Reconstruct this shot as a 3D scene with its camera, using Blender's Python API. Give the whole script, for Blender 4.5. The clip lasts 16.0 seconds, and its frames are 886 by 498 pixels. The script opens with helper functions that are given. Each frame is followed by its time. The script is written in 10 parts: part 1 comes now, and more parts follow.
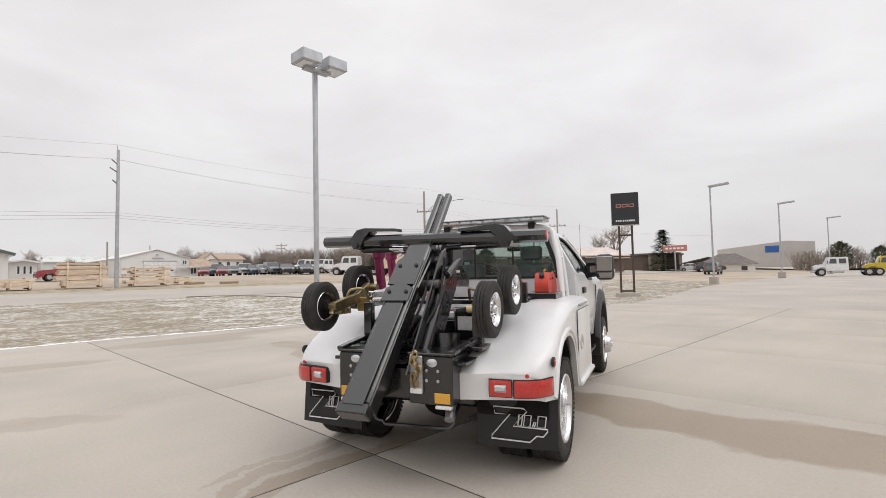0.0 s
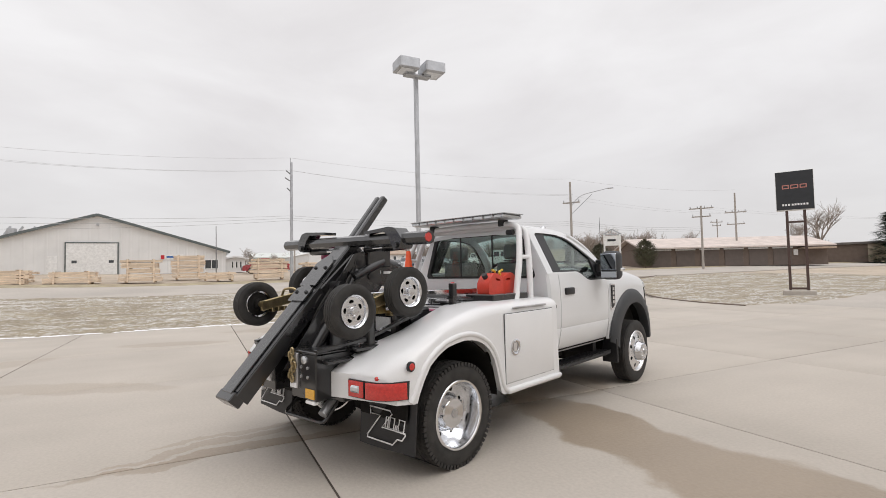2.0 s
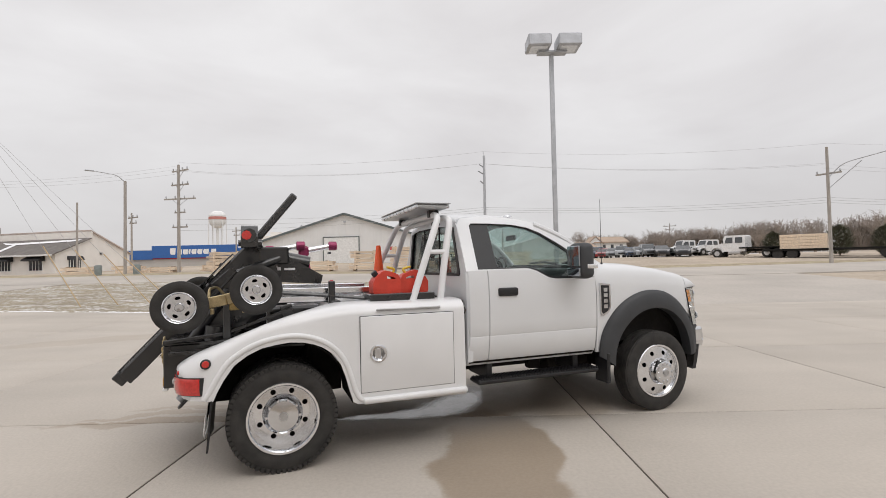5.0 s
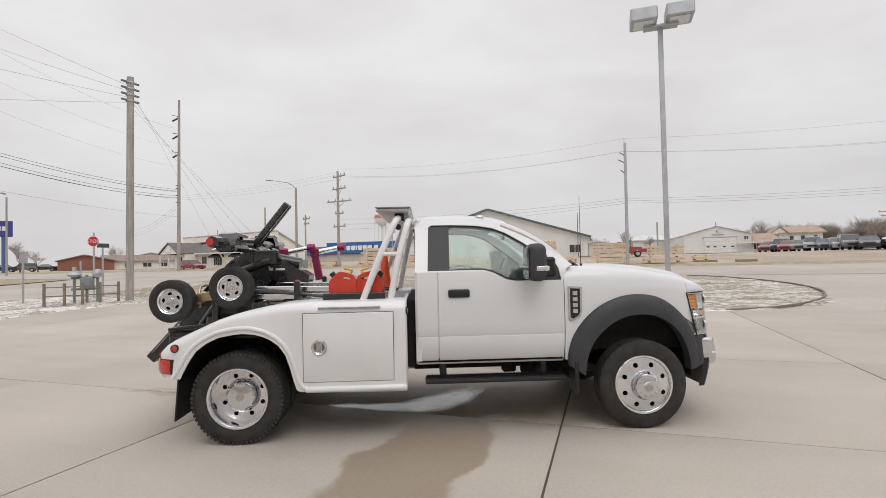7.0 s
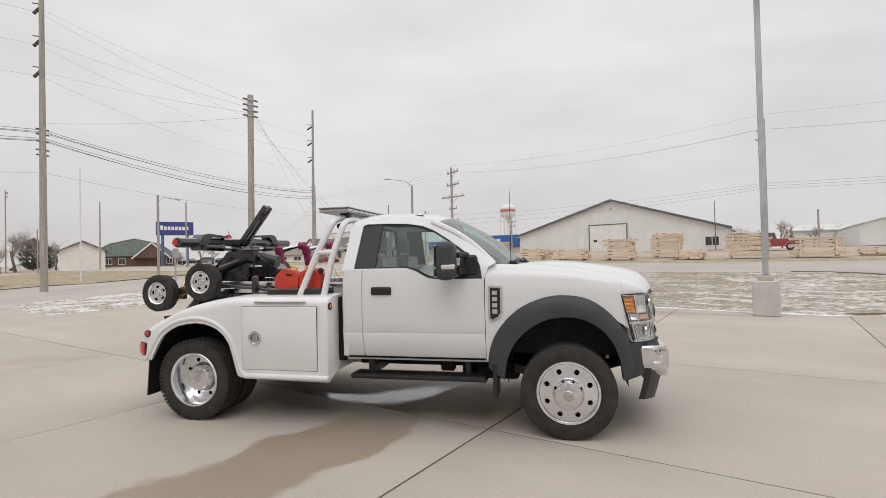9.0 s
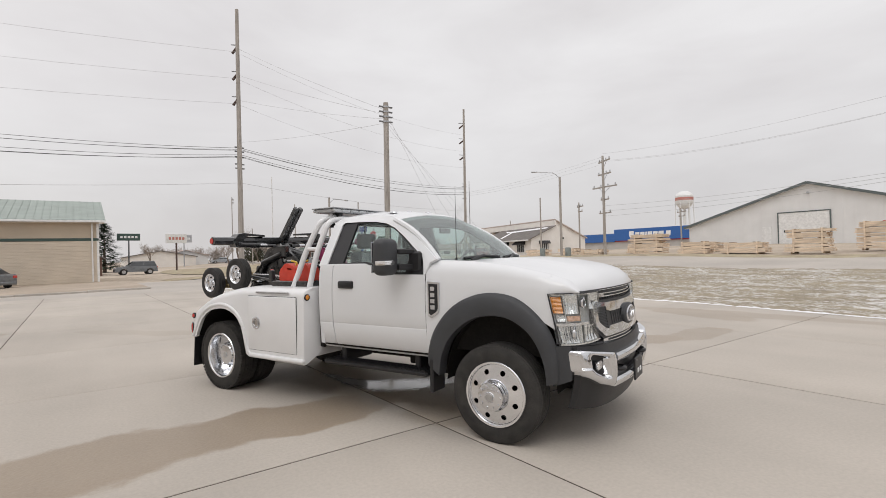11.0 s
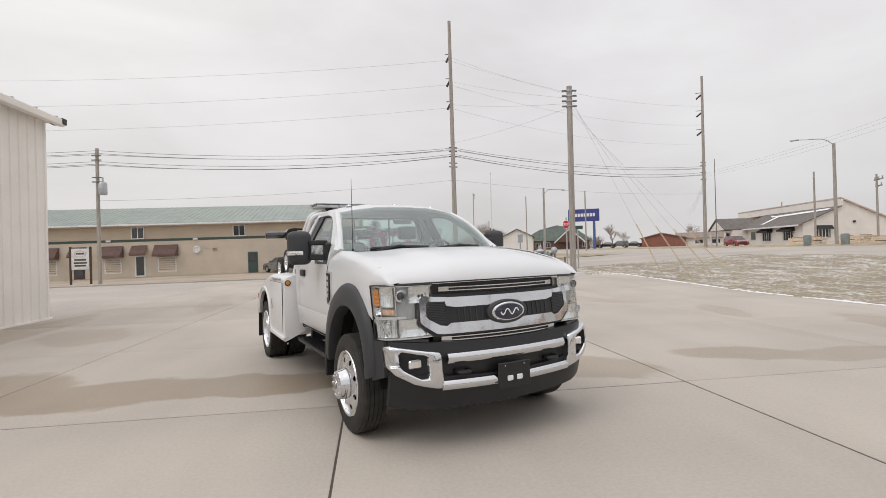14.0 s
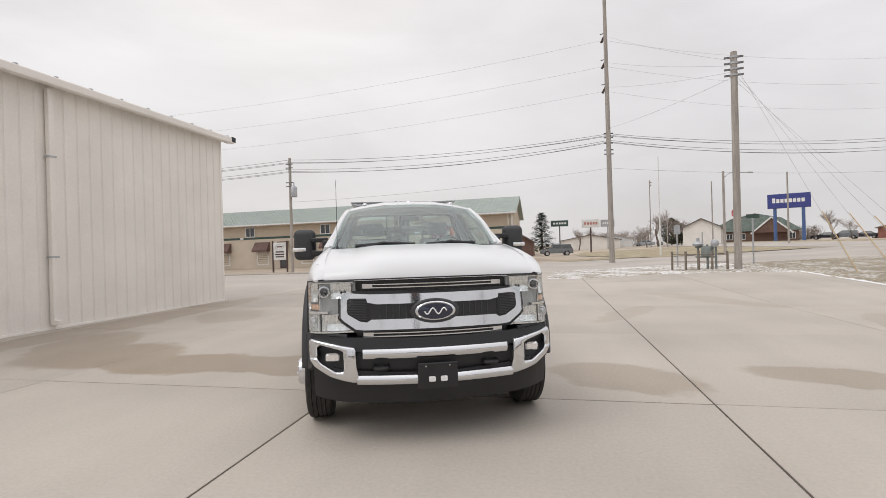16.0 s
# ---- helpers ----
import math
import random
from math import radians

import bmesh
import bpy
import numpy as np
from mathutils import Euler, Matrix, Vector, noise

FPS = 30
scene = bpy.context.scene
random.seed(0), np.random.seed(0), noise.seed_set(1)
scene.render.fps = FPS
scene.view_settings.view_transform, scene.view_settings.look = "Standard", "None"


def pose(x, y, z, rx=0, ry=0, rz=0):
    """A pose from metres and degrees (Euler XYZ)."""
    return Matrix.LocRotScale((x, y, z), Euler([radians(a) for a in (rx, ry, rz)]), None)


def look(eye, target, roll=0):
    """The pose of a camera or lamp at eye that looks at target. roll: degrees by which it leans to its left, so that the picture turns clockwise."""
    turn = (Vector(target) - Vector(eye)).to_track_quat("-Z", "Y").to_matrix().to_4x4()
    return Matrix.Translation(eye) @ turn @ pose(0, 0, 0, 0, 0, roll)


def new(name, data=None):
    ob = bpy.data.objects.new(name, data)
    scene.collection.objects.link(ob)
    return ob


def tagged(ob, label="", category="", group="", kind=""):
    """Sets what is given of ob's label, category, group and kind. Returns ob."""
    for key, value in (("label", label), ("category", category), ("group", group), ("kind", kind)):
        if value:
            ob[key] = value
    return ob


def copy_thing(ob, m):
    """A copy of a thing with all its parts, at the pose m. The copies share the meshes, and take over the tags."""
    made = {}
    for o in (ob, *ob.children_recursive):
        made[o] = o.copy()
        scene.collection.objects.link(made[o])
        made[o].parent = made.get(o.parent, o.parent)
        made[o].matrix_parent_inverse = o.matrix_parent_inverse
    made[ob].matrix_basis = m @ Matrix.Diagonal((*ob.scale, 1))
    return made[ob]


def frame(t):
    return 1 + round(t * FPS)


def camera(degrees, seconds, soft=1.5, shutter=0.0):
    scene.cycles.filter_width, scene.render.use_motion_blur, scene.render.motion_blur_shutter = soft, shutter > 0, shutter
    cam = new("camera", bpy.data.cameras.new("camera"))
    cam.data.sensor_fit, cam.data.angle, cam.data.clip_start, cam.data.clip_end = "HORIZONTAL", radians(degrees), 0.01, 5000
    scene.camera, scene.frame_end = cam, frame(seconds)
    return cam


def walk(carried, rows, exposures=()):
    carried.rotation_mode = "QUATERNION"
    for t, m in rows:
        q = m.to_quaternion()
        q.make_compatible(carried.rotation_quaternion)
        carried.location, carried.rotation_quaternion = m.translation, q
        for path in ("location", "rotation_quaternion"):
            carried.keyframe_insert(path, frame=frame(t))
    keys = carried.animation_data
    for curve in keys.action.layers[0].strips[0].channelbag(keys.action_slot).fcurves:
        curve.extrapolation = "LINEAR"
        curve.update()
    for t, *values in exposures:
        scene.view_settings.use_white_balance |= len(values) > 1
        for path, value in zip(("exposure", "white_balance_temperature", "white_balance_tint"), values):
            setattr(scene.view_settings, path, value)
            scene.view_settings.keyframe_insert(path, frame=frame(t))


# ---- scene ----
cam = camera(84.1, 16.0, soft=0.8)
METRES, EYE, TILT, LEAN, TURN = 16.4, 1.52, 0.0, 0.0, 44.2
ROWS = [
    (0.0, 0.0, 0.0, 0.0, 0.06, 2.79, 1.23),
    (0.5, 0.0349, -0.0026, 0.0005, 6.04, 2.7, 1.24),
    (1.0, 0.0664, 0.0026, 0.0013, 10.41, 2.61, 1.26),
    (1.5, 0.1016, 0.0055, 0.0014, 14.98, 2.5, 1.29),
    (2.0, 0.1322, 0.02, 0.0017, 19.39, 2.38, 1.27),
    (2.5, 0.1622, 0.0328, 0.0009, 24.47, 2.33, 1.28),
    (3.0, 0.1865, 0.0545, 0.0013, 29.03, 2.17, 1.23),
    (3.5, 0.2108, 0.0719, 0.0009, 32.84, 2.12, 1.26),
    (4.0, 0.233, 0.0961, 0.0014, 37.24, 1.94, 1.25),
    (6.5, 0.3335, 0.2067, 0.0033, 59.48, 1.43, 1.22),
    (7.0, 0.3475, 0.2323, 0.004, 64.23, 1.36, 1.25),
    (7.5, 0.3561, 0.2576, 0.0045, 67.66, 1.23, 1.22),
    (8.0, 0.3704, 0.2862, 0.0041, 71.83, 1.17, 1.28),
    (8.5, 0.3771, 0.3151, 0.0039, 75.54, 1.01, 1.31),
    (9.0, 0.386, 0.3447, 0.0039, 79.59, 0.97, 1.3),
    (11.5, 0.3849, 0.4987, 0.002, 103.08, 0.53, 1.37),
    (12.0, 0.3741, 0.5298, 0.0013, 106.62, 0.41, 1.4),
    (12.5, 0.3649, 0.5608, 0.0001, 110.7, 0.35, 1.45),
    (13.0, 0.3474, 0.5884, -0.0017, 115.31, 0.28, 1.45),
    (13.5, 0.3349, 0.6189, -0.0028, 121.61, 0.35, 1.52),
    (14.0, 0.3134, 0.6454, -0.0024, 127.53, 0.27, 1.57),
    (14.5, 0.2937, 0.6736, -0.0025, 133.91, 0.26, 1.58),
    (15.0, 0.2706, 0.6918, -0.0022, 138.61, 0.12, 1.62),
    (15.5, 0.2475, 0.7122, -0.0028, 143.37, 0.07, 1.63),
    (16.0, 0.2269, 0.7221, -0.003, 147.79, -0.05, 1.59),
]
walk(cam, [(t, pose(0, 0, EYE, TILT, LEAN, TURN) @ pose(METRES * x, METRES * y, METRES * z, 90 + pitch, roll, yaw)) for t, x, y, z, yaw, pitch, roll in ROWS],
     exposures=[(0.0, 0.14), (2.5, 0.11), (6.5, -0.01), (12.5, -0.01), (16.0, 0.04)])


# ---- world, sun ----
world = bpy.data.worlds.new("overcast_sky")
scene.world = world
world.use_nodes = True
wn, wl = world.node_tree.nodes, world.node_tree.links
wn.clear()
w_out = wn.new("ShaderNodeOutputWorld")
w_bg = wn.new("ShaderNodeBackground")
w_sky = wn.new("ShaderNodeTexSky")
w_sky.sky_type = "NISHITA"
w_sky.sun_disc = False
w_sky.sun_elevation = radians(42)
w_sky.sun_rotation = radians(150)
w_sky.air_density, w_sky.dust_density = 1.0, 3.0
w_tc = wn.new("ShaderNodeTexCoord")
w_sep = wn.new("ShaderNodeSeparateXYZ")
wl.new(w_tc.outputs["Generated"], w_sep.inputs[0])
w_map = wn.new("ShaderNodeMapping")
w_map.inputs["Scale"].default_value = (1.6, 1.6, 4.5)
wl.new(w_tc.outputs["Generated"], w_map.inputs["Vector"])
w_noise = wn.new("ShaderNodeTexNoise")
w_noise.inputs["Scale"].default_value = 1.5
w_noise.inputs["Detail"].default_value = 7
w_noise.inputs["Roughness"].default_value = 0.52
w_noise.inputs["Distortion"].default_value = 0.35
wl.new(w_map.outputs[0], w_noise.inputs["Vector"])
w_ramp = wn.new("ShaderNodeValToRGB")
w_ramp.color_ramp.elements[0].position, w_ramp.color_ramp.elements[0].color = 0.30, (0.74, 0.715, 0.72, 1)
w_ramp.color_ramp.elements[1].position, w_ramp.color_ramp.elements[1].color = 0.68, (0.88, 0.865, 0.87, 1)
wl.new(w_noise.outputs["Fac"], w_ramp.inputs["Fac"])
# the cloud deck grows brighter towards the zenith
w_up = wn.new("ShaderNodeMapRange")
w_up.interpolation_type = "SMOOTHSTEP"
for w_name, w_val in (("From Min", 0.42), ("From Max", 1.0), ("To Min", 1.0), ("To Max", 1.65)):
    w_up.inputs[w_name].default_value = w_val
wl.new(w_sep.outputs["Z"], w_up.inputs["Value"])
w_mul = wn.new("ShaderNodeVectorMath")
w_mul.operation = "SCALE"
w_low = wn.new("ShaderNodeMapRange")
w_low.interpolation_type = "SMOOTHSTEP"
for w_name, w_val in (("From Min", 0.02), ("From Max", 0.34), ("To Min", 0.85), ("To Max", 1.0)):
    w_low.inputs[w_name].default_value = w_val
wl.new(w_sep.outputs["Z"], w_low.inputs["Value"])
w_both = wn.new("ShaderNodeMath")
w_both.operation = "MULTIPLY"
wl.new(w_up.outputs["Result"], w_both.inputs[0])
wl.new(w_low.outputs["Result"], w_both.inputs[1])
wl.new(w_ramp.outputs["Color"], w_mul.inputs[0])
wl.new(w_both.outputs[0], w_mul.inputs["Scale"])
w_dim = wn.new("ShaderNodeVectorMath")
w_dim.operation = "SCALE"
w_dim.inputs["Scale"].default_value = 0.08
wl.new(w_sky.outputs["Color"], w_dim.inputs[0])
w_mix = wn.new("ShaderNodeMix")
w_mix.data_type = "RGBA"
w_mix.inputs["Factor"].default_value = 0.93
wl.new(w_dim.outputs[0], w_mix.inputs["A"])
wl.new(w_mul.outputs[0], w_mix.inputs["B"])
wl.new(w_mix.outputs["Result"], w_bg.inputs["Color"])
w_bg.inputs["Strength"].default_value = 1.0
wl.new(w_bg.outputs[0], w_out.inputs["Surface"])

sun = new("sun", bpy.data.lights.new("sun", "SUN"))
sun.data.energy, sun.data.angle, sun.data.color = 0.75, radians(35), (1.0, 0.97, 0.93)
sun.matrix_world = look((20, 12, 30), (0, 0, 0))


# ---- helpers ----
def H(x, y):
    """The ground's height: the lot is level, the road and what lies past it stand a little higher."""
    z = 0.0
    if x < -15.5:
        z += min(1.0, (-15.5 - x) * 0.0415)
    if x < -40:
        z += min(0.85, (-40 - x) * 0.038) * min(1.0, max(0.0, (y + 45) / 20))
    if y < -2 and x < -7:
        z += 0.25 * min(1.0, (-2 - y) / 9.0) * min(1.0, (-7 - x) / 6.0)
    if y > 24:
        z += min(0.35, (y - 24) * 0.009)
    if y < -19 and x > -3:
        z -= min(1.0, (-19 - y) / 6.0) * min(0.35, 0.04 + 0.010 * (x + 3))
    return z


def part(name, bm, material, parent=None, label="", smooth=35):
    """Links a bmesh as one mesh object, under a thing or a part."""
    me = bpy.data.meshes.new(name)
    bmesh.ops.recalc_face_normals(bm, faces=bm.faces[:])
    bm.to_mesh(me)
    bm.free()
    if smooth:
        me.polygons.foreach_set("use_smooth", [True] * len(me.polygons))
        me.set_sharp_from_angle(angle=radians(smooth))
    if material:
        me.materials.append(material)
    ob = new(name, me)
    if parent:
        ob.parent = parent
    if label:
        ob["label"] = label
    return ob


def thing(name, m, label, category, group="", kind=""):
    ob = new(name)
    ob.matrix_world = m
    ob.empty_display_size = 0.2
    return tagged(ob, label, category, group, kind)


def box(bm, lo, hi, bev=0.0, m=None, seg=1):
    vs = [bm.verts.new((x, y, z)) for x in (lo[0], hi[0]) for y in (lo[1], hi[1]) for z in (lo[2], hi[2])]
    fs = [bm.faces.new([vs[i] for i in q]) for q in ((0, 1, 3, 2), (4, 6, 7, 5), (0, 4, 5, 1), (2, 3, 7, 6), (0, 2, 6, 4), (1, 5, 7, 3))]
    if bev:
        es = list({e for f in fs for e in f.edges})
        got = bmesh.ops.bevel(bm, geom=es, offset=bev, segments=seg, affect="EDGES", profile=0.5)
        vs = list({v for f in got["faces"] for v in f.verts} | {v for v in vs if v.is_valid})
    if m is not None:
        bmesh.ops.transform(bm, matrix=m, verts=[v for v in vs if v.is_valid])
    return bm


def B(lo, hi, bev=0.0, m=None, seg=1):
    return box(bmesh.new(), lo, hi, bev, m, seg)


def frame_of(a, b):
    a, b = Vector(a), Vector(b)
    d = (b - a).normalized()
    s = d.cross(Vector((0, 0, 1)))
    if s.length < 1e-4:
        s = Vector((1, 0, 0))
    s.normalize()
    return d, s, d.cross(s).normalized()


def cyl(bm, a, b, r0, r1=None, n=16, cap=True):
    r1 = r0 if r1 is None else r1
    d, s, t = frame_of(a, b)
    rings = []
    for p, r in ((Vector(a), r0), (Vector(b), r1)):
        rings.append([bm.verts.new(p + r * (math.cos(k * math.tau / n) * s + math.sin(k * math.tau / n) * t)) for k in range(n)])
    for k in range(n):
        bm.faces.new((rings[0][k], rings[0][(k + 1) % n], rings[1][(k + 1) % n], rings[1][k]))
    if cap:
        bm.faces.new(rings[0][::-1])
        bm.faces.new(rings[1])
    return bm


def bar(bm, a, b, w, h, bev=0.0):
    """A square bar from a to b, w wide (level) and h deep."""
    d, s, t = frame_of(a, b)
    L = (Vector(b) - Vector(a)).length
    m = Matrix((s, d, t)).transposed().to_4x4()
    m.translation = a
    return box(bm, (-w / 2, 0, -h / 2), (w / 2, L, h / 2), bev, m)


def tube(bm, pts, r, n=10, closed=False):
    pts = [Vector(p) for p in pts]
    rings = []
    up = None
    for i, p in enumerate(pts):
        if closed:
            d = (pts[(i + 1) % len(pts)] - pts[i - 1]).normalized()
        else:
            d = (pts[min(i + 1, len(pts) - 1)] - pts[max(i - 1, 0)]).normalized()
        if up is None:
            up = Vector((0, 0, 1)) if abs(d.z) < 0.9 else Vector((1, 0, 0))
        s = d.cross(up)
        if s.length < 1e-5:
            s = d.orthogonal()
        s.normalize()
        up = s.cross(d).normalized()
        rr = r[i] if isinstance(r, (list, tuple)) else r
        rings.append([bm.verts.new(p + rr * (math.cos(k * math.tau / n) * s + math.sin(k * math.tau / n) * up)) for k in range(n)])
    for i in range(len(rings) - (0 if closed else 1)):
        a, b = rings[i], rings[(i + 1) % len(rings)]
        for k in range(n):
            bm.faces.new((a[k], a[(k + 1) % n], b[(k + 1) % n], b[k]))
    if not closed:
        bm.faces.new(rings[0][::-1])
        bm.faces.new(rings[-1])
    return bm


def arc_pts(pts, r, n=5):
    """Rounds the corners of a polyline."""
    pts = [Vector(p) for p in pts]
    out = [pts[0]]
    for a, b, c in zip(pts, pts[1:], pts[2:]):
        u, v = (a - b), (c - b)
        rr = min(r, u.length * 0.45, v.length * 0.45)
        p, q = b + u.normalized() * rr, b + v.normalized() * rr
        for k in range(n + 1):
            t = k / n
            out.append((1 - t) ** 2 * p + 2 * t * (1 - t) * b + t * t * q)
    out.append(pts[-1])
    return out


def lathe(bm, prof, n=48, axis="Y", at=(0, 0, 0), closed=False):
    """prof: (radius, offset along the axis)."""
    rings = []
    at = Vector(at)
    for r, h in prof:
        ring = []
        for k in range(n):
            c, s = math.cos(k * math.tau / n) * r, math.sin(k * math.tau / n) * r
            ring.append(bm.verts.new(at + (Vector((c, h, s)) if axis == "Y" else Vector((c, s, h)) if axis == "Z" else Vector((h, c, s)))))
        rings.append(ring)
    m = len(rings)
    for i in range(m if closed else m - 1):
        a, b = rings[i], rings[(i + 1) % m]
        for k in range(n):
            bm.faces.new((a[k], a[(k + 1) % n], b[(k + 1) % n], b[k]))
    if not closed:
        for ring in (rings[0], rings[-1]):
            if (ring[0].co - ring[n // 2].co).length > 1e-4:
                bm.faces.new(ring)
    return bm


def grid(bm, fn, nu, nv):
    """A sheet of points fn(i, j), i to nu and j to nv inclusive."""
    g = [[bm.verts.new(fn(i, j)) for j in range(nv + 1)] for i in range(nu + 1)]
    for i in range(nu):
        for j in range(nv):
            q = [g[i][j], g[i + 1][j], g[i + 1][j + 1], g[i][j + 1]]
            bm.faces.new(q)
    return g


def thick_grid(bm, fn, nu, nv, off):
    """A sheet with a second skin at the offset off, closed at its edges."""
    off = Vector(off)
    a = grid(bm, fn, nu, nv)
    b = grid(bm, lambda i, j: Vector(fn(i, j)) + off, nu, nv)
    rim = [(i, 0) for i in range(nu)] + [(nu, j) for j in range(nv)] + [(i, nv) for i in range(nu, 0, -1)] + [(0, j) for j in range(nv, 0, -1)]
    for (i, j), (k, m) in zip(rim, rim[1:] + rim[:1]):
        bm.faces.new((a[i][j], a[k][m], b[k][m], b[i][j]))
    return bm


def plate(bm, outer, holes, to3d, depth):
    """A flat plate with holes: 2D outlines, the map of a 2D point to 3D, and the vector of its thickness."""
    depth = Vector(depth)
    flat = bmesh.new()
    for loop in (outer, *holes):
        vs = [flat.verts.new((p[0], p[1], 0)) for p in loop]
        for i in range(len(vs)):
            flat.edges.new((vs[i], vs[(i + 1) % len(vs)]))
    bmesh.ops.triangle_fill(flat, use_beauty=True, use_dissolve=False, edges=flat.edges[:])
    flat.verts.index_update()
    top = [bm.verts.new(to3d(v.co.x, v.co.y)) for v in flat.verts]
    low = [bm.verts.new(v.co + depth) for v in top]
    for f in flat.faces:
        ids = [v.index for v in f.verts]
        bm.faces.new([top[i] for i in ids])
        bm.faces.new([low[i] for i in reversed(ids)])
    for e in flat.edges:
        if len(e.link_faces) == 1:
            i, j = e.verts[0].index, e.verts[1].index
            bm.faces.new((top[i], top[j], low[j], low[i]))
    flat.free()
    return bm


def interp(table, x):
    """Piecewise linear table of (x, y)."""
    if x <= table[0][0]:
        return table[0][1]
    for (a, p), (b, q) in zip(table, table[1:]):
        if x <= b:
            return p + (q - p) * (x - a) / (b - a)
    return table[-1][1]


def smoothed(table, x, r=0.08):
    return sum(interp(table, x + r * k / 3) for k in range(-3, 4)) / 7


# ---- materials ----
def mat(name, col, rough=0.6, metal=0.0, var=0.10, scale=5.0, fine=80.0, bump=0.08, coat=0.0, piece=0.0, world_space=False, spec=0.5, stretch=(1, 1, 1), tint=None):
    m = bpy.data.materials.new(name)
    m.use_nodes = True
    n, k = m.node_tree.nodes, m.node_tree.links
    b = n["Principled BSDF"]
    b.inputs["Metallic"].default_value = metal
    b.inputs["Specular IOR Level"].default_value = spec
    b.inputs["Coat Weight"].default_value = coat
    b.inputs["Coat Roughness"].default_value = 0.06
    if world_space:
        src = n.new("ShaderNodeNewGeometry").outputs["Position"]
    else:
        src = n.new("ShaderNodeTexCoord").outputs["Object"]
    mp = n.new("ShaderNodeMapping")
    mp.inputs["Scale"].default_value = stretch
    k.new(src, mp.inputs["Vector"])
    big, small = n.new("ShaderNodeTexNoise"), n.new("ShaderNodeTexNoise")
    for tex, s, d in ((big, scale, 5), (small, fine, 3)):
        tex.inputs["Scale"].default_value, tex.inputs["Detail"].default_value = s, d
        k.new(mp.outputs[0], tex.inputs["Vector"])
    dark = [c * (1 - var) for c in col]
    light = [min(1, c * (1 + var)) for c in (tint or col)]
    ramp = n.new("ShaderNodeValToRGB")
    ramp.color_ramp.elements[0].position, ramp.color_ramp.elements[0].color = 0.32, (*dark, 1)
    ramp.color_ramp.elements[1].position, ramp.color_ramp.elements[1].color = 0.68, (*light, 1)
    k.new(big.outputs["Fac"], ramp.inputs["Fac"])
    fin = n.new("ShaderNodeMapRange")
    fin.inputs["From Min"].default_value, fin.inputs["From Max"].default_value = 0.3, 0.7
    fin.inputs["To Min"].default_value, fin.inputs["To Max"].default_value = 1 - var * 0.6, 1 + var * 0.6
    k.new(small.outputs["Fac"], fin.inputs["Value"])
    sc = n.new("ShaderNodeVectorMath")
    sc.operation = "SCALE"
    k.new(ramp.outputs["Color"], sc.inputs[0])
    k.new(fin.outputs["Result"], sc.inputs["Scale"])
    out = sc.outputs[0]
    if piece:
        oi = n.new("ShaderNodeObjectInfo")
        pm = n.new("ShaderNodeMapRange")
        pm.inputs["To Min"].default_value, pm.inputs["To Max"].default_value = 1 - piece, 1 + piece
        k.new(oi.outputs["Random"], pm.inputs["Value"])
        sc2 = n.new("ShaderNodeVectorMath")
        sc2.operation = "SCALE"
        k.new(out, sc2.inputs[0])
        k.new(pm.outputs["Result"], sc2.inputs["Scale"])
        out = sc2.outputs[0]
    k.new(out, b.inputs["Base Color"])
    rr = n.new("ShaderNodeMapRange")
    rr.inputs["To Min"].default_value, rr.inputs["To Max"].default_value = max(0.02, rough * 0.85), min(1, rough * 1.15)
    k.new(big.outputs["Fac"], rr.inputs["Value"])
    k.new(rr.outputs["Result"], b.inputs["Roughness"])
    if bump:
        bp = n.new("ShaderNodeBump")
        bp.inputs["Strength"].default_value = bump
        bp.inputs["Distance"].default_value = 0.02
        k.new(small.outputs["Fac"], bp.inputs["Height"])
        k.new(bp.outputs[0], b.inputs["Normal"])
    return m


def glass(name, tint, ior=1.45, rough=0.0):
    m = bpy.data.materials.new(name)
    m.use_nodes = True
    n, k = m.node_tree.nodes, m.node_tree.links
    n.clear()
    o, mix, tr, gl, fr = (n.new(s) for s in ("ShaderNodeOutputMaterial", "ShaderNodeMixShader", "ShaderNodeBsdfTransparent", "ShaderNodeBsdfGlossy", "ShaderNodeLayerWeight"))
    tr.inputs["Color"].default_value = (*tint, 1)
    gl.inputs["Roughness"].default_value = rough
    po, ma = n.new("ShaderNodeMath"), n.new("ShaderNodeMath")
    po.operation, ma.operation = "POWER", "MULTIPLY_ADD"
    fr.inputs["Blend"].default_value = 0.5
    po.inputs[1].default_value = 3.5
    f0 = ((ior - 1) / (ior + 1)) ** 2
    ma.inputs[1].default_value, ma.inputs[2].default_value = 0.6 - f0, f0
    k.new(fr.outputs["Facing"], po.inputs[0])
    k.new(po.outputs[0], ma.inputs[0])
    k.new(ma.outputs[0], mix.inputs[0])
    k.new(tr.outputs[0], mix.inputs[1])
    k.new(gl.outputs[0], mix.inputs[2])
    k.new(mix.outputs[0], o.inputs["Surface"])
    return m


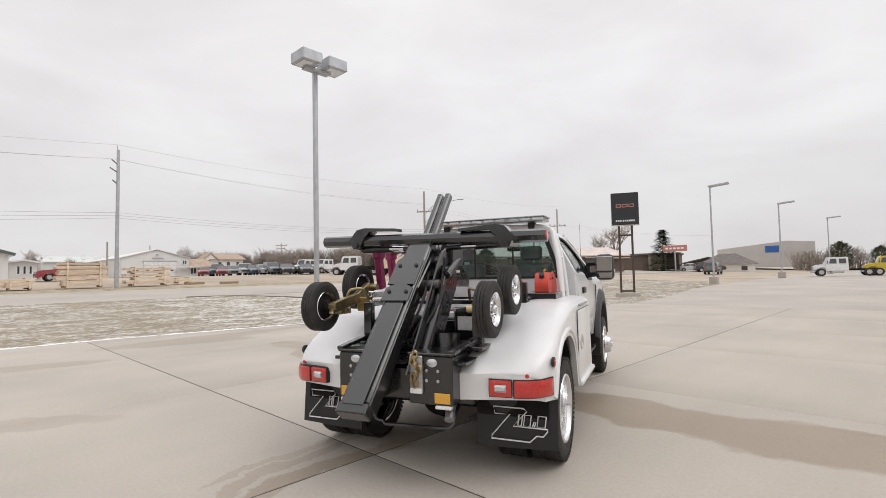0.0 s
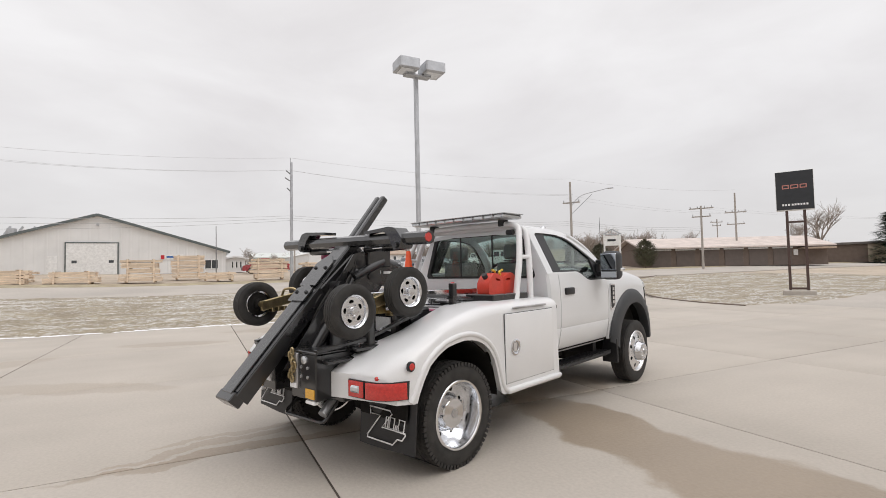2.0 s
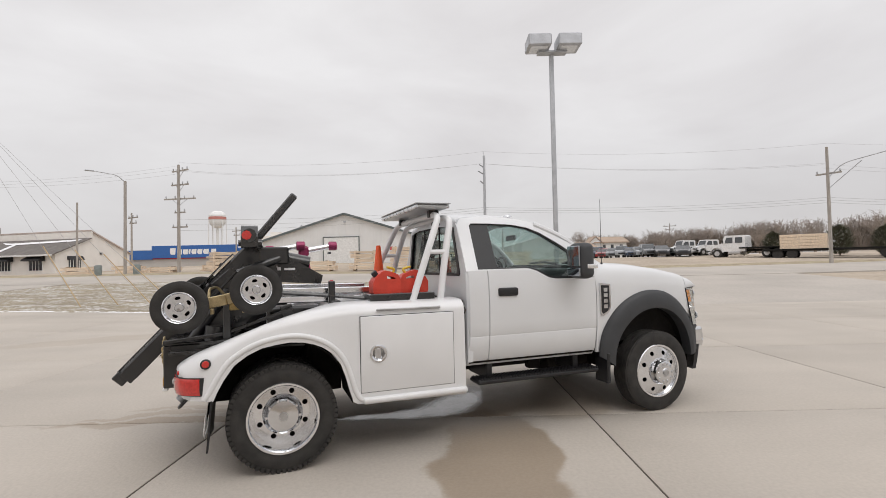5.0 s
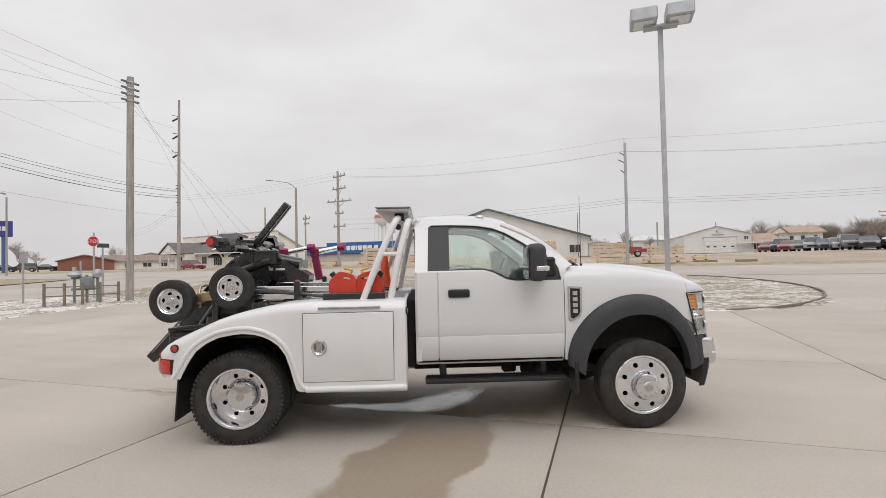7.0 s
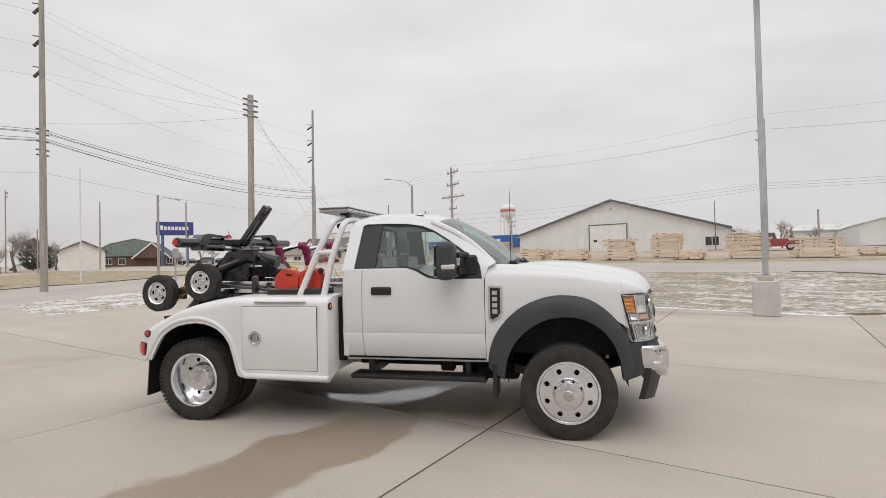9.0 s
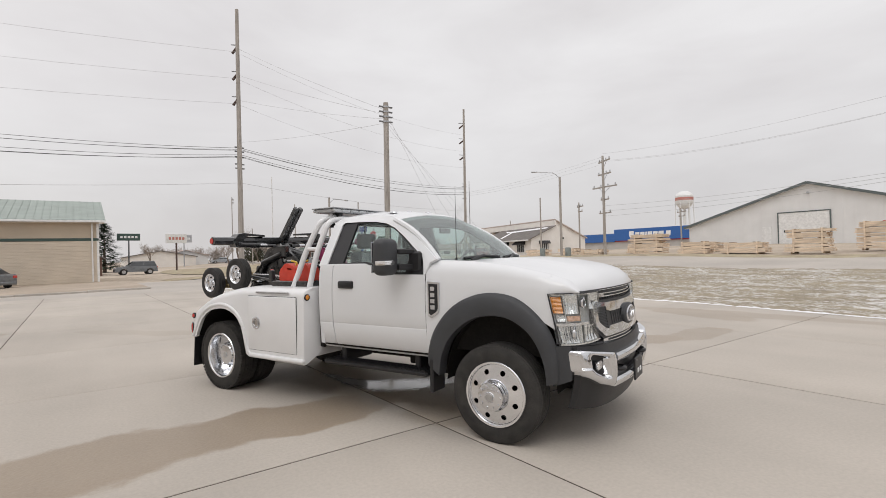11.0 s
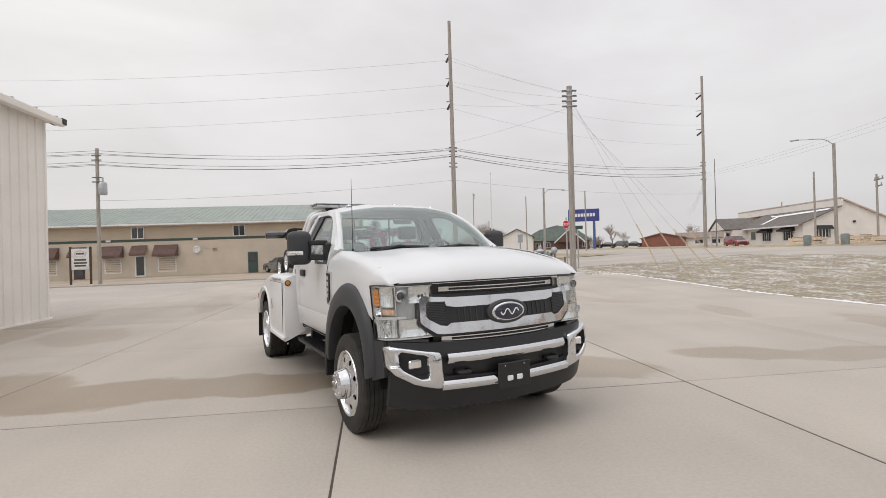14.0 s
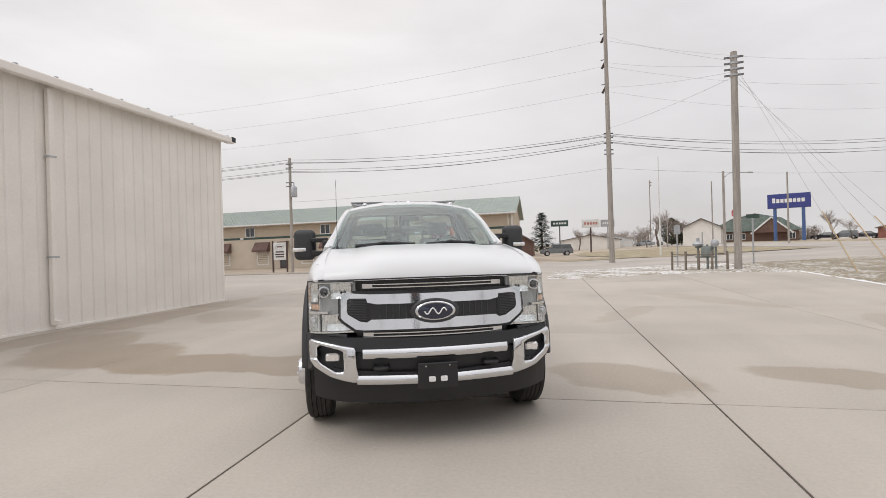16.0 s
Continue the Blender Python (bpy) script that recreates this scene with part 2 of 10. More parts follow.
def stained(name, col, damp, streak=0.0):
    """Concrete or asphalt in world space with damp patches: damp holds (x, y, half length, half width, degrees, depth)."""
    m = mat(name, col, rough=0.82, var=0.085, scale=0.35, fine=34.0, bump=0.16, piece=0.035, world_space=True, spec=0.35)
    n, k = m.node_tree.nodes, m.node_tree.links
    b = n["Principled BSDF"]
    pos = n.new("ShaderNodeNewGeometry").outputs["Position"]
    nz = n.new("ShaderNodeTexNoise")
    nz.inputs["Scale"].default_value, nz.inputs["Detail"].default_value, nz.inputs["Roughness"].default_value = 0.8, 8, 0.58
    k.new(pos, nz.inputs["Vector"])
    sub = n.new("ShaderNodeVectorMath")
    sub.operation = "SUBTRACT"
    sub.inputs[1].default_value = (0.5, 0.5, 0.5)
    k.new(nz.outputs["Color"], sub.inputs[0])
    scl = n.new("ShaderNodeVectorMath")
    scl.operation = "SCALE"
    scl.inputs["Scale"].default_value = 1.0
    k.new(sub.outputs[0], scl.inputs[0])
    add = n.new("ShaderNodeVectorMath")
    k.new(pos, add.inputs[0])
    k.new(scl.outputs[0], add.inputs[1])
    flat = n.new("ShaderNodeVectorMath")
    flat.operation = "MULTIPLY"
    flat.inputs[1].default_value = (1, 1, 0)
    k.new(add.outputs[0], flat.inputs[0])
    last = None
    for x, y, a, c, turn, deep in damp:
        mp = n.new("ShaderNodeMapping")
        mp.vector_type = "TEXTURE"
        mp.inputs["Location"].default_value = (x, y, 0)
        mp.inputs["Rotation"].default_value = (0, 0, radians(turn))
        mp.inputs["Scale"].default_value = (a, c, 1)
        k.new(flat.outputs[0], mp.inputs["Vector"])
        ln = n.new("ShaderNodeVectorMath")
        ln.operation = "LENGTH"
        k.new(mp.outputs[0], ln.inputs[0])
        mr = n.new("ShaderNodeMapRange")
        mr.interpolation_type = "SMOOTHSTEP"
        for key, v in (("From Min", 1.04), ("From Max", 0.84), ("To Min", 0.0), ("To Max", deep)):
            mr.inputs[key].default_value = v
        k.new(ln.outputs["Value"], mr.inputs["Value"])
        if last is None:
            last = mr.outputs["Result"]
        else:
            mx = n.new("ShaderNodeMath")
            mx.operation = "MAXIMUM"
            k.new(last, mx.inputs[0])
            k.new(mr.outputs["Result"], mx.inputs[1])
            last = mx.outputs[0]
    base = b.inputs["Base Color"].links[0].from_socket
    # broad scuffs along the traffic direction
    sn = n.new("ShaderNodeTexNoise")
    sm = n.new("ShaderNodeMapping")
    sm.inputs["Scale"].default_value = (1.4, 0.16, 1)
    sm.inputs["Rotation"].default_value = (0, 0, radians(18))
    sn.inputs["Scale"].default_value, sn.inputs["Detail"].default_value = 1.0, 6
    k.new(pos, sm.inputs["Vector"])
    k.new(sm.outputs[0], sn.inputs["Vector"])
    sr = n.new("ShaderNodeMapRange")
    for key, v in (("From Min", 0.35), ("From Max", 0.65), ("To Min", 1.02), ("To Max", 0.965)):
        sr.inputs[key].default_value = v
    k.new(sn.outputs["Fac"], sr.inputs["Value"])
    s1 = n.new("ShaderNodeVectorMath")
    s1.operation = "SCALE"
    k.new(base, s1.inputs[0])
    k.new(sr.outputs["Result"], s1.inputs["Scale"])
    mixc = n.new("ShaderNodeMix")
    mixc.data_type = "RGBA"
    mixc.blend_type = "MULTIPLY"
    mixc.inputs["B"].default_value = (0.64, 0.56, 0.465, 1)
    k.new(s1.outputs[0], mixc.inputs["A"])
    k.new(last, mixc.inputs["Factor"])
    k.new(mixc.outputs["Result"], b.inputs["Base Color"])
    rg = n.new("ShaderNodeMapRange")
    rg.inputs["To Min"].default_value, rg.inputs["To Max"].default_value = 0.82, 0.42
    k.new(last, rg.inputs["Value"])
    k.new(rg.outputs["Result"], b.inputs["Roughness"])
    return m


def turf(name, dry, green, snow, amount, stretch=(1, 1, 1)):
    """Dormant grass with old snow lying in it."""
    m = mat(name, dry, rough=0.95, var=0.28, scale=1.1, fine=14.0, bump=0.6, world_space=True, spec=0.1, tint=green)
    n, k = m.node_tree.nodes, m.node_tree.links
    b = n["Principled BSDF"]
    pos = n.new("ShaderNodeNewGeometry").outputs["Position"]
    mp = n.new("ShaderNodeMapping")
    mp.inputs["Scale"].default_value = stretch
    k.new(pos, mp.inputs["Vector"])
    nz = n.new("ShaderNodeTexNoise")
    nz.inputs["Scale"].default_value, nz.inputs["Detail"].default_value, nz.inputs["Roughness"].default_value = 1.0, 9, 0.72
    k.new(mp.outputs[0], nz.inputs["Vector"])
    mr = n.new("ShaderNodeMapRange")
    for key, v in (("From Min", amount), ("From Max", amount + 0.06), ("To Min", 0.0), ("To Max", 0.85)):
        mr.inputs[key].default_value = v
    n2 = n.new("ShaderNodeTexNoise")
    n2.inputs["Scale"].default_value, n2.inputs["Detail"].default_value, n2.inputs["Roughness"].default_value = 9.0, 6, 0.75
    k.new(mp.outputs[0], n2.inputs["Vector"])
    av = n.new("ShaderNodeMath")
    av.operation = "MULTIPLY_ADD"
    av.inputs[1].default_value = 0.62
    hf = n.new("ShaderNodeMath")
    hf.operation = "MULTIPLY"
    hf.inputs[1].default_value = 0.38
    k.new(nz.outputs["Fac"], hf.inputs[0])
    k.new(n2.outputs["Fac"], av.inputs[0])
    k.new(hf.outputs[0], av.inputs[2])
    k.new(av.outputs[0], mr.inputs["Value"])
    base = b.inputs["Base Color"].links[0].from_socket
    mx = n.new("ShaderNodeMix")
    mx.data_type = "RGBA"
    mx.inputs["B"].default_value = (*snow, 1)
    k.new(base, mx.inputs["A"])
    k.new(mr.outputs["Result"], mx.inputs["Factor"])
    k.new(mx.outputs["Result"], b.inputs["Base Color"])
    return m


DAMP = [(-2.4, 5.25, 1.5, 0.50, 0, 0.85), (-0.6, 5.25, 1.5, 0.62, -3, 0.85), (0.9, 4.9, 1.1, 1.0, 20, 0.75), (2.1, 4.3, 0.7, 1.6, 25, 0.6),
        (-3.7, 4.4, 0.7, 1.5, 10, 0.55), (-4.2, 6.0, 1.0, 0.5, 10, 0.45), (3.7, 1.5, 0.75, 5.5, 3, 0.55), (1.9, 0.6, 0.8, 1.3, 30, 0.35),
        (-6.35, 5.4, 0.85, 0.55, -25, 0.6), (-8.6, 5.2, 1.0, 0.42, -15, 0.6), (-9.9, 5.6, 0.9, 0.4, 0, 0.45), (-12.8, 4.2, 1.5, 0.7, 70, 0.5),
        (-11.4, 1.2, 1.2, 0.4, 80, 0.35), (-3.42, 2.3, 0.11, 1.5, 0, 0.65), (-3.70, 2.0, 0.075, 1.0, 10, 0.45), (-3.90, 2.15, 0.06, 0.85, 11, 0.4), (-13.2, 5.0, 0.5, 3.0, 5, 0.4),
        (-7.2, 0.2, 1.6, 0.35, 60, 0.3), (-9.5, -2.5, 0.5, 2.2, 30, 0.3), (-2.0, -2.6, 0.35, 2.0, 40, 0.25), (1.3, -5.5, 0.5, 2.8, 10, 0.3)]
M_conc = stained("concrete_lot", (0.453, 0.412, 0.365), DAMP)
M_pier = mat("lamp_base_concrete", (0.52, 0.50, 0.47), rough=0.85, var=0.08, scale=3, fine=40, bump=0.15)
M_joint = mat("joint_sealant", (0.085, 0.070, 0.057), rough=0.9, world_space=True)
M_edge = mat("dark_edging", (0.20, 0.16, 0.13), rough=0.8, var=0.2, scale=2, world_space=True)
M_street = mat("street_concrete", (0.435, 0.40, 0.362), rough=0.9, var=0.10, scale=0.25, fine=9.0, bump=0.15, world_space=True, spec=0.3)
M_apron = mat("tan_paving", (0.40, 0.335, 0.27), rough=0.92, var=0.14, scale=0.3, fine=9.0, bump=0.15, world_space=True, spec=0.25)
M_dirt = mat("packed_dirt", (0.44, 0.375, 0.305), rough=0.95, var=0.18, scale=0.12, fine=3.0, bump=0.3, world_space=True, spec=0.1)
M_grass = turf("dormant_grass_snow", (0.355, 0.305, 0.232), (0.255, 0.22, 0.16), (0.68, 0.67, 0.66), 0.503, (1.6, 0.55, 1))
M_grass2 = turf("dormant_grass", (0.40, 0.33, 0.24), (0.34, 0.30, 0.21), (0.80, 0.80, 0.81), 0.62, (0.5, 0.5, 1))
M_grass4 = turf("grass_under_snow", (0.33, 0.285, 0.215), (0.24, 0.21, 0.15), (0.72, 0.71, 0.70), 0.484, (1.4, 0.5, 1))
M_grass3 = turf("dormant_grass_more_snow", (0.355, 0.305, 0.232), (0.255, 0.22, 0.16), (0.80, 0.80, 0.81), 0.47, (1.0, 0.8, 1))
M_snow = mat("old_snow", (0.82, 0.82, 0.84), rough=0.8, var=0.05, scale=3, fine=30, bump=0.4)
M_white = mat("white_paint", (0.705, 0.718, 0.735), rough=0.32, var=0.02, scale=1.5, fine=160, bump=0.012, coat=0.5)
M_gel = mat("white_gelcoat", (0.745, 0.75, 0.76), rough=0.34, var=0.03, scale=2.5, fine=120, bump=0.015, coat=0.35)
M_black = mat("black_powder_coat", (0.013, 0.013, 0.014), rough=0.28, var=0.2, scale=6, fine=150, bump=0.02, coat=0.7, spec=0.5)
M_boom = mat("charcoal_steel_paint", (0.022, 0.023, 0.025), rough=0.22, var=0.15, scale=4, fine=140, bump=0.02, coat=0.8)
M_plastic = mat("dark_grey_plastic", (0.040, 0.042, 0.046), rough=0.55, var=0.12, scale=6, fine=260, bump=0.05)
M_blkplastic = mat("black_plastic", (0.014, 0.014, 0.016), rough=0.45, var=0.15, scale=8, fine=240, bump=0.04)
M_rubber = mat("tyre_rubber", (0.021, 0.020, 0.019), rough=0.75, var=0.25, scale=12, fine=120, bump=0.08, tint=(0.030, 0.028, 0.026))
M_chrome = mat("chrome", (0.70, 0.71, 0.73), rough=0.07, metal=1.0, var=0.03, scale=4, bump=0.0)
M_alu = mat("polished_aluminium", (0.80, 0.81, 0.83), rough=0.16, metal=1.0, var=0.06, scale=9, fine=90, bump=0.02)
M_steel = mat("bare_steel", (0.52, 0.52, 0.53), rough=0.38, metal=1.0, var=0.15, scale=12, fine=90, bump=0.05)
M_zinc = mat("yellow_zinc", (0.46, 0.37, 0.22), rough=0.35, metal=1.0, var=0.2, scale=14, fine=80, bump=0.05)
M_brass = mat("bronze_fitting", (0.36, 0.27, 0.12), rough=0.4, metal=1.0, var=0.2, scale=15)
M_galv = mat("galvanised_steel", (0.46, 0.47, 0.49), rough=0.5, metal=0.7, var=0.12, scale=3, fine=40, bump=0.04)
M_under = mat("chassis_grime", (0.014, 0.013, 0.012), rough=0.85, var=0.3, scale=9, fine=60, bump=0.2, spec=0.2)
M_chassis = mat("grey_chassis_steel", (0.06, 0.056, 0.052), rough=0.55, metal=0.3, var=0.3, scale=9, fine=60, bump=0.15)
M_redlens = mat("red_lens", (0.54, 0.030, 0.024), rough=0.14, var=0.15, scale=60, fine=240, bump=0.08, coat=0.8)
M_amber = mat("amber_lens", (0.70, 0.25, 0.02), rough=0.14, var=0.15, scale=60, fine=240, bump=0.08, coat=0.8)
M_clear = mat("clear_lens", (0.58, 0.60, 0.62), rough=0.12, var=0.16, scale=14, fine=60, bump=0.05, coat=1.0, metal=0.5)
M_paleamber = mat("pale_amber_lens", (0.72, 0.46, 0.34), rough=0.2, var=0.15, scale=60, bump=0.05, coat=0.6)
M_reflector = mat("amber_reflector", (0.74, 0.40, 0.06), rough=0.25, var=0.1, scale=200, bump=0.05)
M_redcan = mat("red_can_plastic", (0.60, 0.055, 0.032), rough=0.42, var=0.12, scale=7, fine=120, bump=0.04)
M_yellow = mat("yellow_plastic", (0.62, 0.46, 0.05), rough=0.45)
M_orange = mat("cone_orange", (0.80, 0.095, 0.02), rough=0.5, var=0.08, scale=6, bump=0.03)
M_magenta = mat("magenta_anodised", (0.30, 0.035, 0.11), rough=0.35, metal=0.3, var=0.2, scale=9)
M_mirror = mat("mirror_glass", (0.42, 0.45, 0.49), rough=0.02, metal=1.0, var=0.0, bump=0.0)
M_glass = glass("window_glass", (0.86, 0.92, 0.905), 1.55)
M_wind = glass("windscreen_glass", (0.80, 0.88, 0.865), 2.15)
M_seat = mat("grey_vinyl", (0.20, 0.20, 0.205), rough=0.6, var=0.1, scale=9, fine=90, bump=0.06)
M_dash = mat("dash_plastic", (0.055, 0.055, 0.058), rough=0.6)
M_wrap = mat("clear_seat_wrap", (0.50, 0.51, 0.52), rough=0.25, var=0.2, scale=9, fine=60, bump=0.3)
M_lens = glass("lamp_lens", (0.96, 0.97, 0.97), 1.5)
M_housing = mat("lamp_housing", (0.46, 0.47, 0.48), rough=0.3, metal=0.4, var=0.06, scale=10, bump=0.0)
M_silver = mat("lamp_reflector", (0.86, 0.865, 0.87), rough=0.15, metal=0.9, var=0.05, scale=30, bump=0.0)
M_gas = mat("gas_set_paint", (0.20, 0.225, 0.215), rough=0.6, var=0.15, scale=5)
M_postwood = mat("grey_post_wood", (0.22, 0.185, 0.15), rough=0.9, var=0.2, scale=6)
M_trimdk = mat("slate_trim", (0.105, 0.125, 0.125), rough=0.5)
M_dkroof = mat("dark_green_shingle", (0.15, 0.185, 0.165), rough=0.9, var=0.2, scale=2, fine=10, bump=0.3)
# the light grey base colour stands in for sky mirrored in the water
M_watersheen = mat("water_with_sky_sheen", (0.44, 0.43, 0.42), rough=0.22, var=0.10, scale=3, fine=40, bump=0.03, world_space=True, spec=0.8, coat=0.6)
nt = M_watersheen.node_tree
w_out = [q for q in nt.nodes if q.type == "OUTPUT_MATERIAL"][0]
w_mix, w_tr, w_nz, w_at, w_ad, w_mr = (nt.nodes.new(q) for q in ("ShaderNodeMixShader", "ShaderNodeBsdfTransparent", "ShaderNodeTexNoise", "ShaderNodeAttribute", "ShaderNodeMath", "ShaderNodeMapRange"))
w_nz.inputs["Scale"].default_value, w_nz.inputs["Detail"].default_value, w_nz.inputs["Roughness"].default_value = 5.0, 9, 0.72
w_at.attribute_name = "cover"
w_ad.operation = "ADD"
w_mr.interpolation_type = "SMOOTHSTEP"
for key, v in (("From Min", 0.80), ("From Max", 1.45), ("To Min", 0.0), ("To Max", 0.88)):
    w_mr.inputs[key].default_value = v
nt.links.new(nt.nodes.new("ShaderNodeNewGeometry").outputs["Position"], w_nz.inputs["Vector"])
nt.links.new(w_nz.outputs["Fac"], w_ad.inputs[0])
nt.links.new(w_at.outputs["Fac"], w_ad.inputs[1])
nt.links.new(w_ad.outputs[0], w_mr.inputs["Value"])
nt.links.new(w_mr.outputs["Result"], w_mix.inputs[0])
nt.links.new(w_tr.outputs[0], w_mix.inputs[1])
nt.links.new(nt.nodes["Principled BSDF"].outputs[0], w_mix.inputs[2])
nt.links.new(w_mix.outputs[0], w_out.inputs["Surface"])
M_cable = mat("overhead_cable", (0.42, 0.42, 0.425), rough=0.7)
M_blue = mat("badge_blue", (0.003, 0.008, 0.035), rough=0.2, coat=1.0)
M_logo = mat("white_print", (0.80, 0.80, 0.80), rough=0.5)
M_pole = mat("weathered_pole_wood", (0.36, 0.33, 0.30), rough=0.9, var=0.2, scale=2, fine=12, bump=0.4, stretch=(6, 6, 0.6))
M_wire = mat("cable", (0.16, 0.16, 0.165), rough=0.6)
M_lumber = mat("fresh_lumber", (0.68, 0.555, 0.435), rough=0.8, var=0.14, scale=2.5, fine=18, bump=0.15, stretch=(4, 0.5, 4), tint=(0.76, 0.62, 0.47))
# darker wood brown with the shade of the stack gaps put into it
M_gap = mat("stack_shadow_gap", (0.30, 0.22, 0.14), rough=0.9)
M_siding = mat("cream_metal_siding", (0.80, 0.765, 0.72), rough=0.45, var=0.05, scale=0.8, fine=30, bump=0.03)
M_sidingw = mat("white_metal_siding", (0.70, 0.70, 0.695), rough=0.5, var=0.05, scale=0.6, fine=30, bump=0.03)
M_grn = mat("green_trim", (0.045, 0.082, 0.072), rough=0.5)
M_roofgrn = mat("green_metal_roof", (0.28, 0.325, 0.295), rough=0.5, var=0.12, scale=1.0, fine=20, bump=0.05)
M_palegrn = mat("pale_green_metal", (0.62, 0.645, 0.62), rough=0.5, var=0.05, scale=0.5, fine=20, bump=0.03)
M_taupe = mat("taupe_siding", (0.155, 0.118, 0.098), rough=0.85, var=0.12, scale=2, fine=14, bump=0.15)
M_brick = mat("red_brick", (0.27, 0.115, 0.085), rough=0.85, var=0.15, scale=2, fine=14, bump=0.2)
M_brnroof = mat("brown_shingle", (0.27, 0.215, 0.185), rough=0.9, var=0.15, scale=1.5, fine=10, bump=0.3)
M_tan = mat("tan_siding", (0.52, 0.44, 0.345), rough=0.75, var=0.06, scale=0.7, fine=20, bump=0.08)
M_tan2 = mat("light_tan_siding", (0.60, 0.525, 0.43), rough=0.75, var=0.06, scale=0.7, fine=20, bump=0.08)
M_awning = mat("brown_awning", (0.14, 0.085, 0.075), rough=0.8, var=0.2, scale=4)
M_dkglass = mat("dark_window", (0.05, 0.055, 0.06), rough=0.08, var=0.2, scale=2, bump=0.0, coat=0.5)
M_trimw = mat("white_trim", (0.74, 0.74, 0.73), rough=0.5)
M_brown = mat("brown_brick_wall", (0.155, 0.095, 0.075), rough=0.85, var=0.15, scale=2, fine=14, bump=0.2)
M_shingle = mat("grey_shingle", (0.16, 0.145, 0.135), rough=0.9, var=0.2, scale=1.5, fine=10, bump=0.3)
M_tanroof = mat("tan_shingle", (0.40, 0.31, 0.24), rough=0.9, var=0.15, scale=1.5, fine=10, bump=0.3)
M_palroof = mat("pale_shingle", (0.50, 0.42, 0.38), rough=0.9, var=0.15, scale=1.0, fine=10, bump=0.3)
M_pinkroof = mat("pale_pink_shingle", (0.60, 0.525, 0.485), rough=0.9, var=0.12, scale=1.0, fine=10, bump=0.3)
M_taupedoor = mat("taupe_door", (0.125, 0.10, 0.088), rough=0.6, var=0.08, scale=2)
M_greywall = mat("grey_metal_wall", (0.50, 0.48, 0.455), rough=0.6, var=0.06, scale=0.5, fine=14, bump=0.05)
M_signblue = mat("sign_blue", (0.030, 0.12, 0.37), rough=0.45, var=0.08)
M_signnavy = mat("sign_navy", (0.048, 0.062, 0.25), rough=0.45, var=0.08)
M_signpole = mat("sign_pole_blue", (0.07, 0.13, 0.30), rough=0.5)
M_sgnblk = mat("sign_black", (0.020, 0.022, 0.026), rough=0.4, var=0.15)
M_rust = mat("brown_sign_post", (0.075, 0.045, 0.038), rough=0.6)
M_red = mat("red_paint", (0.42, 0.022, 0.025), rough=0.3, coat=0.6)
M_stopred = mat("stop_red", (0.50, 0.02, 0.03), rough=0.4)
M_orangesign = mat("orange_sign", (0.50, 0.20, 0.165), rough=0.5)
M_bark = mat("bare_bark", (0.15, 0.115, 0.09), rough=0.95, var=0.25, scale=3, fine=20, bump=0.3)
M_twig = mat("bare_twigs", (0.31, 0.265, 0.23), rough=0.95, var=0.25, scale=0.6, fine=5, bump=0.0)
M_needle = mat("evergreen_needles", (0.035, 0.058, 0.028), rough=0.9, var=0.35, scale=1.5, fine=9, bump=0.0)
M_cedar = mat("olive_cedar", (0.125, 0.128, 0.085), rough=0.9, var=0.35, scale=1.5, fine=9, bump=0.0)
M_guard = mat("yellow_guy_guard", (0.58, 0.42, 0.24), rough=0.6)
M_carpaints = [mat("car_paint_" + nm, c, rough=0.28, var=0.05, coat=0.7, bump=0.0) for nm, c in
               (("red", (0.26, 0.02, 0.025)), ("black", (0.015, 0.016, 0.02)), ("silver", (0.34, 0.36, 0.38)), ("navy", (0.03, 0.05, 0.09)), ("grey", (0.14, 0.15, 0.16)), ("white", (0.75, 0.75, 0.75)), ("teal", (0.05, 0.16, 0.14)), ("sand", (0.30, 0.26, 0.2)))]


# ---- ground ----
def sheet(name, xs, ys, material, lift, label, kind="structure", skip=None, rough=0.0, parent=None):
    bm = bmesh.new()
    vs = {}
    for i, x in enumerate(xs):
        for j, y in enumerate(ys):
            z = H(x, y) + lift
            if rough:
                z += rough * noise.noise((x * 1.7, y * 1.7, 3.1)) + rough * 0.6 * noise.noise((x * 5, y * 5, 7.7))
            vs[i, j] = bm.verts.new((x, y, z))
    for i in range(len(xs) - 1):
        for j in range(len(ys) - 1):
            if skip and skip((xs[i] + xs[i + 1]) / 2, (ys[j] + ys[j + 1]) / 2):
                continue
            bm.faces.new((vs[i, j], vs[i + 1, j], vs[i + 1, j + 1], vs[i, j + 1]))
    bmesh.ops.delete(bm, geom=[v for v in bm.verts if not v.link_faces], context="VERTS")
    if rough:
        rim = [v for v in bm.verts if v.is_boundary]
        for v in rim:
            v.co.z = H(v.co.x, v.co.y) - 0.045
    elif name != "ground":
        rim = [e for e in bm.edges if e.is_boundary]
        for v in bmesh.ops.extrude_edge_only(bm, edges=rim)["geom"]:
            if isinstance(v, bmesh.types.BMVert):
                v.co.z -= 0.13
    ob = part(name, bm, material, parent, smooth=40)
    return tagged(ob, label, kind=kind)


def steps(a, b, d):
    n = max(1, round((b - a) / d))
    return [a + (b - a) * k / n for k in range(n + 1)]


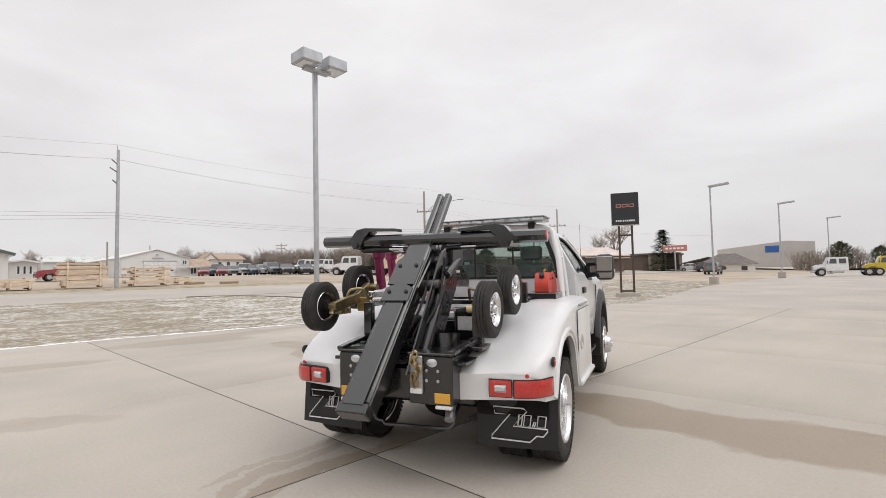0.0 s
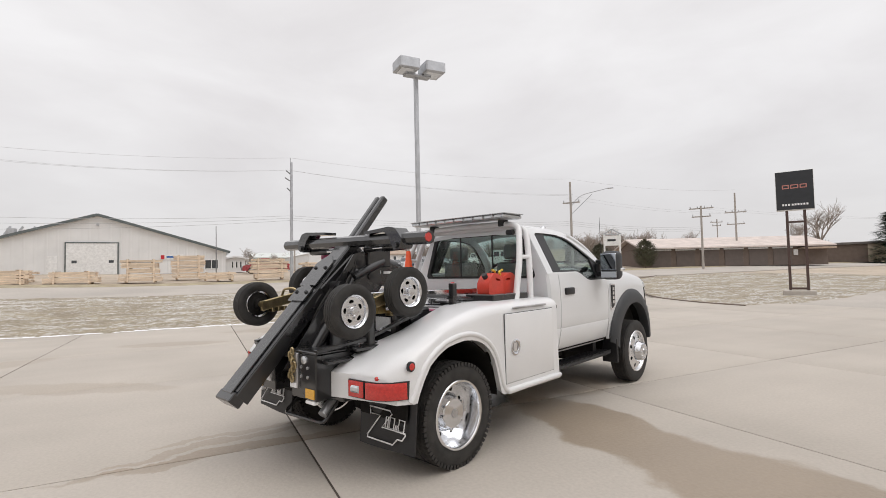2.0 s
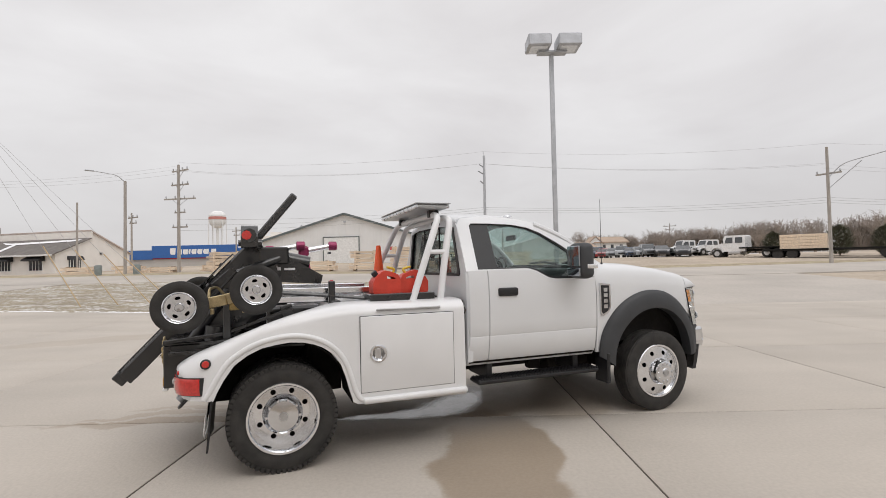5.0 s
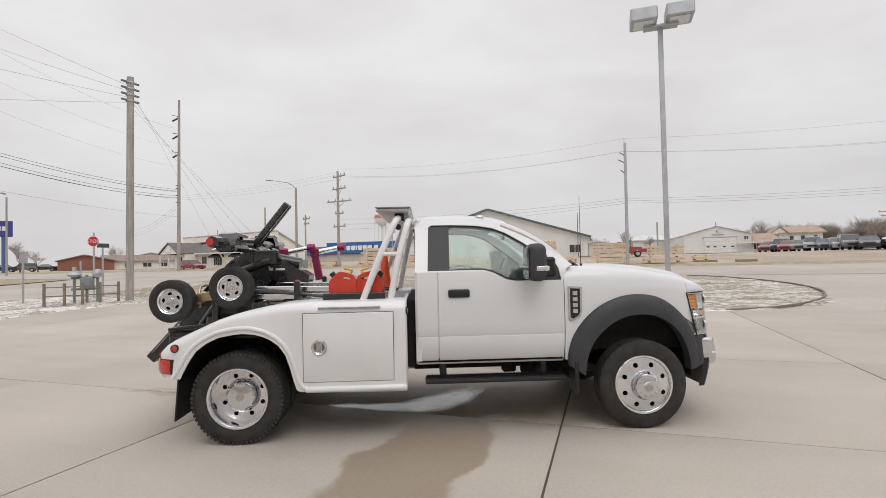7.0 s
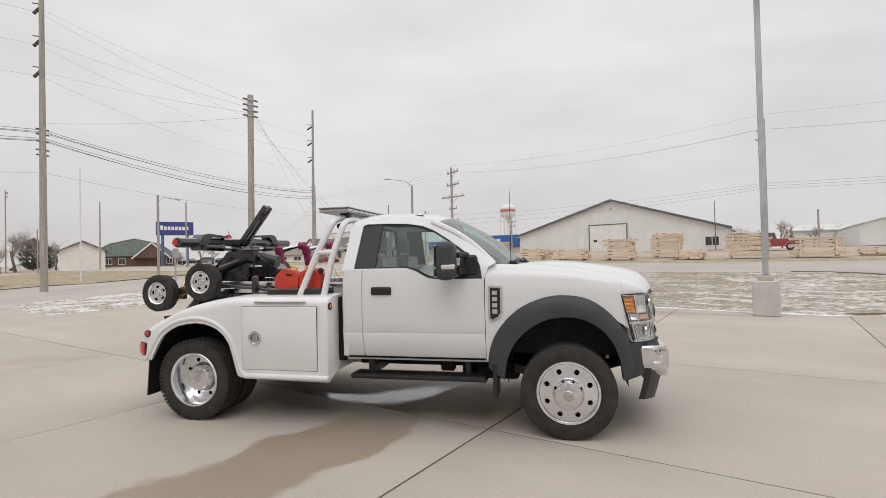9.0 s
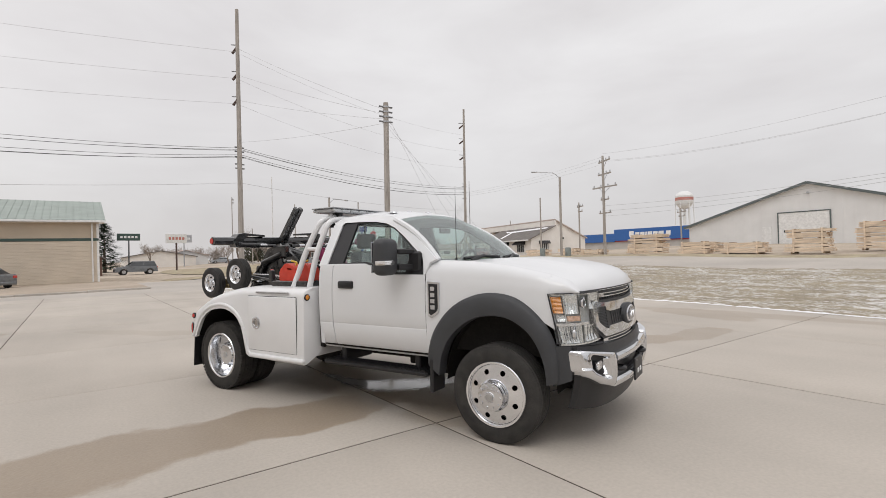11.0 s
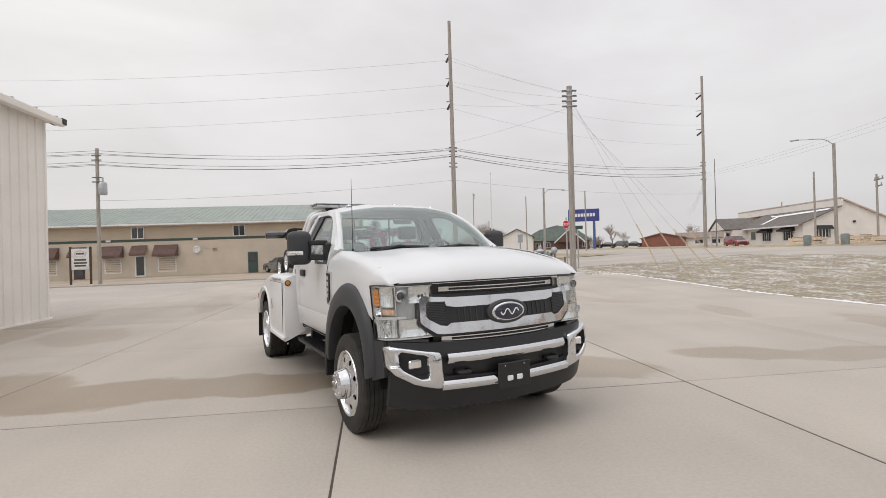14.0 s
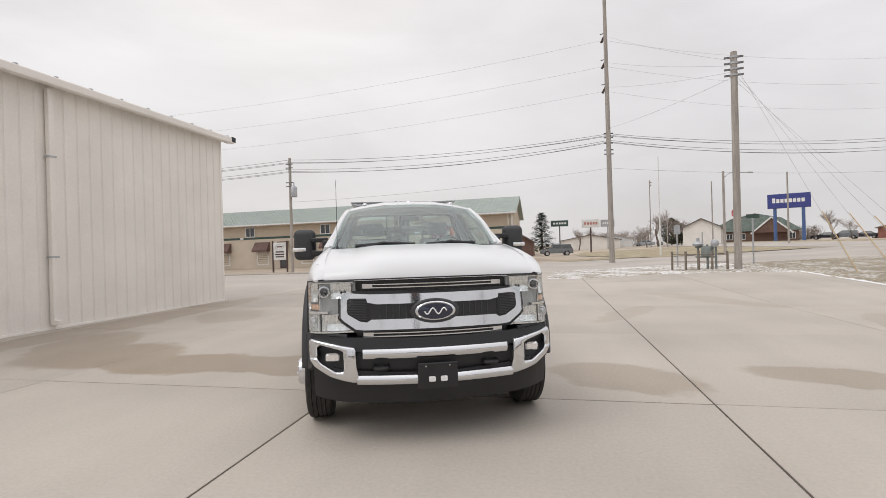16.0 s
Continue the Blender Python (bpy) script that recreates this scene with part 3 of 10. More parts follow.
far = [-2400, -1200, -600, -300, -180, -120]
sheet("ground", far + steps(-100, 60, 4.0) + [-v for v in far[::-1]], far + steps(-100, 120, 4.0) + [-v for v in far[::-1]], M_dirt, -0.10, "tan packed earth that reaches the flat horizon")
sheet("road", [-36.4, -34.0, -32.0, -30.0, -28.2], far + steps(-100, 120, 4.0) + [600, 1200, 2400], M_street, -0.02, "pale worn concrete road along the lumber yard")
sheet("cross_street", steps(-28.2, 60, 4.0), [-33.5, -30, -26, -22, -18.2], M_street, -0.03, "pale concrete side street past the tan building")
sheet("pavement_far", steps(-11.4, 60, 4.0), steps(21.2, 140, 4.0), M_street, -0.03, "pale grey paving of the truck dealer's lot")
sheet("pavement_east", [4.6, 10, 20, 60], steps(-18.2, 21.2, 4.0), M_street, -0.03, "pale grey paving beside the metal building")
sheet("driveway", [-28.2, -25, -22, -19, -17, -14.94], steps(9.0, 26.0, 1.5), M_street, -0.045, "concrete driveway that joins the road")
sheet("tan_building_apron", steps(-4.2, 60, 3.0), [-38.6, -35, -31, -27, -23.2], M_apron, 0.06, "raised tan paving in front of the tan building")
kerb_bm = bmesh.new()
for kx in steps(-4.2, 56, 3.0):
    box(kerb_bm, (kx, -23.2, H(kx, -23.2) - 0.2), (kx + 2.98, -23.04, H(kx, -23.2) + 0.075), 0.02)
tagged(part("kerb", kerb_bm, M_street), "low concrete kerb along the side street", kind="structure")


def verge(name, inside, x0, x1, y0, y1, d, material, label, lift=0.02):
    xs, ys = steps(x0, x1, d), steps(y0, y1, d)
    return sheet(name, xs, ys, material, lift, label, skip=lambda x, y: not inside(x + 0.12 * noise.noise((x * 2, y * 2, 0)), y + 0.12 * noise.noise((x * 2, y * 2, 9))), rough=0.028)


def west_edge(y):
    return -14.95 + 0.17 * min(5.5, max(0.0, y - 3.0))


def in_west(x, y):
    # long strip between lot and road, with a rounded north end
    if x < -28.0 or x > west_edge(y) or y < -17.6:
        return False
    if y > 9.2:
        cx, rx, ry = -21.0, 7.0, 5.0
        return ((x - cx) / rx) ** 2 + ((y - 9.2) / ry) ** 2 < 1 and not (x > -16.0 and y > 11.5)
    return True


ISLAND = [(-9.7, 19.3), (-11.5, 19.5), (-14.8, 20.8), (-18.5, 23.6), (-21.8, 26.0), (-25.5, 30.5), (-27.6, 36.0), (-26.5, 45.0), (-21.0, 50.0), (-14.0, 49.0), (-11.9, 40.0), (-9.8, 27.2), (-9.3, 21.0)]


def in_island(x, y):
    # island with the dealer's sign
    inside = False
    for (ax_, ay_), (bx_, by_) in zip(ISLAND, ISLAND[1:] + ISLAND[:1]):
        if (ay_ > y) != (by_ > y) and x < ax_ + (y - ay_) * (bx_ - ax_) / (by_ - ay_):
            inside = not inside
    return inside


def in_south(x, y):
    return -15.2 < x < -5.35 - 0.08 * (-10.5 - y) and -18.1 < y < (-10.9 if x > -10 else -10.9 + 0.25 * (-10 - x))


verge("grass_strip_west", lambda x, y: in_west(x, y) and y < 7.2 + 1.6 * noise.noise((x * 0.45, 3.3, 0)), -28.2, -13.9, -17.8, 9.2, 0.22, M_grass, "dormant tan grass strip streaked with thin old snow")
verge("grass_strip_end", lambda x, y: in_west(x, y) and y >= 6.2 + 1.6 * noise.noise((x * 0.45, 3.3, 0)), -28.2, -13.9, 4.4, 14.5, 0.2, M_grass4, "rounded end of the grass strip, half covered by old snow", 0.008)
verge("grass_island", in_island, -28.0, -9.0, 19.0, 50.2, 0.3, M_grass, "dormant grass island with patches of old snow")
verge("grass_corner", in_south, -15.3, -5.0, -18.3, -9.2, 0.2, M_grass3, "dormant grass corner round the gas meter, with snow")
verge("grass_street_corner", lambda x, y: -27.6 < x < -12.5 + 3 * math.sin(y * 0.08) and -75 < y < -35.2 or (-16 < x < -6.5 and -39 < y < -34.8), -28, -6, -76, -34.8, 0.6, M_grass2, "dormant grass at the street corner")
verge("lumber_yard_verge", lambda x, y: x < -36.3 - 0.6 * noise.noise((0, y * 0.2, 5)), -39.5, -36.0, -110, 120, 0.7, M_grass2, "dry verge between road and lumber yard")

# dark edging round the rounded north end of the strip, and along the island's lot side
for kname, kpts in (("kerb_strip_end", [(-28.0, 9.2), (-27.7, 10.8), (-26.6, 12.2), (-24.6, 13.5), (-22.4, 14.2), (-20.0, 14.2), (-17.9, 13.5), (-16.4, 12.5), (-15.2, 11.3), (-14.35, 9.9)]),
                    ("kerb_island", ISLAND[:7])):
    kb = bmesh.new()
    kp = arc_pts([(x, y, H(x, y) + 0.012) for x, y in kpts], 2.0, 4)
    for p, q in zip(kp, kp[1:]):
        bar(kb, p, p + (q - p) * 1.02, 0.07, 0.06)
    tagged(part(kname, kb, M_edge), "low dark edging round the grass", kind="structure")

# thin snow line along the kerb of the grass strip
sn_bm = bmesh.new()
prev = None
for y in steps(-10.2, 9.8, 0.05):
    w = 0.085 + 0.10 * noise.noise((1.3, y * 0.9, 2)) + 0.10 * noise.noise((4.4, y * 4.1, 2))
    if w < 0.02:
        prev = None
        continue
    xr = west_edge(y) + 0.02 + 0.05 * noise.noise((7.7, y * 3.0, 5)) + 0.03 * noise.noise((2.2, y * 13.0, 5))
    xl = xr - w * 1.3 - 0.06 * noise.noise((5.1, y * 11.0, 8))
    row = [sn_bm.verts.new((xl + (xr - xl) * f, y, H(xl, y) + 0.006 + hz * (0.6 + noise.noise((f * 3, y * 9, 1))))) for f, hz in ((0, 0.0), (0.3, 0.026), (0.7, 0.024), (1.0, 0.0))]
    if prev:
        for q in range(3):
            sn_bm.faces.new((prev[q], prev[q + 1], row[q + 1], row[q]))
    prev = row
tagged(part("snow_line", sn_bm, M_snow, smooth=80), "thin uneven ridge of old snow at the lot's edge", "snow", kind="stuff")


def snow_patch(x, y, a, b, seed):
    bm = bmesh.new()
    rng = random.Random(seed)
    n = 22
    rings = []
    for f, hgt in ((1.0, -0.02), (0.8, 0.004), (0.45, 0.014)):
        rings.append([bm.verts.new((x + a * f * math.cos(k * math.tau / n) * (1 + 0.35 * noise.noise((math.cos(k * math.tau / n) * 2, math.sin(k * math.tau / n) * 2, seed))),
                                    y + b * f * math.sin(k * math.tau / n) * (1 + 0.35 * noise.noise((math.cos(k * math.tau / n) * 2, math.sin(k * math.tau / n) * 2, seed + 9))),
                                    H(x, y) + 0.025 + hgt + rng.uniform(0, 0.008))) for k in range(n)])
    for p, q in zip(rings, rings[1:]):
        for k in range(n):
            bm.faces.new((p[k], p[(k + 1) % n], q[(k + 1) % n], q[k]))
    bm.faces.new(rings[-1])
    tagged(part("snow_patch", bm, M_snow, smooth=80), "flat patch of old snow on the ground", "snow", "snow patches", "stuff")


for i, (x, y, a, b) in enumerate([(16.9, -25.6, 0.75, 0.3), (14.2, -25.0, 0.65, 0.28), (12.2, -25.2, 1.3, 0.22), (10.9, -24.6, 0.5, 0.2)]):
    snow_patch(x, y, a, b, i)


# shallow run of water on the concrete under the truck, thinning out to its edges, with painted sky sheen
def puddle(path, seed):
    bm = bmesh.new()
    cover = bm.verts.layers.float.new("cover")
    rows = []
    for k in range(91):
        t = k / 90
        a = Vector([smoothed([(p[0], p[c]) for p in path], t, 0.05) for c in (1, 2)])
        b = Vector([smoothed([(p[0], p[c]) for p in path], t, 0.05) for c in (3, 4)])
        row = []
        for q in range(13):
            f = -0.25 + 1.5 * q / 12
            p = a.lerp(b, f) + Vector((noise.noise((t * 7, f * 2, seed)), noise.noise((t * 7, f * 2, seed + 9)))) * 0.05
            v = bm.verts.new((p.x, p.y, H(p.x, p.y) + 0.0038))
            v[cover] = max(0.0, 1 - abs(2 * f - 1) ** 2 / 2.25) * min(1.0, 5 * t, 4 * (1 - t))
            row.append(v)
        rows.append(row)
    for p, q in zip(rows, rows[1:]):
        for c in range(12):
            bm.faces.new((p[c], p[c + 1], q[c + 1], q[c]))
    return tagged(part("puddle", bm, M_watersheen, smooth=80), "thin film of water on the concrete, pale with painted sky reflection", kind="structure")


puddle([(0, -3.40, 3.50, -3.28, 3.52), (0.18, -3.47, 3.85, -3.33, 3.92), (0.34, -3.56, 4.22, -3.36, 4.38), (0.5, -3.69, 4.49, -3.41, 4.86), (0.64, -3.91, 4.63, -3.60, 5.08), (0.78, -4.26, 4.84, -4.0, 5.2), (0.9, -4.65, 5.02, -4.75, 5.3), (1, -5.15, 5.2, -5.25, 5.45)], 3)



# ---- buildings ----
def ribbed_wall(bm, a, b, z0, z1, out, pitch=0.3, depth=0.03, thick=0.12):
    """Metal siding with standing ribs from a to b (plan points), out: which way it faces."""
    a, b, out = Vector((*a, 0)), Vector((*b, 0)), Vector((*out, 0))
    d = (b - a)
    L = d.length
    d.normalize()
    s = 0.0
    prof = []
    while s < L - 0.01:
        for ds, o in ((0, 0), (pitch * 0.72, 0), (pitch * 0.79, depth), (pitch * 0.93, depth)):
            if s + ds < L:
                prof.append((s + ds, o))
        s += pitch
    prof.append((L, 0))
    lo = [bm.verts.new(a + d * p + out * o + Vector((0, 0, z0))) for p, o in prof]
    hi = [bm.verts.new(a + d * p + out * o + Vector((0, 0, z1 if not callable(z1) else z1((a + d * p))))) for p, o in prof]
    for i in range(len(prof) - 1):
        bm.faces.new((lo[i], lo[i + 1], hi[i + 1], hi[i]))
    return bm


# the long cream metal building beside the lot
shop = thing("metal_building", Matrix(), "long cream metal-clad shop building with ribbed siding", "building")
WX = 4.62
bm = ribbed_wall(bmesh.new(), (WX, 34.0), (WX, -2.95), -0.05, 5.15, (-1, 0), 0.305, 0.028)
part("wall", bm, M_siding, shop, smooth=0)
bm = ribbed_wall(bmesh.new(), (WX, -2.95), (24.0, -2.95), -0.05, 5.15, (0, -1), 0.305, 0.028)
part("wall", bm, M_siding, shop, smooth=0)
part("wall_core", B((WX + 0.02, -2.92, -0.05), (24.0, 34.0, 5.1)), M_siding, shop, smooth=0)
bm = bmesh.new()
plate(bm, [(WX - 0.28, 5.2), (14.3, 7.1), (24.3, 5.2), (24.3, 5.1), (14.3, 7.0), (WX - 0.28, 5.08)], [], lambda x, z: Vector((x, -3.12, z)), (0, 37.4, 0))
part("roof", bm, M_sidingw, shop, smooth=0)
part("gutter", B((WX - 0.36, -3.16, 5.06), (WX - 0.20, 34.2, 5.24), 0.02), M_siding, shop)
for k in range(46):
    y = -2.9 + 0.8 * k
    part("roof_rib", B((WX - 0.34, y, 5.235), (WX + 1.6, y + 0.07, 5.275), 0.01, Matrix.Translation((0, 0, 0))), M_galv, shop) if k < 16 else None
part("gutter_end", B((WX - 0.38, -3.20, 5.10), (WX - 0.05, -3.02, 5.26), 0.015), M_blkplastic, shop, "dark gutter end cap")
bm = bmesh.new()
box(bm, (WX - 0.14, 2.66, 0.18), (WX - 0.03, 2.78, 5.05), 0.012)
box(bm, (WX - 0.24, 2.66, 0.10), (WX - 0.03, 2.78, 0.20), 0.012)
down = part("downspout", bm, M_siding, shop)
for z in (1.5, 3.6):
    part("strap", B((WX - 0.15, 2.63, z), (WX - 0.02, 2.81, z + 0.04), 0.004), M_galv, down)
part("base_flashing", B((WX - 0.045, -2.98, -0.02), (WX - 0.0, 34.0, 0.045), 0.006), M_siding, shop)


def window(parent, x, z, w, h, y, bars=1, name="window", trim=None, face=-1):
    """A window in a wall along x, facing +y."""
    bm = bmesh.new()
    t = 0.08
    plate(bm, [(x - w / 2 - t, z - t), (x + w / 2 + t, z - t), (x + w / 2 + t, z + h + t), (x - w / 2 - t, z + h + t)],
          [[(x - w / 2, z), (x + w / 2, z), (x + w / 2, z + h), (x - w / 2, z + h)]], lambda p, q: Vector((p, y + 0.05, q)), (0, -0.06, 0))
    fr = part(name, bm, trim or M_trimw, parent)
    part("pane", B((x - w / 2, y - 0.015, z), (x + w / 2, y + 0.012, z + h)), M_dkglass, fr, smooth=0)
    for k in range(bars):
        bx = x - w / 2 + w * (k + 1) / (bars + 1)
        part("mullion", B((bx - 0.03, y + 0.012, z), (bx + 0.03, y + 0.045, z + h), 0.005), trim or M_trimw, fr)
    return fr


# tan two-tone building across the side street; it faces +y and stands on ground that falls to its far end
TY, TZ, TX = -38.45, 0.0, -2.25
tan = thing("tan_building", pose(TX, 0, 0.03, 0, 0.50, 0) @ Matrix.Translation((-TX, 0, 0)), "long tan commercial building with green metal roof and brown awnings", "building")
part("lower_wall", B((TX, TY - 14, TZ - 0.3), (48.0, TY, TZ + 3.3)), M_tan2, tan, smooth=0)
part("upper_wall", B((TX, TY - 14, TZ + 3.52), (48.0, TY - 0.04, TZ + 4.85)), M_tan, tan, smooth=0)
part("green_band", B((TX - 0.04, TY - 14, TZ + 3.3), (48.0, TY + 0.05, TZ + 3.52), 0.02), M_grn, tan, "dark green trim band")
for k in range(16):
    part("siding_board", B((TX, TY, TZ + 0.02 + 0.204 * k), (48.0, TY + 0.016, TZ + 0.206 + 0.204 * k), 0.006), M_tan2, tan)
for k in range(8):
    part("siding_board", B((TX, TY - 0.04, TZ + 3.54 + 0.155 * k), (48.0, TY - 0.028, TZ + 3.69 + 0.155 * k), 0.004), M_tan, tan)
bm = bmesh.new()
plate(bm, [(TY + 0.55, TZ + 4.78), (TY - 7, TZ + 6.98), (TY - 14.5, TZ + 4.78), (TY - 14.5, TZ + 4.94), (TY - 7, TZ + 7.14), (TY + 0.55, TZ + 4.96)], [], lambda y, z: Vector((TX - 0.5, y, z)), (50.8, 0, 0))
roof = part("roof", bm, M_roofgrn, tan, smooth=0)
bm = bmesh.new()
plate(bm, [(TY, TZ + 4.8), (TY - 7, TZ + 6.95), (TY - 14, TZ + 4.8)], [], lambda y, z: Vector((TX, y, z)), (0.15, 0, 0))
part("gable_wall", bm, M_tan, tan, smooth=0)
slope = math.atan2(2.18, 7.55)
for k in range(100):
    bx = TX - 0.4 + 0.49 * k
    m = Matrix.Translation((bx, TY + 0.54, TZ + 4.95)) @ Matrix.Rotation(-slope, 4, "X")
    part("roof_rib", B((0, -7.85, 0.0), (0.05, 0, 0.045), 0.0, m), M_roofgrn, roof, smooth=0)
part("gutter", B((TX - 0.5, TY + 0.53, TZ + 4.76), (48.2, TY + 0.66, TZ + 4.92), 0.02), M_trimw, tan)
part("soffit", B((TX - 0.4, TY - 0.02, TZ + 4.70), (48.0, TY + 0.52, TZ + 4.75)), M_tan2, tan, smooth=0)
part("corner_post", B((TX - 0.05, TY - 0.1, TZ - 0.2), (TX + 0.11, TY + 0.04, TZ + 4.75), 0.01), M_trimw, tan)
part("downspout", B((TX + 0.35, TY + 0.02, TZ), (TX + 0.45, TY + 0.10, TZ + 4.7), 0.01), M_trimw, tan)
for x in (8.84, 17.9, 27.0):
    window(tan, x, TZ + 3.62, 1.0, 0.95, TY, 1)
for x, w in ((15.4, 1.62), (20.1, 1.45), (25.5, 1.36), (30.4, 1.5), (35.4, 1.5)):
    window(tan, x, TZ + 0.48, w - 0.16, 1.25, TY, 0)
    bm = bmesh.new()
    w = w / 2 + 0.22
    plate(bm, [(TY + 0.03, TZ + 2.95), (TY + 0.10, TZ + 2.93), (TY + 0.80, TZ + 2.08), (TY + 0.80, TZ + 1.86), (TY + 0.78, TZ + 1.86), (TY + 0.76, TZ + 2.04), (TY + 0.08, TZ + 2.86), (TY + 0.03, TZ + 2.86)], [], lambda y, z: Vector((x - w, y, z)), (2 * w, 0, 0))
    aw = part("awning", bm, M_awning, tan, "brown fabric awning", smooth=0)
    for e in (-w, w - 0.012):
        bm = bmesh.new()
        plate(bm, [(TY + 0.03, TZ + 2.9), (TY + 0.79, TZ + 2.05), (TY + 0.79, TZ + 1.88), (TY + 0.03, TZ + 1.88)], [], lambda y, z: Vector((x + e, y, z)), (0.012, 0, 0))
        part("awning_cheek", bm, M_awning, aw, smooth=0)
for x, c in ((7.65, M_grn), (17.75, M_trimw), (22.97, M_rust)):
    dr = part("door", B((x - 0.46, TY - 0.02, TZ), (x + 0.46, TY + 0.05, TZ + 2.0), 0.01), c, tan)
    part("door_pane", B((x - 0.34, TY + 0.05, TZ + (1.05 if c is M_grn else 0.15)), (x + 0.34, TY + 0.065, TZ + 1.88)), M_dkglass, dr, smooth=0)
    if c is not M_grn:
        bm = bmesh.new()
        plate(bm, [(TY + 0.03, TZ + 2.95), (TY + 0.7, TZ + 2.2), (TY + 0.7, TZ + 1.98), (TY + 0.66, TZ + 1.98), (TY + 0.64, TZ + 2.16), (TY + 0.03, TZ + 2.86)], [], lambda y, z: Vector((x - 0.68, y, z)), (1.36, 0, 0))
        part("awning", bm, M_awning, tan, "brown fabric awning", smooth=0)
bm = lathe(bmesh.new(), [(0.0, 0.0), (0.33, 0.0), (0.36, 0.06), (0.33, 0.16), (0.24, 0.20), (0.22, 0.14), (0.0, 0.13)], 24, "Y", (12.7, TY + 0.02, TZ + 2.38))
part("vent_hood", bm, M_trimw, tan)
vt = part("vent", B((10.9, TY, TZ + 2.2), (11.3, TY + 0.08, TZ + 2.55), 0.02), M_tan, tan)
for z in (2.27, 2.36, 2.45):
    part("louvre", B((10.94, TY + 0.08, TZ + z), (11.26, TY + 0.10, TZ + z + 0.04)), M_awning, vt, smooth=0)
for x in (12.8, 5.08, 20.4, 28.0):
    part("wall_lamp", B((x - 0.2, TY + 0.05, TZ + 3.32), (x + 0.2, TY + 0.2, TZ + 3.50), 0.03, None, 2), M_trimw, tan)

# panel sign on posts in front of the tan building
st = thing("post_sign", pose(16.95, -27.4, -0.1, 0, 0, 8), "white panel sign on two brown posts", "sign")
for x in (-0.62, 0.62):
    part("post", B((x - 0.06, -0.07, -0.1), (x + 0.06, 0.07, 2.62), 0.01), M_rust, st)
sp = part("panel", B((-0.55, -0.06, 0.98), (0.55, 0.06, 2.48), 0.01), M_trimw, st)
bm = bmesh.new()
tube(bm, [(0.36 * math.cos(k * math.tau / 24), 0.066, 2.12 + 0.2 * math.sin(k * math.tau / 24)) for k in range(24)], 0.022, 5, True)
part("emblem_ring", bm, M_steel, sp, "grey oval outline")
for z, w in ((2.06, 0.24), (1.62, 0.36), (1.40, 0.40), (1.2, 0.36)):
    part("print_bar", B((-w, 0.06, z), (w, 0.066, z + 0.11)), M_rust if z < 2 else M_awning, sp, smooth=0)


def gable(name, cx, cy, w, d, z0, eave, ridge, turn, wall, roofm, label, over=0.4, th=0.18):
    """A gabled hall: w across the gable (local x), d deep (local -y); its gable faces local +y."""
    t = thing(name, pose(cx, cy, z0, 0, 0, turn), label, "building")
    bm = bmesh.new()
    plate(bm, [(-w / 2, 0), (w / 2, 0), (w / 2, eave), (0, ridge), (-w / 2, eave)], [], lambda x, z: Vector((x, 0, z)), (0, -d, 0))
    part("wall", bm, wall, t, smooth=0)
    bm = bmesh.new()
    k = (ridge - eave) / (w / 2)
    xo = w / 2 + over
    zo = eave - k * over
    plate(bm, [(-xo, zo + 0.02), (0, ridge + 0.02), (xo, zo + 0.02), (xo, zo + th), (0, ridge + th), (-xo, zo + th)], [], lambda x, z: Vector((x, over, z)), (0, -d - 2 * over, 0))
    part("roof", bm, roofm, t, smooth=0)
    return t


# lumber yard hall: gable faces the road (+x): turned -90
hall = gable("lumber_hall", -61, -7.75, 24.6, 40, 1.75, 2.35, 6.2, -90, M_sidingw, M_sidingw, "white metal lumber hall with a low gable and slate trim")
bm = bmesh.new()
kk = (6.2 - 2.35) / 12.3
for s in (-1, 1):
    bar(bm, (s * 12.75, 0.45, 2.35 - kk * 0.4 + 0.12), (0, 0.45, 6.34), 0.1, 0.26)
part("trim", bm, M_trimdk, hall, "slate gable trim", smooth=0)
bm = ribbed_wall(bmesh.new(), (12.3, 0.03), (-12.3, 0.03), 0.0, lambda p: 2.35 + (12.3 - abs(p.x)) * kk, (0, 1), 0.9, 0.012)
part("siding", bm, M_sidingw, hall, smooth=0)
dr = part("overhead_door", B((-1.75, 0.06, 0), (2.7, 0.14, 3.35), 0.01), M_trimw, hall, "white overhead door")
for z in (0.66, 1.33, 2.0, 2.67):
    part("panel_joint", B((-1.75, 0.13, z), (2.7, 0.143, z + 0.015)), M_trimw, dr, smooth=0)
for x in (-1.2, 2.0):
    part("door_window", B((x - 0.22, 0.14, 1.28), (x + 0.22, 0.16, 1.55)), M_dkglass, dr, smooth=0)
bm = bmesh.new()
plate(bm, [(-1.85, 0), (-1.85, 3.45), (2.8, 3.45), (2.8, 0)], [[(-1.75, 0.01), (2.7, 0.01), (2.7, 3.35), (-1.75, 3.35)]], lambda x, z: Vector((x, 0.18, z)), (0, -0.14, 0))
part("door_frame", bm, M_trimdk, hall, smooth=0)
part("side_door", B((3.4, 0.05, 0), (4.3, 0.11, 2.0), 0.01), M_trimw, hall)
bm = bmesh.new()
window(hall, -10.8, 0.5, 1.3, 0.95, 0.06, 1)
part("sign", B((-7.9, 0.05, 1.55), (-5.7, 0.12, 2.1), 0.01), M_trimw, hall, "small white sign with a red mark")
part("sign_mark", B((-6.1, 0.12, 1.6), (-5.75, 0.13, 2.05)), M_stopred, hall, smooth=0)
part("sign_print", B((-7.7, 0.12, 1.75), (-6.3, 0.13, 1.95)), M_signblue, hall, smooth=0)
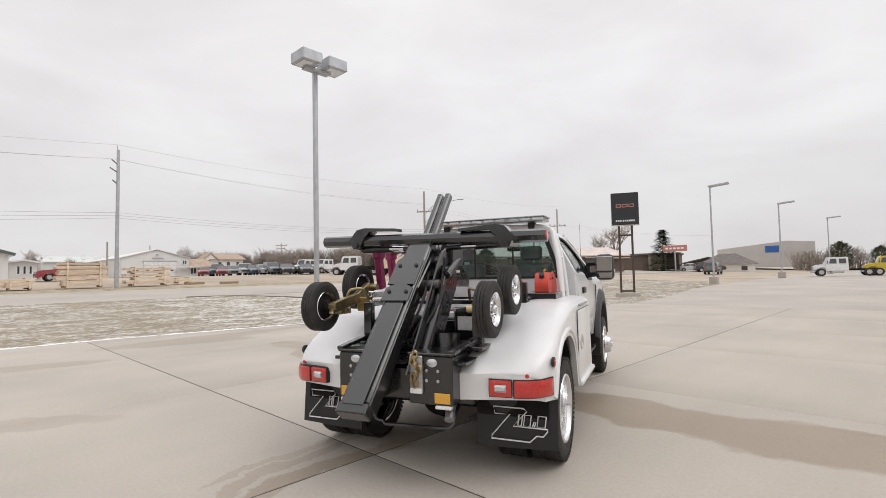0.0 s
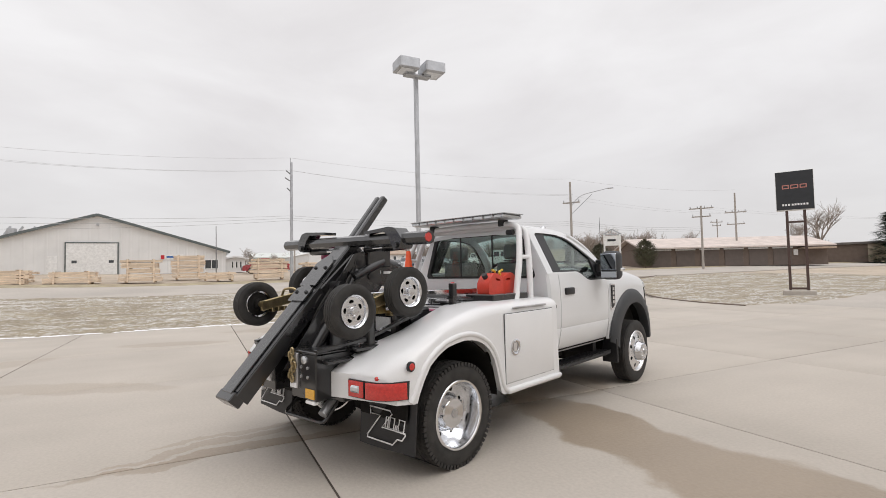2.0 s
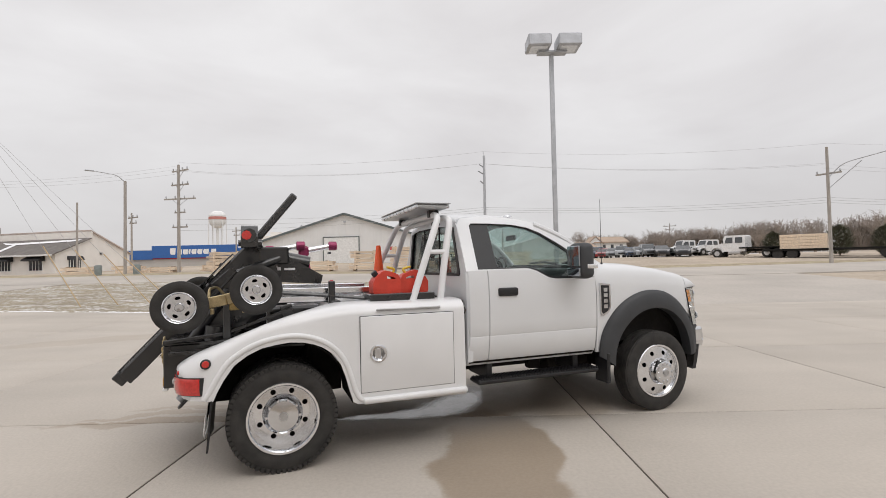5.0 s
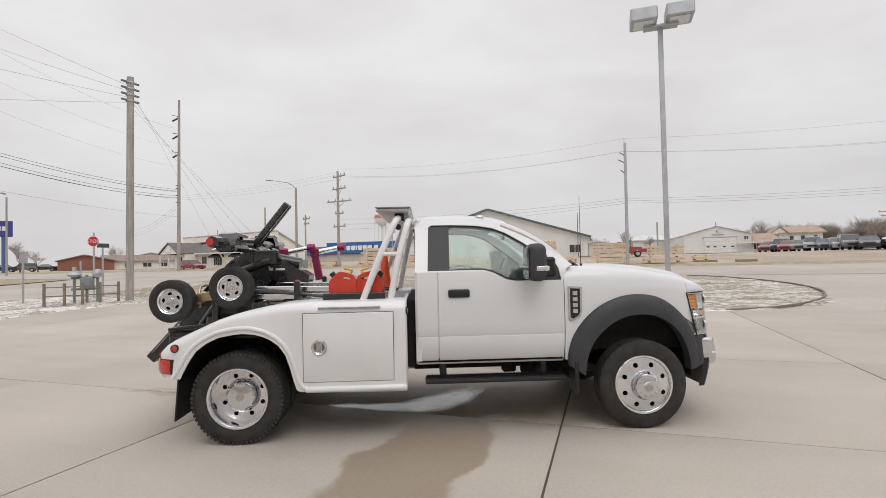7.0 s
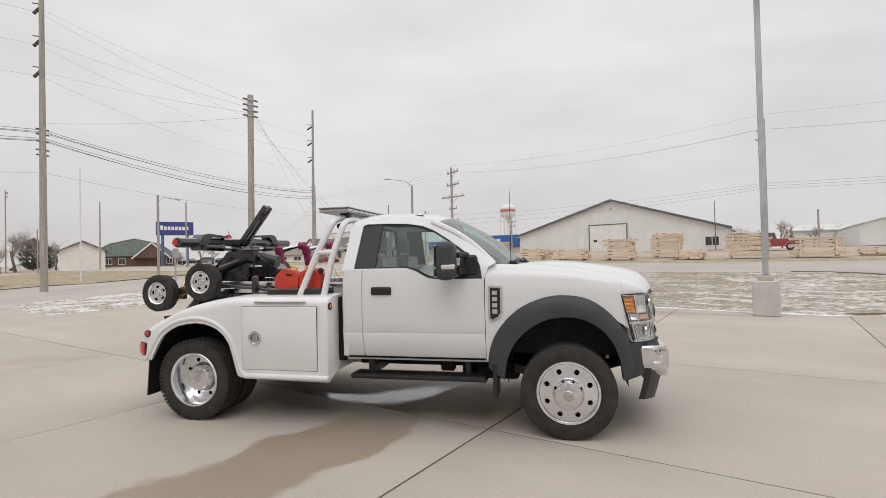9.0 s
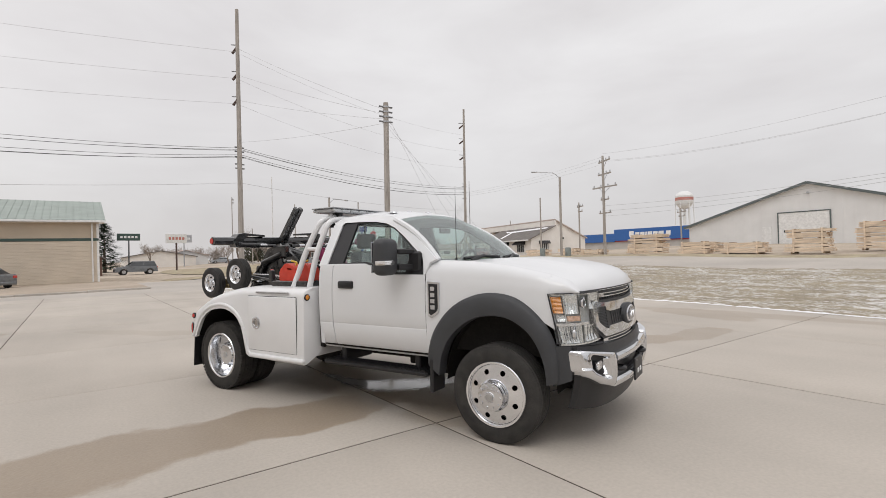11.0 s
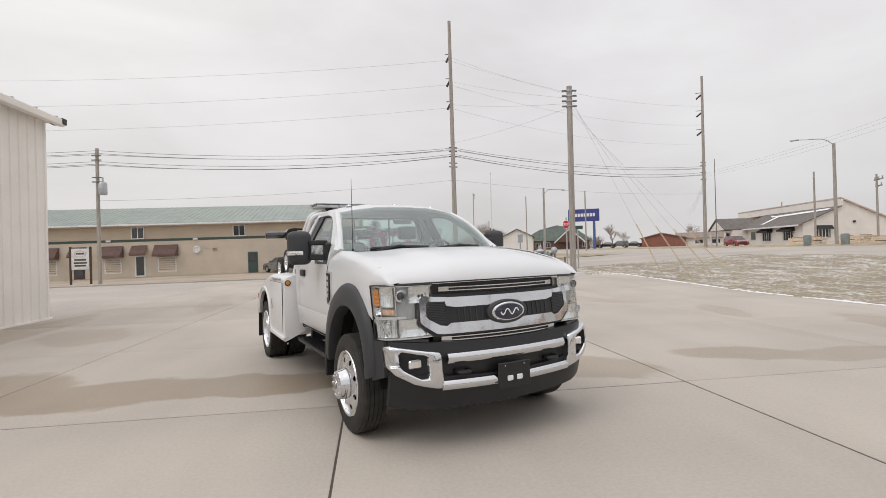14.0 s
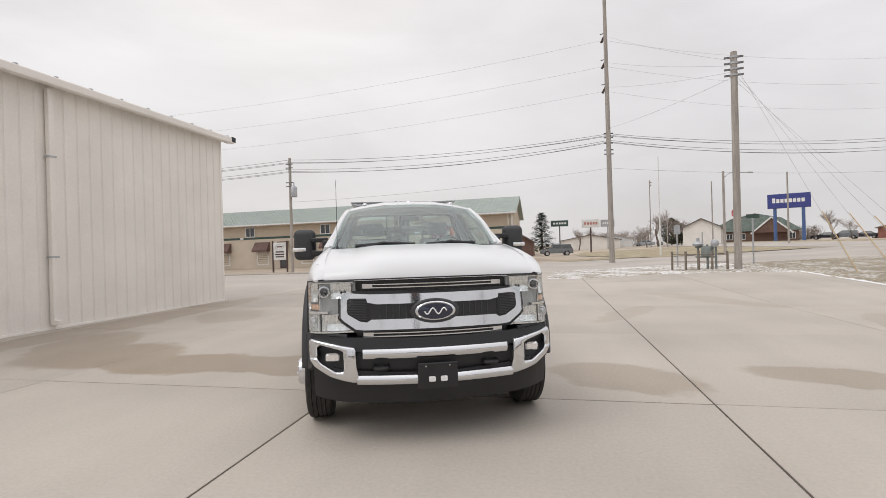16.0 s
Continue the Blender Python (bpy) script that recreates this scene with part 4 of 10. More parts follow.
part("gable_lamp", B((-0.12, 0.05, 5.2), (0.12, 0.3, 5.4), 0.02), M_galv, hall)
shed = gable("yard_shed", -61.5, 5.65, 2.1, 5, 1.75, 1.55, 1.75, -90, M_sidingw, M_sidingw, "small white shed with a row of narrow windows")
for x in (-0.55, -0.1, 0.35):
    window(shed, x, 0.55, 0.16, 0.7, 0.02, 0)

# fire station beyond the yard, with its tan-roofed office
fs = gable("fire_station", -79.5, 22.1, 8.8, 26, 1.85, 2.7, 3.9, -90, M_sidingw, M_sidingw, "white metal fire station with a wide overhead door", 0.2, 0.12)
dr = part("overhead_door", B((-2.5, 0.03, 0), (1.7, 0.1, 2.2), 0.01), M_trimw, fs, "pale overhead door")
for z in (0.55, 1.1, 1.65):
    part("panel_joint", B((-2.5, 0.1, z), (1.7, 0.108, z + 0.025)), M_galv, dr, smooth=0)
for x in (-2.0, -0.9, 0.3, 1.2):
    part("door_window", B((x - 0.2, 0.1, 0.82), (x + 0.2, 0.115, 1.0)), M_dkglass, dr, smooth=0)
part("door_head", B((-2.7, 0.03, 2.22), (1.9, 0.12, 2.34), 0.01), M_galv, fs)
window(fs, -3.75, 1.85, 0.5, 0.5, 0.02, 1)
part("sign", B((-0.9, 0.03, 2.62), (0.6, 0.08, 2.78), 0.01), M_galv, fs)
part("gable_lamp", B((-0.2, 0.03, 3.1), (0.1, 0.14, 3.3), 0.02), M_galv, fs)
# lean-to office: hipped tan roof over a white wall with a dark entrance
of = thing("office_house", pose(-79.3, 26.4, 1.85, 0, 0, -90), "low white office with a tan hip roof", "building")
part("wall", B((-4.0, -5, 0), (0, -0.3, 1.4)), M_trimw, of, smooth=0)
bm = bmesh.new()
rv = [bm.verts.new(p) for p in ((1.75, 0.5, 1.38), (-4.5, 0.5, 1.38), (-4.5, -6.0, 1.38), (0.0, -6.0, 1.38), (-3.2, -2.6, 2.72), (0.0, -2.6, 2.72), (0.0, 0.02, 1.44), (1.75, 0.02, 1.44))]
for q in ((0, 1, 4, 5, 6, 7), (1, 2, 4), (2, 3, 5, 4), (0, 7, 6, 5, 3, 2, 1)):
    bm.faces.new([rv[i] for i in q])
part("roof", bm, M_tanroof, of, smooth=0)
part("fascia", B((-4.55, 0.5, 1.30), (1.8, 0.56, 1.46)), M_trimw, of, smooth=0)
for x in (-0.55, -0.95, -3.0):
    part("window", B((x - 0.15, -0.3, 0.4), (x + 0.15, -0.27, 1.2)), M_dkglass, of, smooth=0)
wh2 = thing("tan_roofed_house", pose(-84.0, 31.2, 1.85, 0, 0, -90), "two-storey white house with a tan shingle roof", "house")
part("wall", B((-5.5, -6, 0), (0, 0, 2.7)), M_trimw, wh2, smooth=0)
bm = bmesh.new()
plate(bm, [(0.35, 2.62), (-3, 3.62), (-6.4, 2.62), (-6.4, 2.78), (-3, 3.8), (0.35, 2.78)], [], lambda y, z: Vector((-5.9, y, z)), (6.1, 0, 0))
part("roof", bm, M_tanroof, wh2, smooth=0)
bm = bmesh.new()
plate(bm, [(-0.9, 2.6), (0.25, 3.62), (1.4, 2.6)], [], lambda x, z: Vector((x - 0.3, 0.25, z)), (0, -3.0, 0))
part("front_gable", bm, M_trimw, wh2, smooth=0)
bm = bmesh.new()
plate(bm, [(-1.15, 2.45), (0.25, 3.68), (1.65, 2.45), (1.65, 2.58), (0.25, 3.84), (-1.15, 2.58)], [], lambda x, z: Vector((x - 0.3, 0.4, z)), (0, -3.2, 0))
part("gable_roof", bm, M_tanroof, wh2, smooth=0)
for x in (-4.6, -3.0, -1.6):
    window(wh2, x, 1.7, 0.5, 0.6, 0.02, 0)

# long sheds far behind the yard
for x, y0, y1, w, eave, ridge, lab in ((-105, 11.9, 24.0, 12, 2.9, 4.0, "long pale metal hall behind the fire station"), (-112, -16, -2, 12, 3.4, 4.6, "far off white metal shed")):
    fsd = thing("far_shed", pose(x, y0, 1.85), lab, "building")
    part("wall", B((-w, 0, 0), (0, y1 - y0, eave)), M_palegrn, fsd, smooth=0)
    bm = bmesh.new()
    plate(bm, [(0.3, eave - 0.05), (-w / 2, ridge), (-w - 0.3, eave - 0.05), (-w - 0.3, eave + 0.08), (-w / 2, ridge + 0.12), (0.3, eave + 0.08)], [], lambda p, z: Vector((p, -0.3, z)), (0, y1 - y0 + 0.6, 0))
    part("roof", bm, M_palegrn, fsd, smooth=0)

# blue store
store = thing("farm_store", pose(-86, -40, 1.85, 0, 0, -90), "long blue farm store with a white lettered band", "building")
part("wall", B((-11, -30, -1.2), (19, 0, 3.1)), M_galv, store, smooth=0)
part("shop_front", B((-11, 0, -1.2), (19, 0.05, 1.6)), M_greywall, store, "grey glazed shop front", smooth=0)
part("red_band", B((-11, 0.02, 1.45), (19, 0.3, 1.65)), M_stopred, store, smooth=0)
part("blue_fascia", B((-8.2, 0.1, 1.6), (7.0, 0.6, 3.8), 0.02), M_signblue, store, "blue sign band")
part("blue_low_fascia", B((7.0, 0.1, 1.4), (19.0, 0.5, 3.0), 0.02), M_signblue, store)
part("blue_low_fascia", B((-20.0, 0.1, 1.6), (-8.2, 0.5, 3.2), 0.02), M_signblue, store)
for x0, w, z0, hh in ((3.6, 0.95, 2.2, 1.15), (2.45, 0.85, 2.2, 0.9), (1.4, 0.85, 2.2, 0.9), (0.95, 0.3, 2.2, 0.9), (-0.1, 0.85, 2.2, 0.9), (-1.15, 0.85, 2.2, 0.9), (-2.3, 0.95, 2.2, 0.9), (-3.6, 0.85, 2.2, 0.9)):
    bm = bmesh.new()
    plate(bm, [(-x0, z0), (-x0 - w + 0.15, z0), (-x0 - w, z0 + hh * 0.42), (-x0 - w + 0.1, z0 + hh), (-x0 + 0.1, z0 + hh), (-x0 + 0.05, z0 + hh * 0.5)], [], lambda x, z: Vector((-x - 0.8, 0.62, z)), (0, -0.02, 0))
    part("sign_bar", bm, M_logo, store, smooth=0)
for x in (-14, -12.5, -11, -9.8):
    part("sign_bar", B((x, 0.5, 2.15), (x + 1.0, 0.53, 2.7)), M_logo, store, smooth=0)
silo = thing("grain_elevator", pose(-140, -44, 1.85, 0, 0, 0), "pale grain elevator with conveyor legs", "grain elevator")
part("bin", B((-3, -3, 0), (3, 2.4, 8.4), 0.1), M_siding, silo)
part("head_house", B((-1.5, -0.6, 8.4), (1.5, 2.0, 9.6), 0.05), M_siding, silo)
bm = bmesh.new()
for k in range(4):
    cyl(bm, (0, 6 + 2.2 * k, 0), (0, 6 + 2.2 * k, 9 + 2.0 * (k % 2)), 0.9, 0.9, 10)
    bar(bm, (0, 6 + 2.2 * k, 8), (0, 8 + 2.2 * k, 11.5), 0.4, 0.4)
part("leg", bm, M_galv, silo)

# water tower
tw = thing("water_tower", pose(-135, -58.1, 1.85), "white water tower with a red band on slender legs", "water tower")
bm = lathe(bmesh.new(), [(0, 10.6), (0.9, 10.8), (1.8, 11.6), (2.27, 12.6), (2.27, 14.3)], 28, "Z")
part("bowl", bm, M_trimw, tw)
part("red_band", lathe(bmesh.new(), [(2.30, 13.05), (2.30, 13.85)], 28, "Z"), M_orangesign, tw)
part("cap", lathe(bmesh.new(), [(2.27, 14.25), (1.9, 14.95), (1.0, 15.5), (0, 15.6)], 28, "Z"), M_trimw, tw)
for k in range(6):
    a = k * math.tau / 6
    part("leg", cyl(bmesh.new(), (2.5 * math.cos(a), 2.5 * math.sin(a), -0.8), (2.2 * math.cos(a), 2.2 * math.sin(a), 12.6), 0.11, 0.11, 8), M_trimw, tw)
part("riser", cyl(bmesh.new(), (0, 0, 0), (0, 0, 10.8), 0.38, 0.38, 12), M_trimw, tw)

# low office with grey roof at the corner beyond the crossroads; its gable end stands at local x = 0
off = thing("corner_office", pose(-50.81, -36.72, 1.2, 0, 0, -104.8) @ Matrix.Scale(0.85, 4), "low cream office with a grey shingle roof and dark awnings", "building")
bm = bmesh.new()
plate(bm, [(0, 0), (0, 2.7), (-4.7, 4.75), (-4.7, 5.75), (-10.7, 2.75), (-10.7, 0)], [], lambda y, z: Vector((0, y, z)), (18.0, 0, 0))
part("wall", bm, M_siding, off, smooth=0)
part("rear_hall", B((18.0, -10.7, 0), (25.0, -4.7, 4.2)), M_siding, off, smooth=0)
bm = bmesh.new()
plate(bm, [(-4.75, 4.8), (-4.75, 5.70), (-4.55, 5.78), (-4.55, 4.75)], [], lambda y, z: Vector((-0.3, y, z)), (27.4, 0, 0))
part("parapet", bm, M_siding, off, "pale metal upper wall of the hall", smooth=0)
bm = bmesh.new()
plate(bm, [(-4.5, 5.72), (-10.95, 2.60), (-10.95, 2.75), (-4.5, 5.90)], [], lambda y, z: Vector((-0.3, y, z)), (27.4, 0, 0))
part("rear_roof", bm, M_palroof, off, smooth=0)
bm = bmesh.new()
plate(bm, [(0.7, 2.38), (-4.6, 4.72), (-4.6, 4.84), (0.7, 2.52)], [], lambda y, z: Vector((-0.35, y, z)), (18.3, 0, 0))
part("front_roof", bm, M_shingle, off, smooth=0)
bm = bmesh.new()
plate(bm, [(17.8, 2.5), (22.0, 2.3), (17.8, 4.7)], [], lambda x, z: Vector((x, 0.6 - (z - 2.4) * 2.2, z)), (0, -0.2, 0.03))
part("hip_roof", bm, M_shingle, off, smooth=0)
part("fascia", B((-0.35, 0.68, 2.34), (18.0, 0.78, 2.54), 0.01), M_trimw, off)
bm = bmesh.new()
plate(bm, [(-3.1, 2.45), (0, 4.25), (3.1, 2.45), (3.1, 2.62), (0, 4.44), (-3.1, 2.62)], [], lambda x, z: Vector((x + 17.5, 3.4, z)), (0, -5.5, 0))
part("porch_roof", bm, M_shingle, off, smooth=0)
bm = bmesh.new()
plate(bm, [(-2.8, 2.5), (2.8, 2.5), (0, 4.2)], [], lambda x, z: Vector((x + 17.5, 3.2, z)), (0, -0.1, 0))
part("porch_gable", bm, M_siding, off, smooth=0)
part("porch_wing", B((14.2, -0.5, 0), (17.5, 2.2, 2.4)), M_siding, off, smooth=0)
part("porch_sign", B((16.8, 3.2, 2.75), (18.2, 3.28, 3.4)), M_trimw, off, smooth=0)
for x in (14.8, 17.6, 20.2):
    part("porch_post", B((x - 0.1, 3.05, 0), (x + 0.1, 3.25, 2.25), 0.01), M_trimw, off)
part("porch_door", B((17.7, 0.0, 0), (19.1, 0.06, 2.05), 0.01), M_rust, off)
window(off, 15.8, 0.8, 1.4, 1.2, 2.22, 0)
window(off, 12.4, 0.8, 1.4, 1.2, 0.02, 0)
for x in (8.6, 3.2):
    window(off, x, 0.55, 2.2, 1.35, 0.02, 3)
    bm = bmesh.new()
    plate(bm, [(0.03, 2.35), (0.8, 1.95), (0.8, 1.75), (0.03, 1.75)], [], lambda y, z: Vector((x - 1.5, y, z)), (3.0, 0, 0))
    part("awning", bm, M_blkplastic, off, "dark awning", smooth=0)
bm = bmesh.new()
for y0, y1 in ((-3.3, -1.7),):
    box(bm, (-0.02, y0, 0.75), (0.0, y1, 1.85))
part("end_window", bm, M_dkglass, off, smooth=0)
for y in (-3.1, -2.7, -2.3, -1.9):
    part("end_mullion", B((-0.05, y - 0.05, 0.75), (-0.02, y + 0.05, 1.85)), M_trimw, off, smooth=0)
bm = bmesh.new()
plate(bm, [(-3.5, 2.35), (-1.5, 2.35), (-1.5, 1.85), (-3.5, 1.85)], [], lambda y, z: Vector((-0.55 + (z - 1.85) * 0.9, y, z)), (0.5, 0, 0.0))
part("awning", bm, M_blkplastic, off, "dark awning", smooth=0)
part("wall_lamp", B((-0.15, -6.3, 2.6), (0.0, -6.0, 2.85), 0.02), M_blkplastic, off)
bm = bmesh.new()
plate(bm, [(0.6, 4.55), (12.5, 4.30), (14.5, 4.45), (12.8, 4.12), (11.4, 4.08), (11.0, 3.0), (10.2, 3.0), (10.6, 4.05), (4.0, 4.2), (0.6, 4.3)], [], lambda x, z: Vector((x, 0.7 - (z - 2.52) * 2.265, z + 0.03)), (0, 0.015, 0.04))
part("roof_snow", bm, M_snow, off, "strip of snow left on the roof")

# green-roofed house, brick row and others past the crossroads
gh = thing("green_roofed_house", pose(-41.8, -87.2, 1.0, 0, 0, -22) @ Matrix.Diagonal((0.98, 0.9, 1.08, 1)), "brick house with a steep dark green roof", "house")
part("wall", B((-7, -8, 0), (7, 0, 2.0)), M_brown, gh, smooth=0)
bm = bmesh.new()
plate(bm, [(-7.6, 1.9), (-4.5, 4.0), (-0.5, 4.9), (3.5, 4.0), (7.6, 1.9)], [], lambda x, z: Vector((x, 0.4 - (z - 1.9) * 0.5, z)), (0, -6.5, 0))
part("roof", bm, M_dkroof, gh, smooth=0)
bm = bmesh.new()
plate(bm, [(-2.8, 1.6), (0, 3.9), (2.8, 1.6)], [], lambda x, z: Vector((x - 3.0, 1.2, z)), (0, -4, 0))
part("porch_gable", bm, M_brown, gh, smooth=0)
bm = bmesh.new()
for s in (-1, 1):
    bar(bm, (-3.0 + s * 3.2, 1.35, 1.45), (-3.0, 1.35, 4.1), 0.2, 0.24)
part("gable_trim", bm, M_trimw, gh, smooth=0)
part("ridge_cap", bar(bmesh.new(), (3.6, 0.4 - 2.1 * 0.5 + 0.08, 4.02), (-0.5, 0.4 - 3.0 * 0.5 + 0.08, 4.95), 0.16, 0.10), M_trimw, gh, "pale ridge flashing", smooth=0)
for x in (-6.0, 1.6, 3.6, 5.6):
    window(gh, x, 0.6, 0.9, 0.9, 0.02, 1)
for i, (x, y, w, turn, wall, roofm, lab) in enumerate([
        (-30.8, -78, 5.6, -20, M_siding, M_shingle, "small grey house with a shingle roof"),
        (-84, -92, 12, -45, M_sidingw, M_palroof, "low pale building beside the road"),
        (-1.2, -66, 4.5, 0, M_brown, M_shingle, "low dark brown building"),
        (-16, -115, 14, 0, M_siding, M_shingle, "far off low tan building"),
        (-22, -122, 10, 0, M_sidingw, M_palroof, "far off white building")]):
    gable("house", x, y, w, 9, H(x, y) - 0.1, 3.0 if i == 0 else 2.3, 4.4 if i == 0 else 3.6, turn, wall, roofm, lab)
# long brown-roofed row with a brick gable end
row_ = thing("shop_row", pose(-69.3, -92.0, 1.2, 0, 0, -35), "long low building with brown roof and red brick gable", "building")
bm = bmesh.new()
plate(bm, [(-4.6, 0), (4.6, 0), (4.6, 1.9), (0.4, 3.0), (-4.6, 1.9)], [], lambda x, z: Vector((x, 0, z)), (0, -9, 0))
part("brick_gable", bm, M_brick, row_, smooth=0)
bm = bmesh.new()
plate(bm, [(-5.0, 1.82), (0.4, 3.02), (5.0, 1.82), (5.0, 1.98), (0.4, 3.2), (-5.0, 1.98)], [], lambda x, z: Vector((x, 0.4, z)), (0, -9.6, 0))
part("gable_roof", bm, M_brnroof, row_, smooth=0)
part("wing_wall", B((-18.5, -8, 0), (-4.6, -0.6, 1.7)), M_siding, row_, smooth=0)
bm = bmesh.new()
plate(bm, [(0.0, 1.62), (-4.0, 2.9), (-8.5, 1.62), (-8.5, 1.78), (-4.0, 3.08), (0.0, 1.78)], [], lambda y, z: Vector((-18.9, y, z)), (16.5, 0, 0))
part("wing_roof", bm, M_brnroof, row_, smooth=0)
for x in (-16.5, -13.5, -10.5, -7.2):
    window(row_, x, 0.5, 1.5, 0.8, -0.58, 1)

# long brown storage building with pale roof, and the others to the north
st2 = thing("brown_storage_building", pose(-36.0, 60.5, 1.15, 0, 0, -118), "long low brown storage building with garage doors and pale roof", "building")
part("wall", B((-10.5, -9, 0), (11.5, 0, 2.35)), M_taupe, st2, smooth=0)
bm = bmesh.new()
plate(bm, [(0.8, 2.25), (-4.5, 3.6), (-9.8, 2.25), (-9.8, 2.4), (-4.5, 3.78), (0.8, 2.42)], [], lambda y, z: Vector((-11, y, z)), (23.2, 0, 0))
part("roof", bm, M_pinkroof, st2, smooth=0)
bm = bmesh.new()
plate(bm, [(0.3, 2.3), (-4.5, 3.5), (-9.3, 2.3)], [], lambda y, z: Vector((-10.6, y, z)), (22.2, 0, 0))
part("gable_wall", bm, M_taupe, st2, smooth=0)
for k in range(6):
    x = -6.2 + 2.9 * k
    gd = part("garage_door", B((x, 0.01, 0.05), (x + 2.2, 0.06, 2.0), 0.01), M_taupedoor, st2)
    part("door_head", B((x - 0.1, 0.01, 2.05), (x + 2.3, 0.1, 2.22), 0.01), M_trimw, gd)
part("porch", B((-10.4, 0, 1.9), (-7.0, 1.6, 2.1), 0.02), M_tanroof, st2)
part("poster", B((-6.9, 0.02, 1.2), (-6.4, 0.09, 1.9)), M_trimw, st2, smooth=0)
st3 = thing("brown_shop_row", pose(-39.0, 88.0, 1.3, 0, 0, 195), "low brown shop building with a tan front", "building")
part("wall", B((-9, -8, 0), (7, 0, 2.6)), M_taupe, st3, smooth=0)
part("tan_front", B((-7, 0, 0), (-4, 0.1, 2.9)), M_tan, st3, smooth=0)
part("roof", B((-9.3, -8.2, 2.6), (7.3, 0.5, 2.95), 0.05), M_shingle, st3)
wb2 = thing("white_warehouse", pose(-26.1, 132, 1.2, 0, 0, 191), "large far white warehouse with a blue panel", "building")
bm = bmesh.new()
plate(bm, [(-9.8, 0), (9.0, 0), (9.0, 4.4), (-4.6, 5.9), (-9.8, 5.5)], [], lambda x, z: Vector((x, 0, z)), (0, -20, 0))
part("wall", bm, M_greywall, wb2, smooth=0)
part("panel", B((-3.2, 0.02, 3.4), (-0.6, 0.1, 4.9)), M_signblue, wb2, smooth=0)
part("annex", B((-13, -12, 0), (-8.2, 0, 2.4)), M_siding, wb2, smooth=0)
hs = thing("hip_roofed_office", pose(-24.8, 98.0, 0.35, 0, 0, 193), "low pale office with a dark grey hip roof", "building")
part("wall", B((-4.2, -7, 0), (4.2, 0, 1.75)), M_siding, hs, smooth=0)
bm = bmesh.new()
rv = [bm.verts.new(p) for p in ((-4.8, 0.6, 1.65), (4.8, 0.6, 1.65), (4.8, -7.6, 1.65), (-4.8, -7.6, 1.65), (-1.3, -3.5, 3.6), (1.3, -3.5, 3.6))]
for q in ((0, 1, 5, 4), (1, 2, 5), (2, 3, 4, 5), (3, 0, 4), (3, 2, 1, 0)):
    bm.faces.new([rv[i] for i in q])
part("hip_roof", bm, M_shingle, hs, smooth=0)
for x in (-2.6, 1.8):
    window(hs, x, 0.55, 0.9, 0.7, 0.02, 0)
gable("shop_house", -29.5, 104, 9, 9, 0.35, 2.0, 3.0, 185, M_brown, M_shingle, "low brown building with chimneys")


# ---- the tow truck: local x forward from the rear axle, y to its left ----
TM = pose(-3.147, 3.197, 0, 0, 0, 110.6)
truck = thing("tow_truck", TM, "clean white tow truck with black wheel lift and boom", "tow truck")


def tyre_mesh(R, w, rim, blocks):
    bm = bmesh.new()
    hw = w / 2
    prof = [(rim - 0.012, -hw * 0.78), (rim + 0.02, -hw * 0.93), (rim + (R - rim) * 0.45, -hw), (R - 0.035, -hw * 0.95), (R - 0.012, -hw * 0.86)]
    ribs = 5
    for k in range(ribs):
        a = -hw * 0.80 + k * (1.6 * hw / ribs)
        b = a + 1.6 * hw / ribs
        g = 0.10 * (b - a)
        prof += [(R - 0.011, a), (R, a + g), (R, b - g), (R - 0.011, b)]
    prof += [(R - 0.012, hw * 0.86), (R - 0.035, hw * 0.95), (rim + (R - rim) * 0.45, hw), (rim + 0.02, hw * 0.93), (rim - 0.012, hw * 0.78)]
    lathe(bm, prof, 72, "Y", closed=True)
    if blocks:
        n = 62
        for k in range(n):
            for s in (-1, 1):
                m = Matrix.Rotation(k * math.tau / n, 4, "Y")
                box(bm, (-0.013, s * hw * 0.70 if s > 0 else -hw * 0.985, R - 0.030), (0.013, hw * 0.985 if s > 0 else -hw * 0.70, R + 0.001), 0.0, m)
                m = Matrix.Rotation((k + 0.5) * math.tau / n, 4, "Y")
                box(bm, (-0.012, -0.012 + s * 0.03, R - 0.01), (0.012, 0.012 + s * 0.03, R + 0.003), 0.0, m)
    return bm


def disc_with_holes(bm, r0, r1, hr, rc, n, y, thick, dish):
    """A wheel disc with a ring of hand holes."""
    outer = [(r1 * math.cos(k * math.tau / 64), r1 * math.sin(k * math.tau / 64)) for k in range(64)]
    holes = []
    for i in range(n):
        a = (i + 0.5) * math.tau / n
        holes.append([(rc * math.cos(a) + hr * math.cos(-k * math.tau / 12), rc * math.sin(a) + hr * math.sin(-k * math.tau / 12)) for k in range(12)])
    holes.append([(r0 * math.cos(-k * math.tau / 32), r0 * math.sin(-k * math.tau / 32)) for k in range(32)])
    return plate(bm, outer, holes, lambda x, z: Vector((x, y + dish * (math.hypot(x, z) - r0) / (r1 - r0), z)), (0, thick, 0))


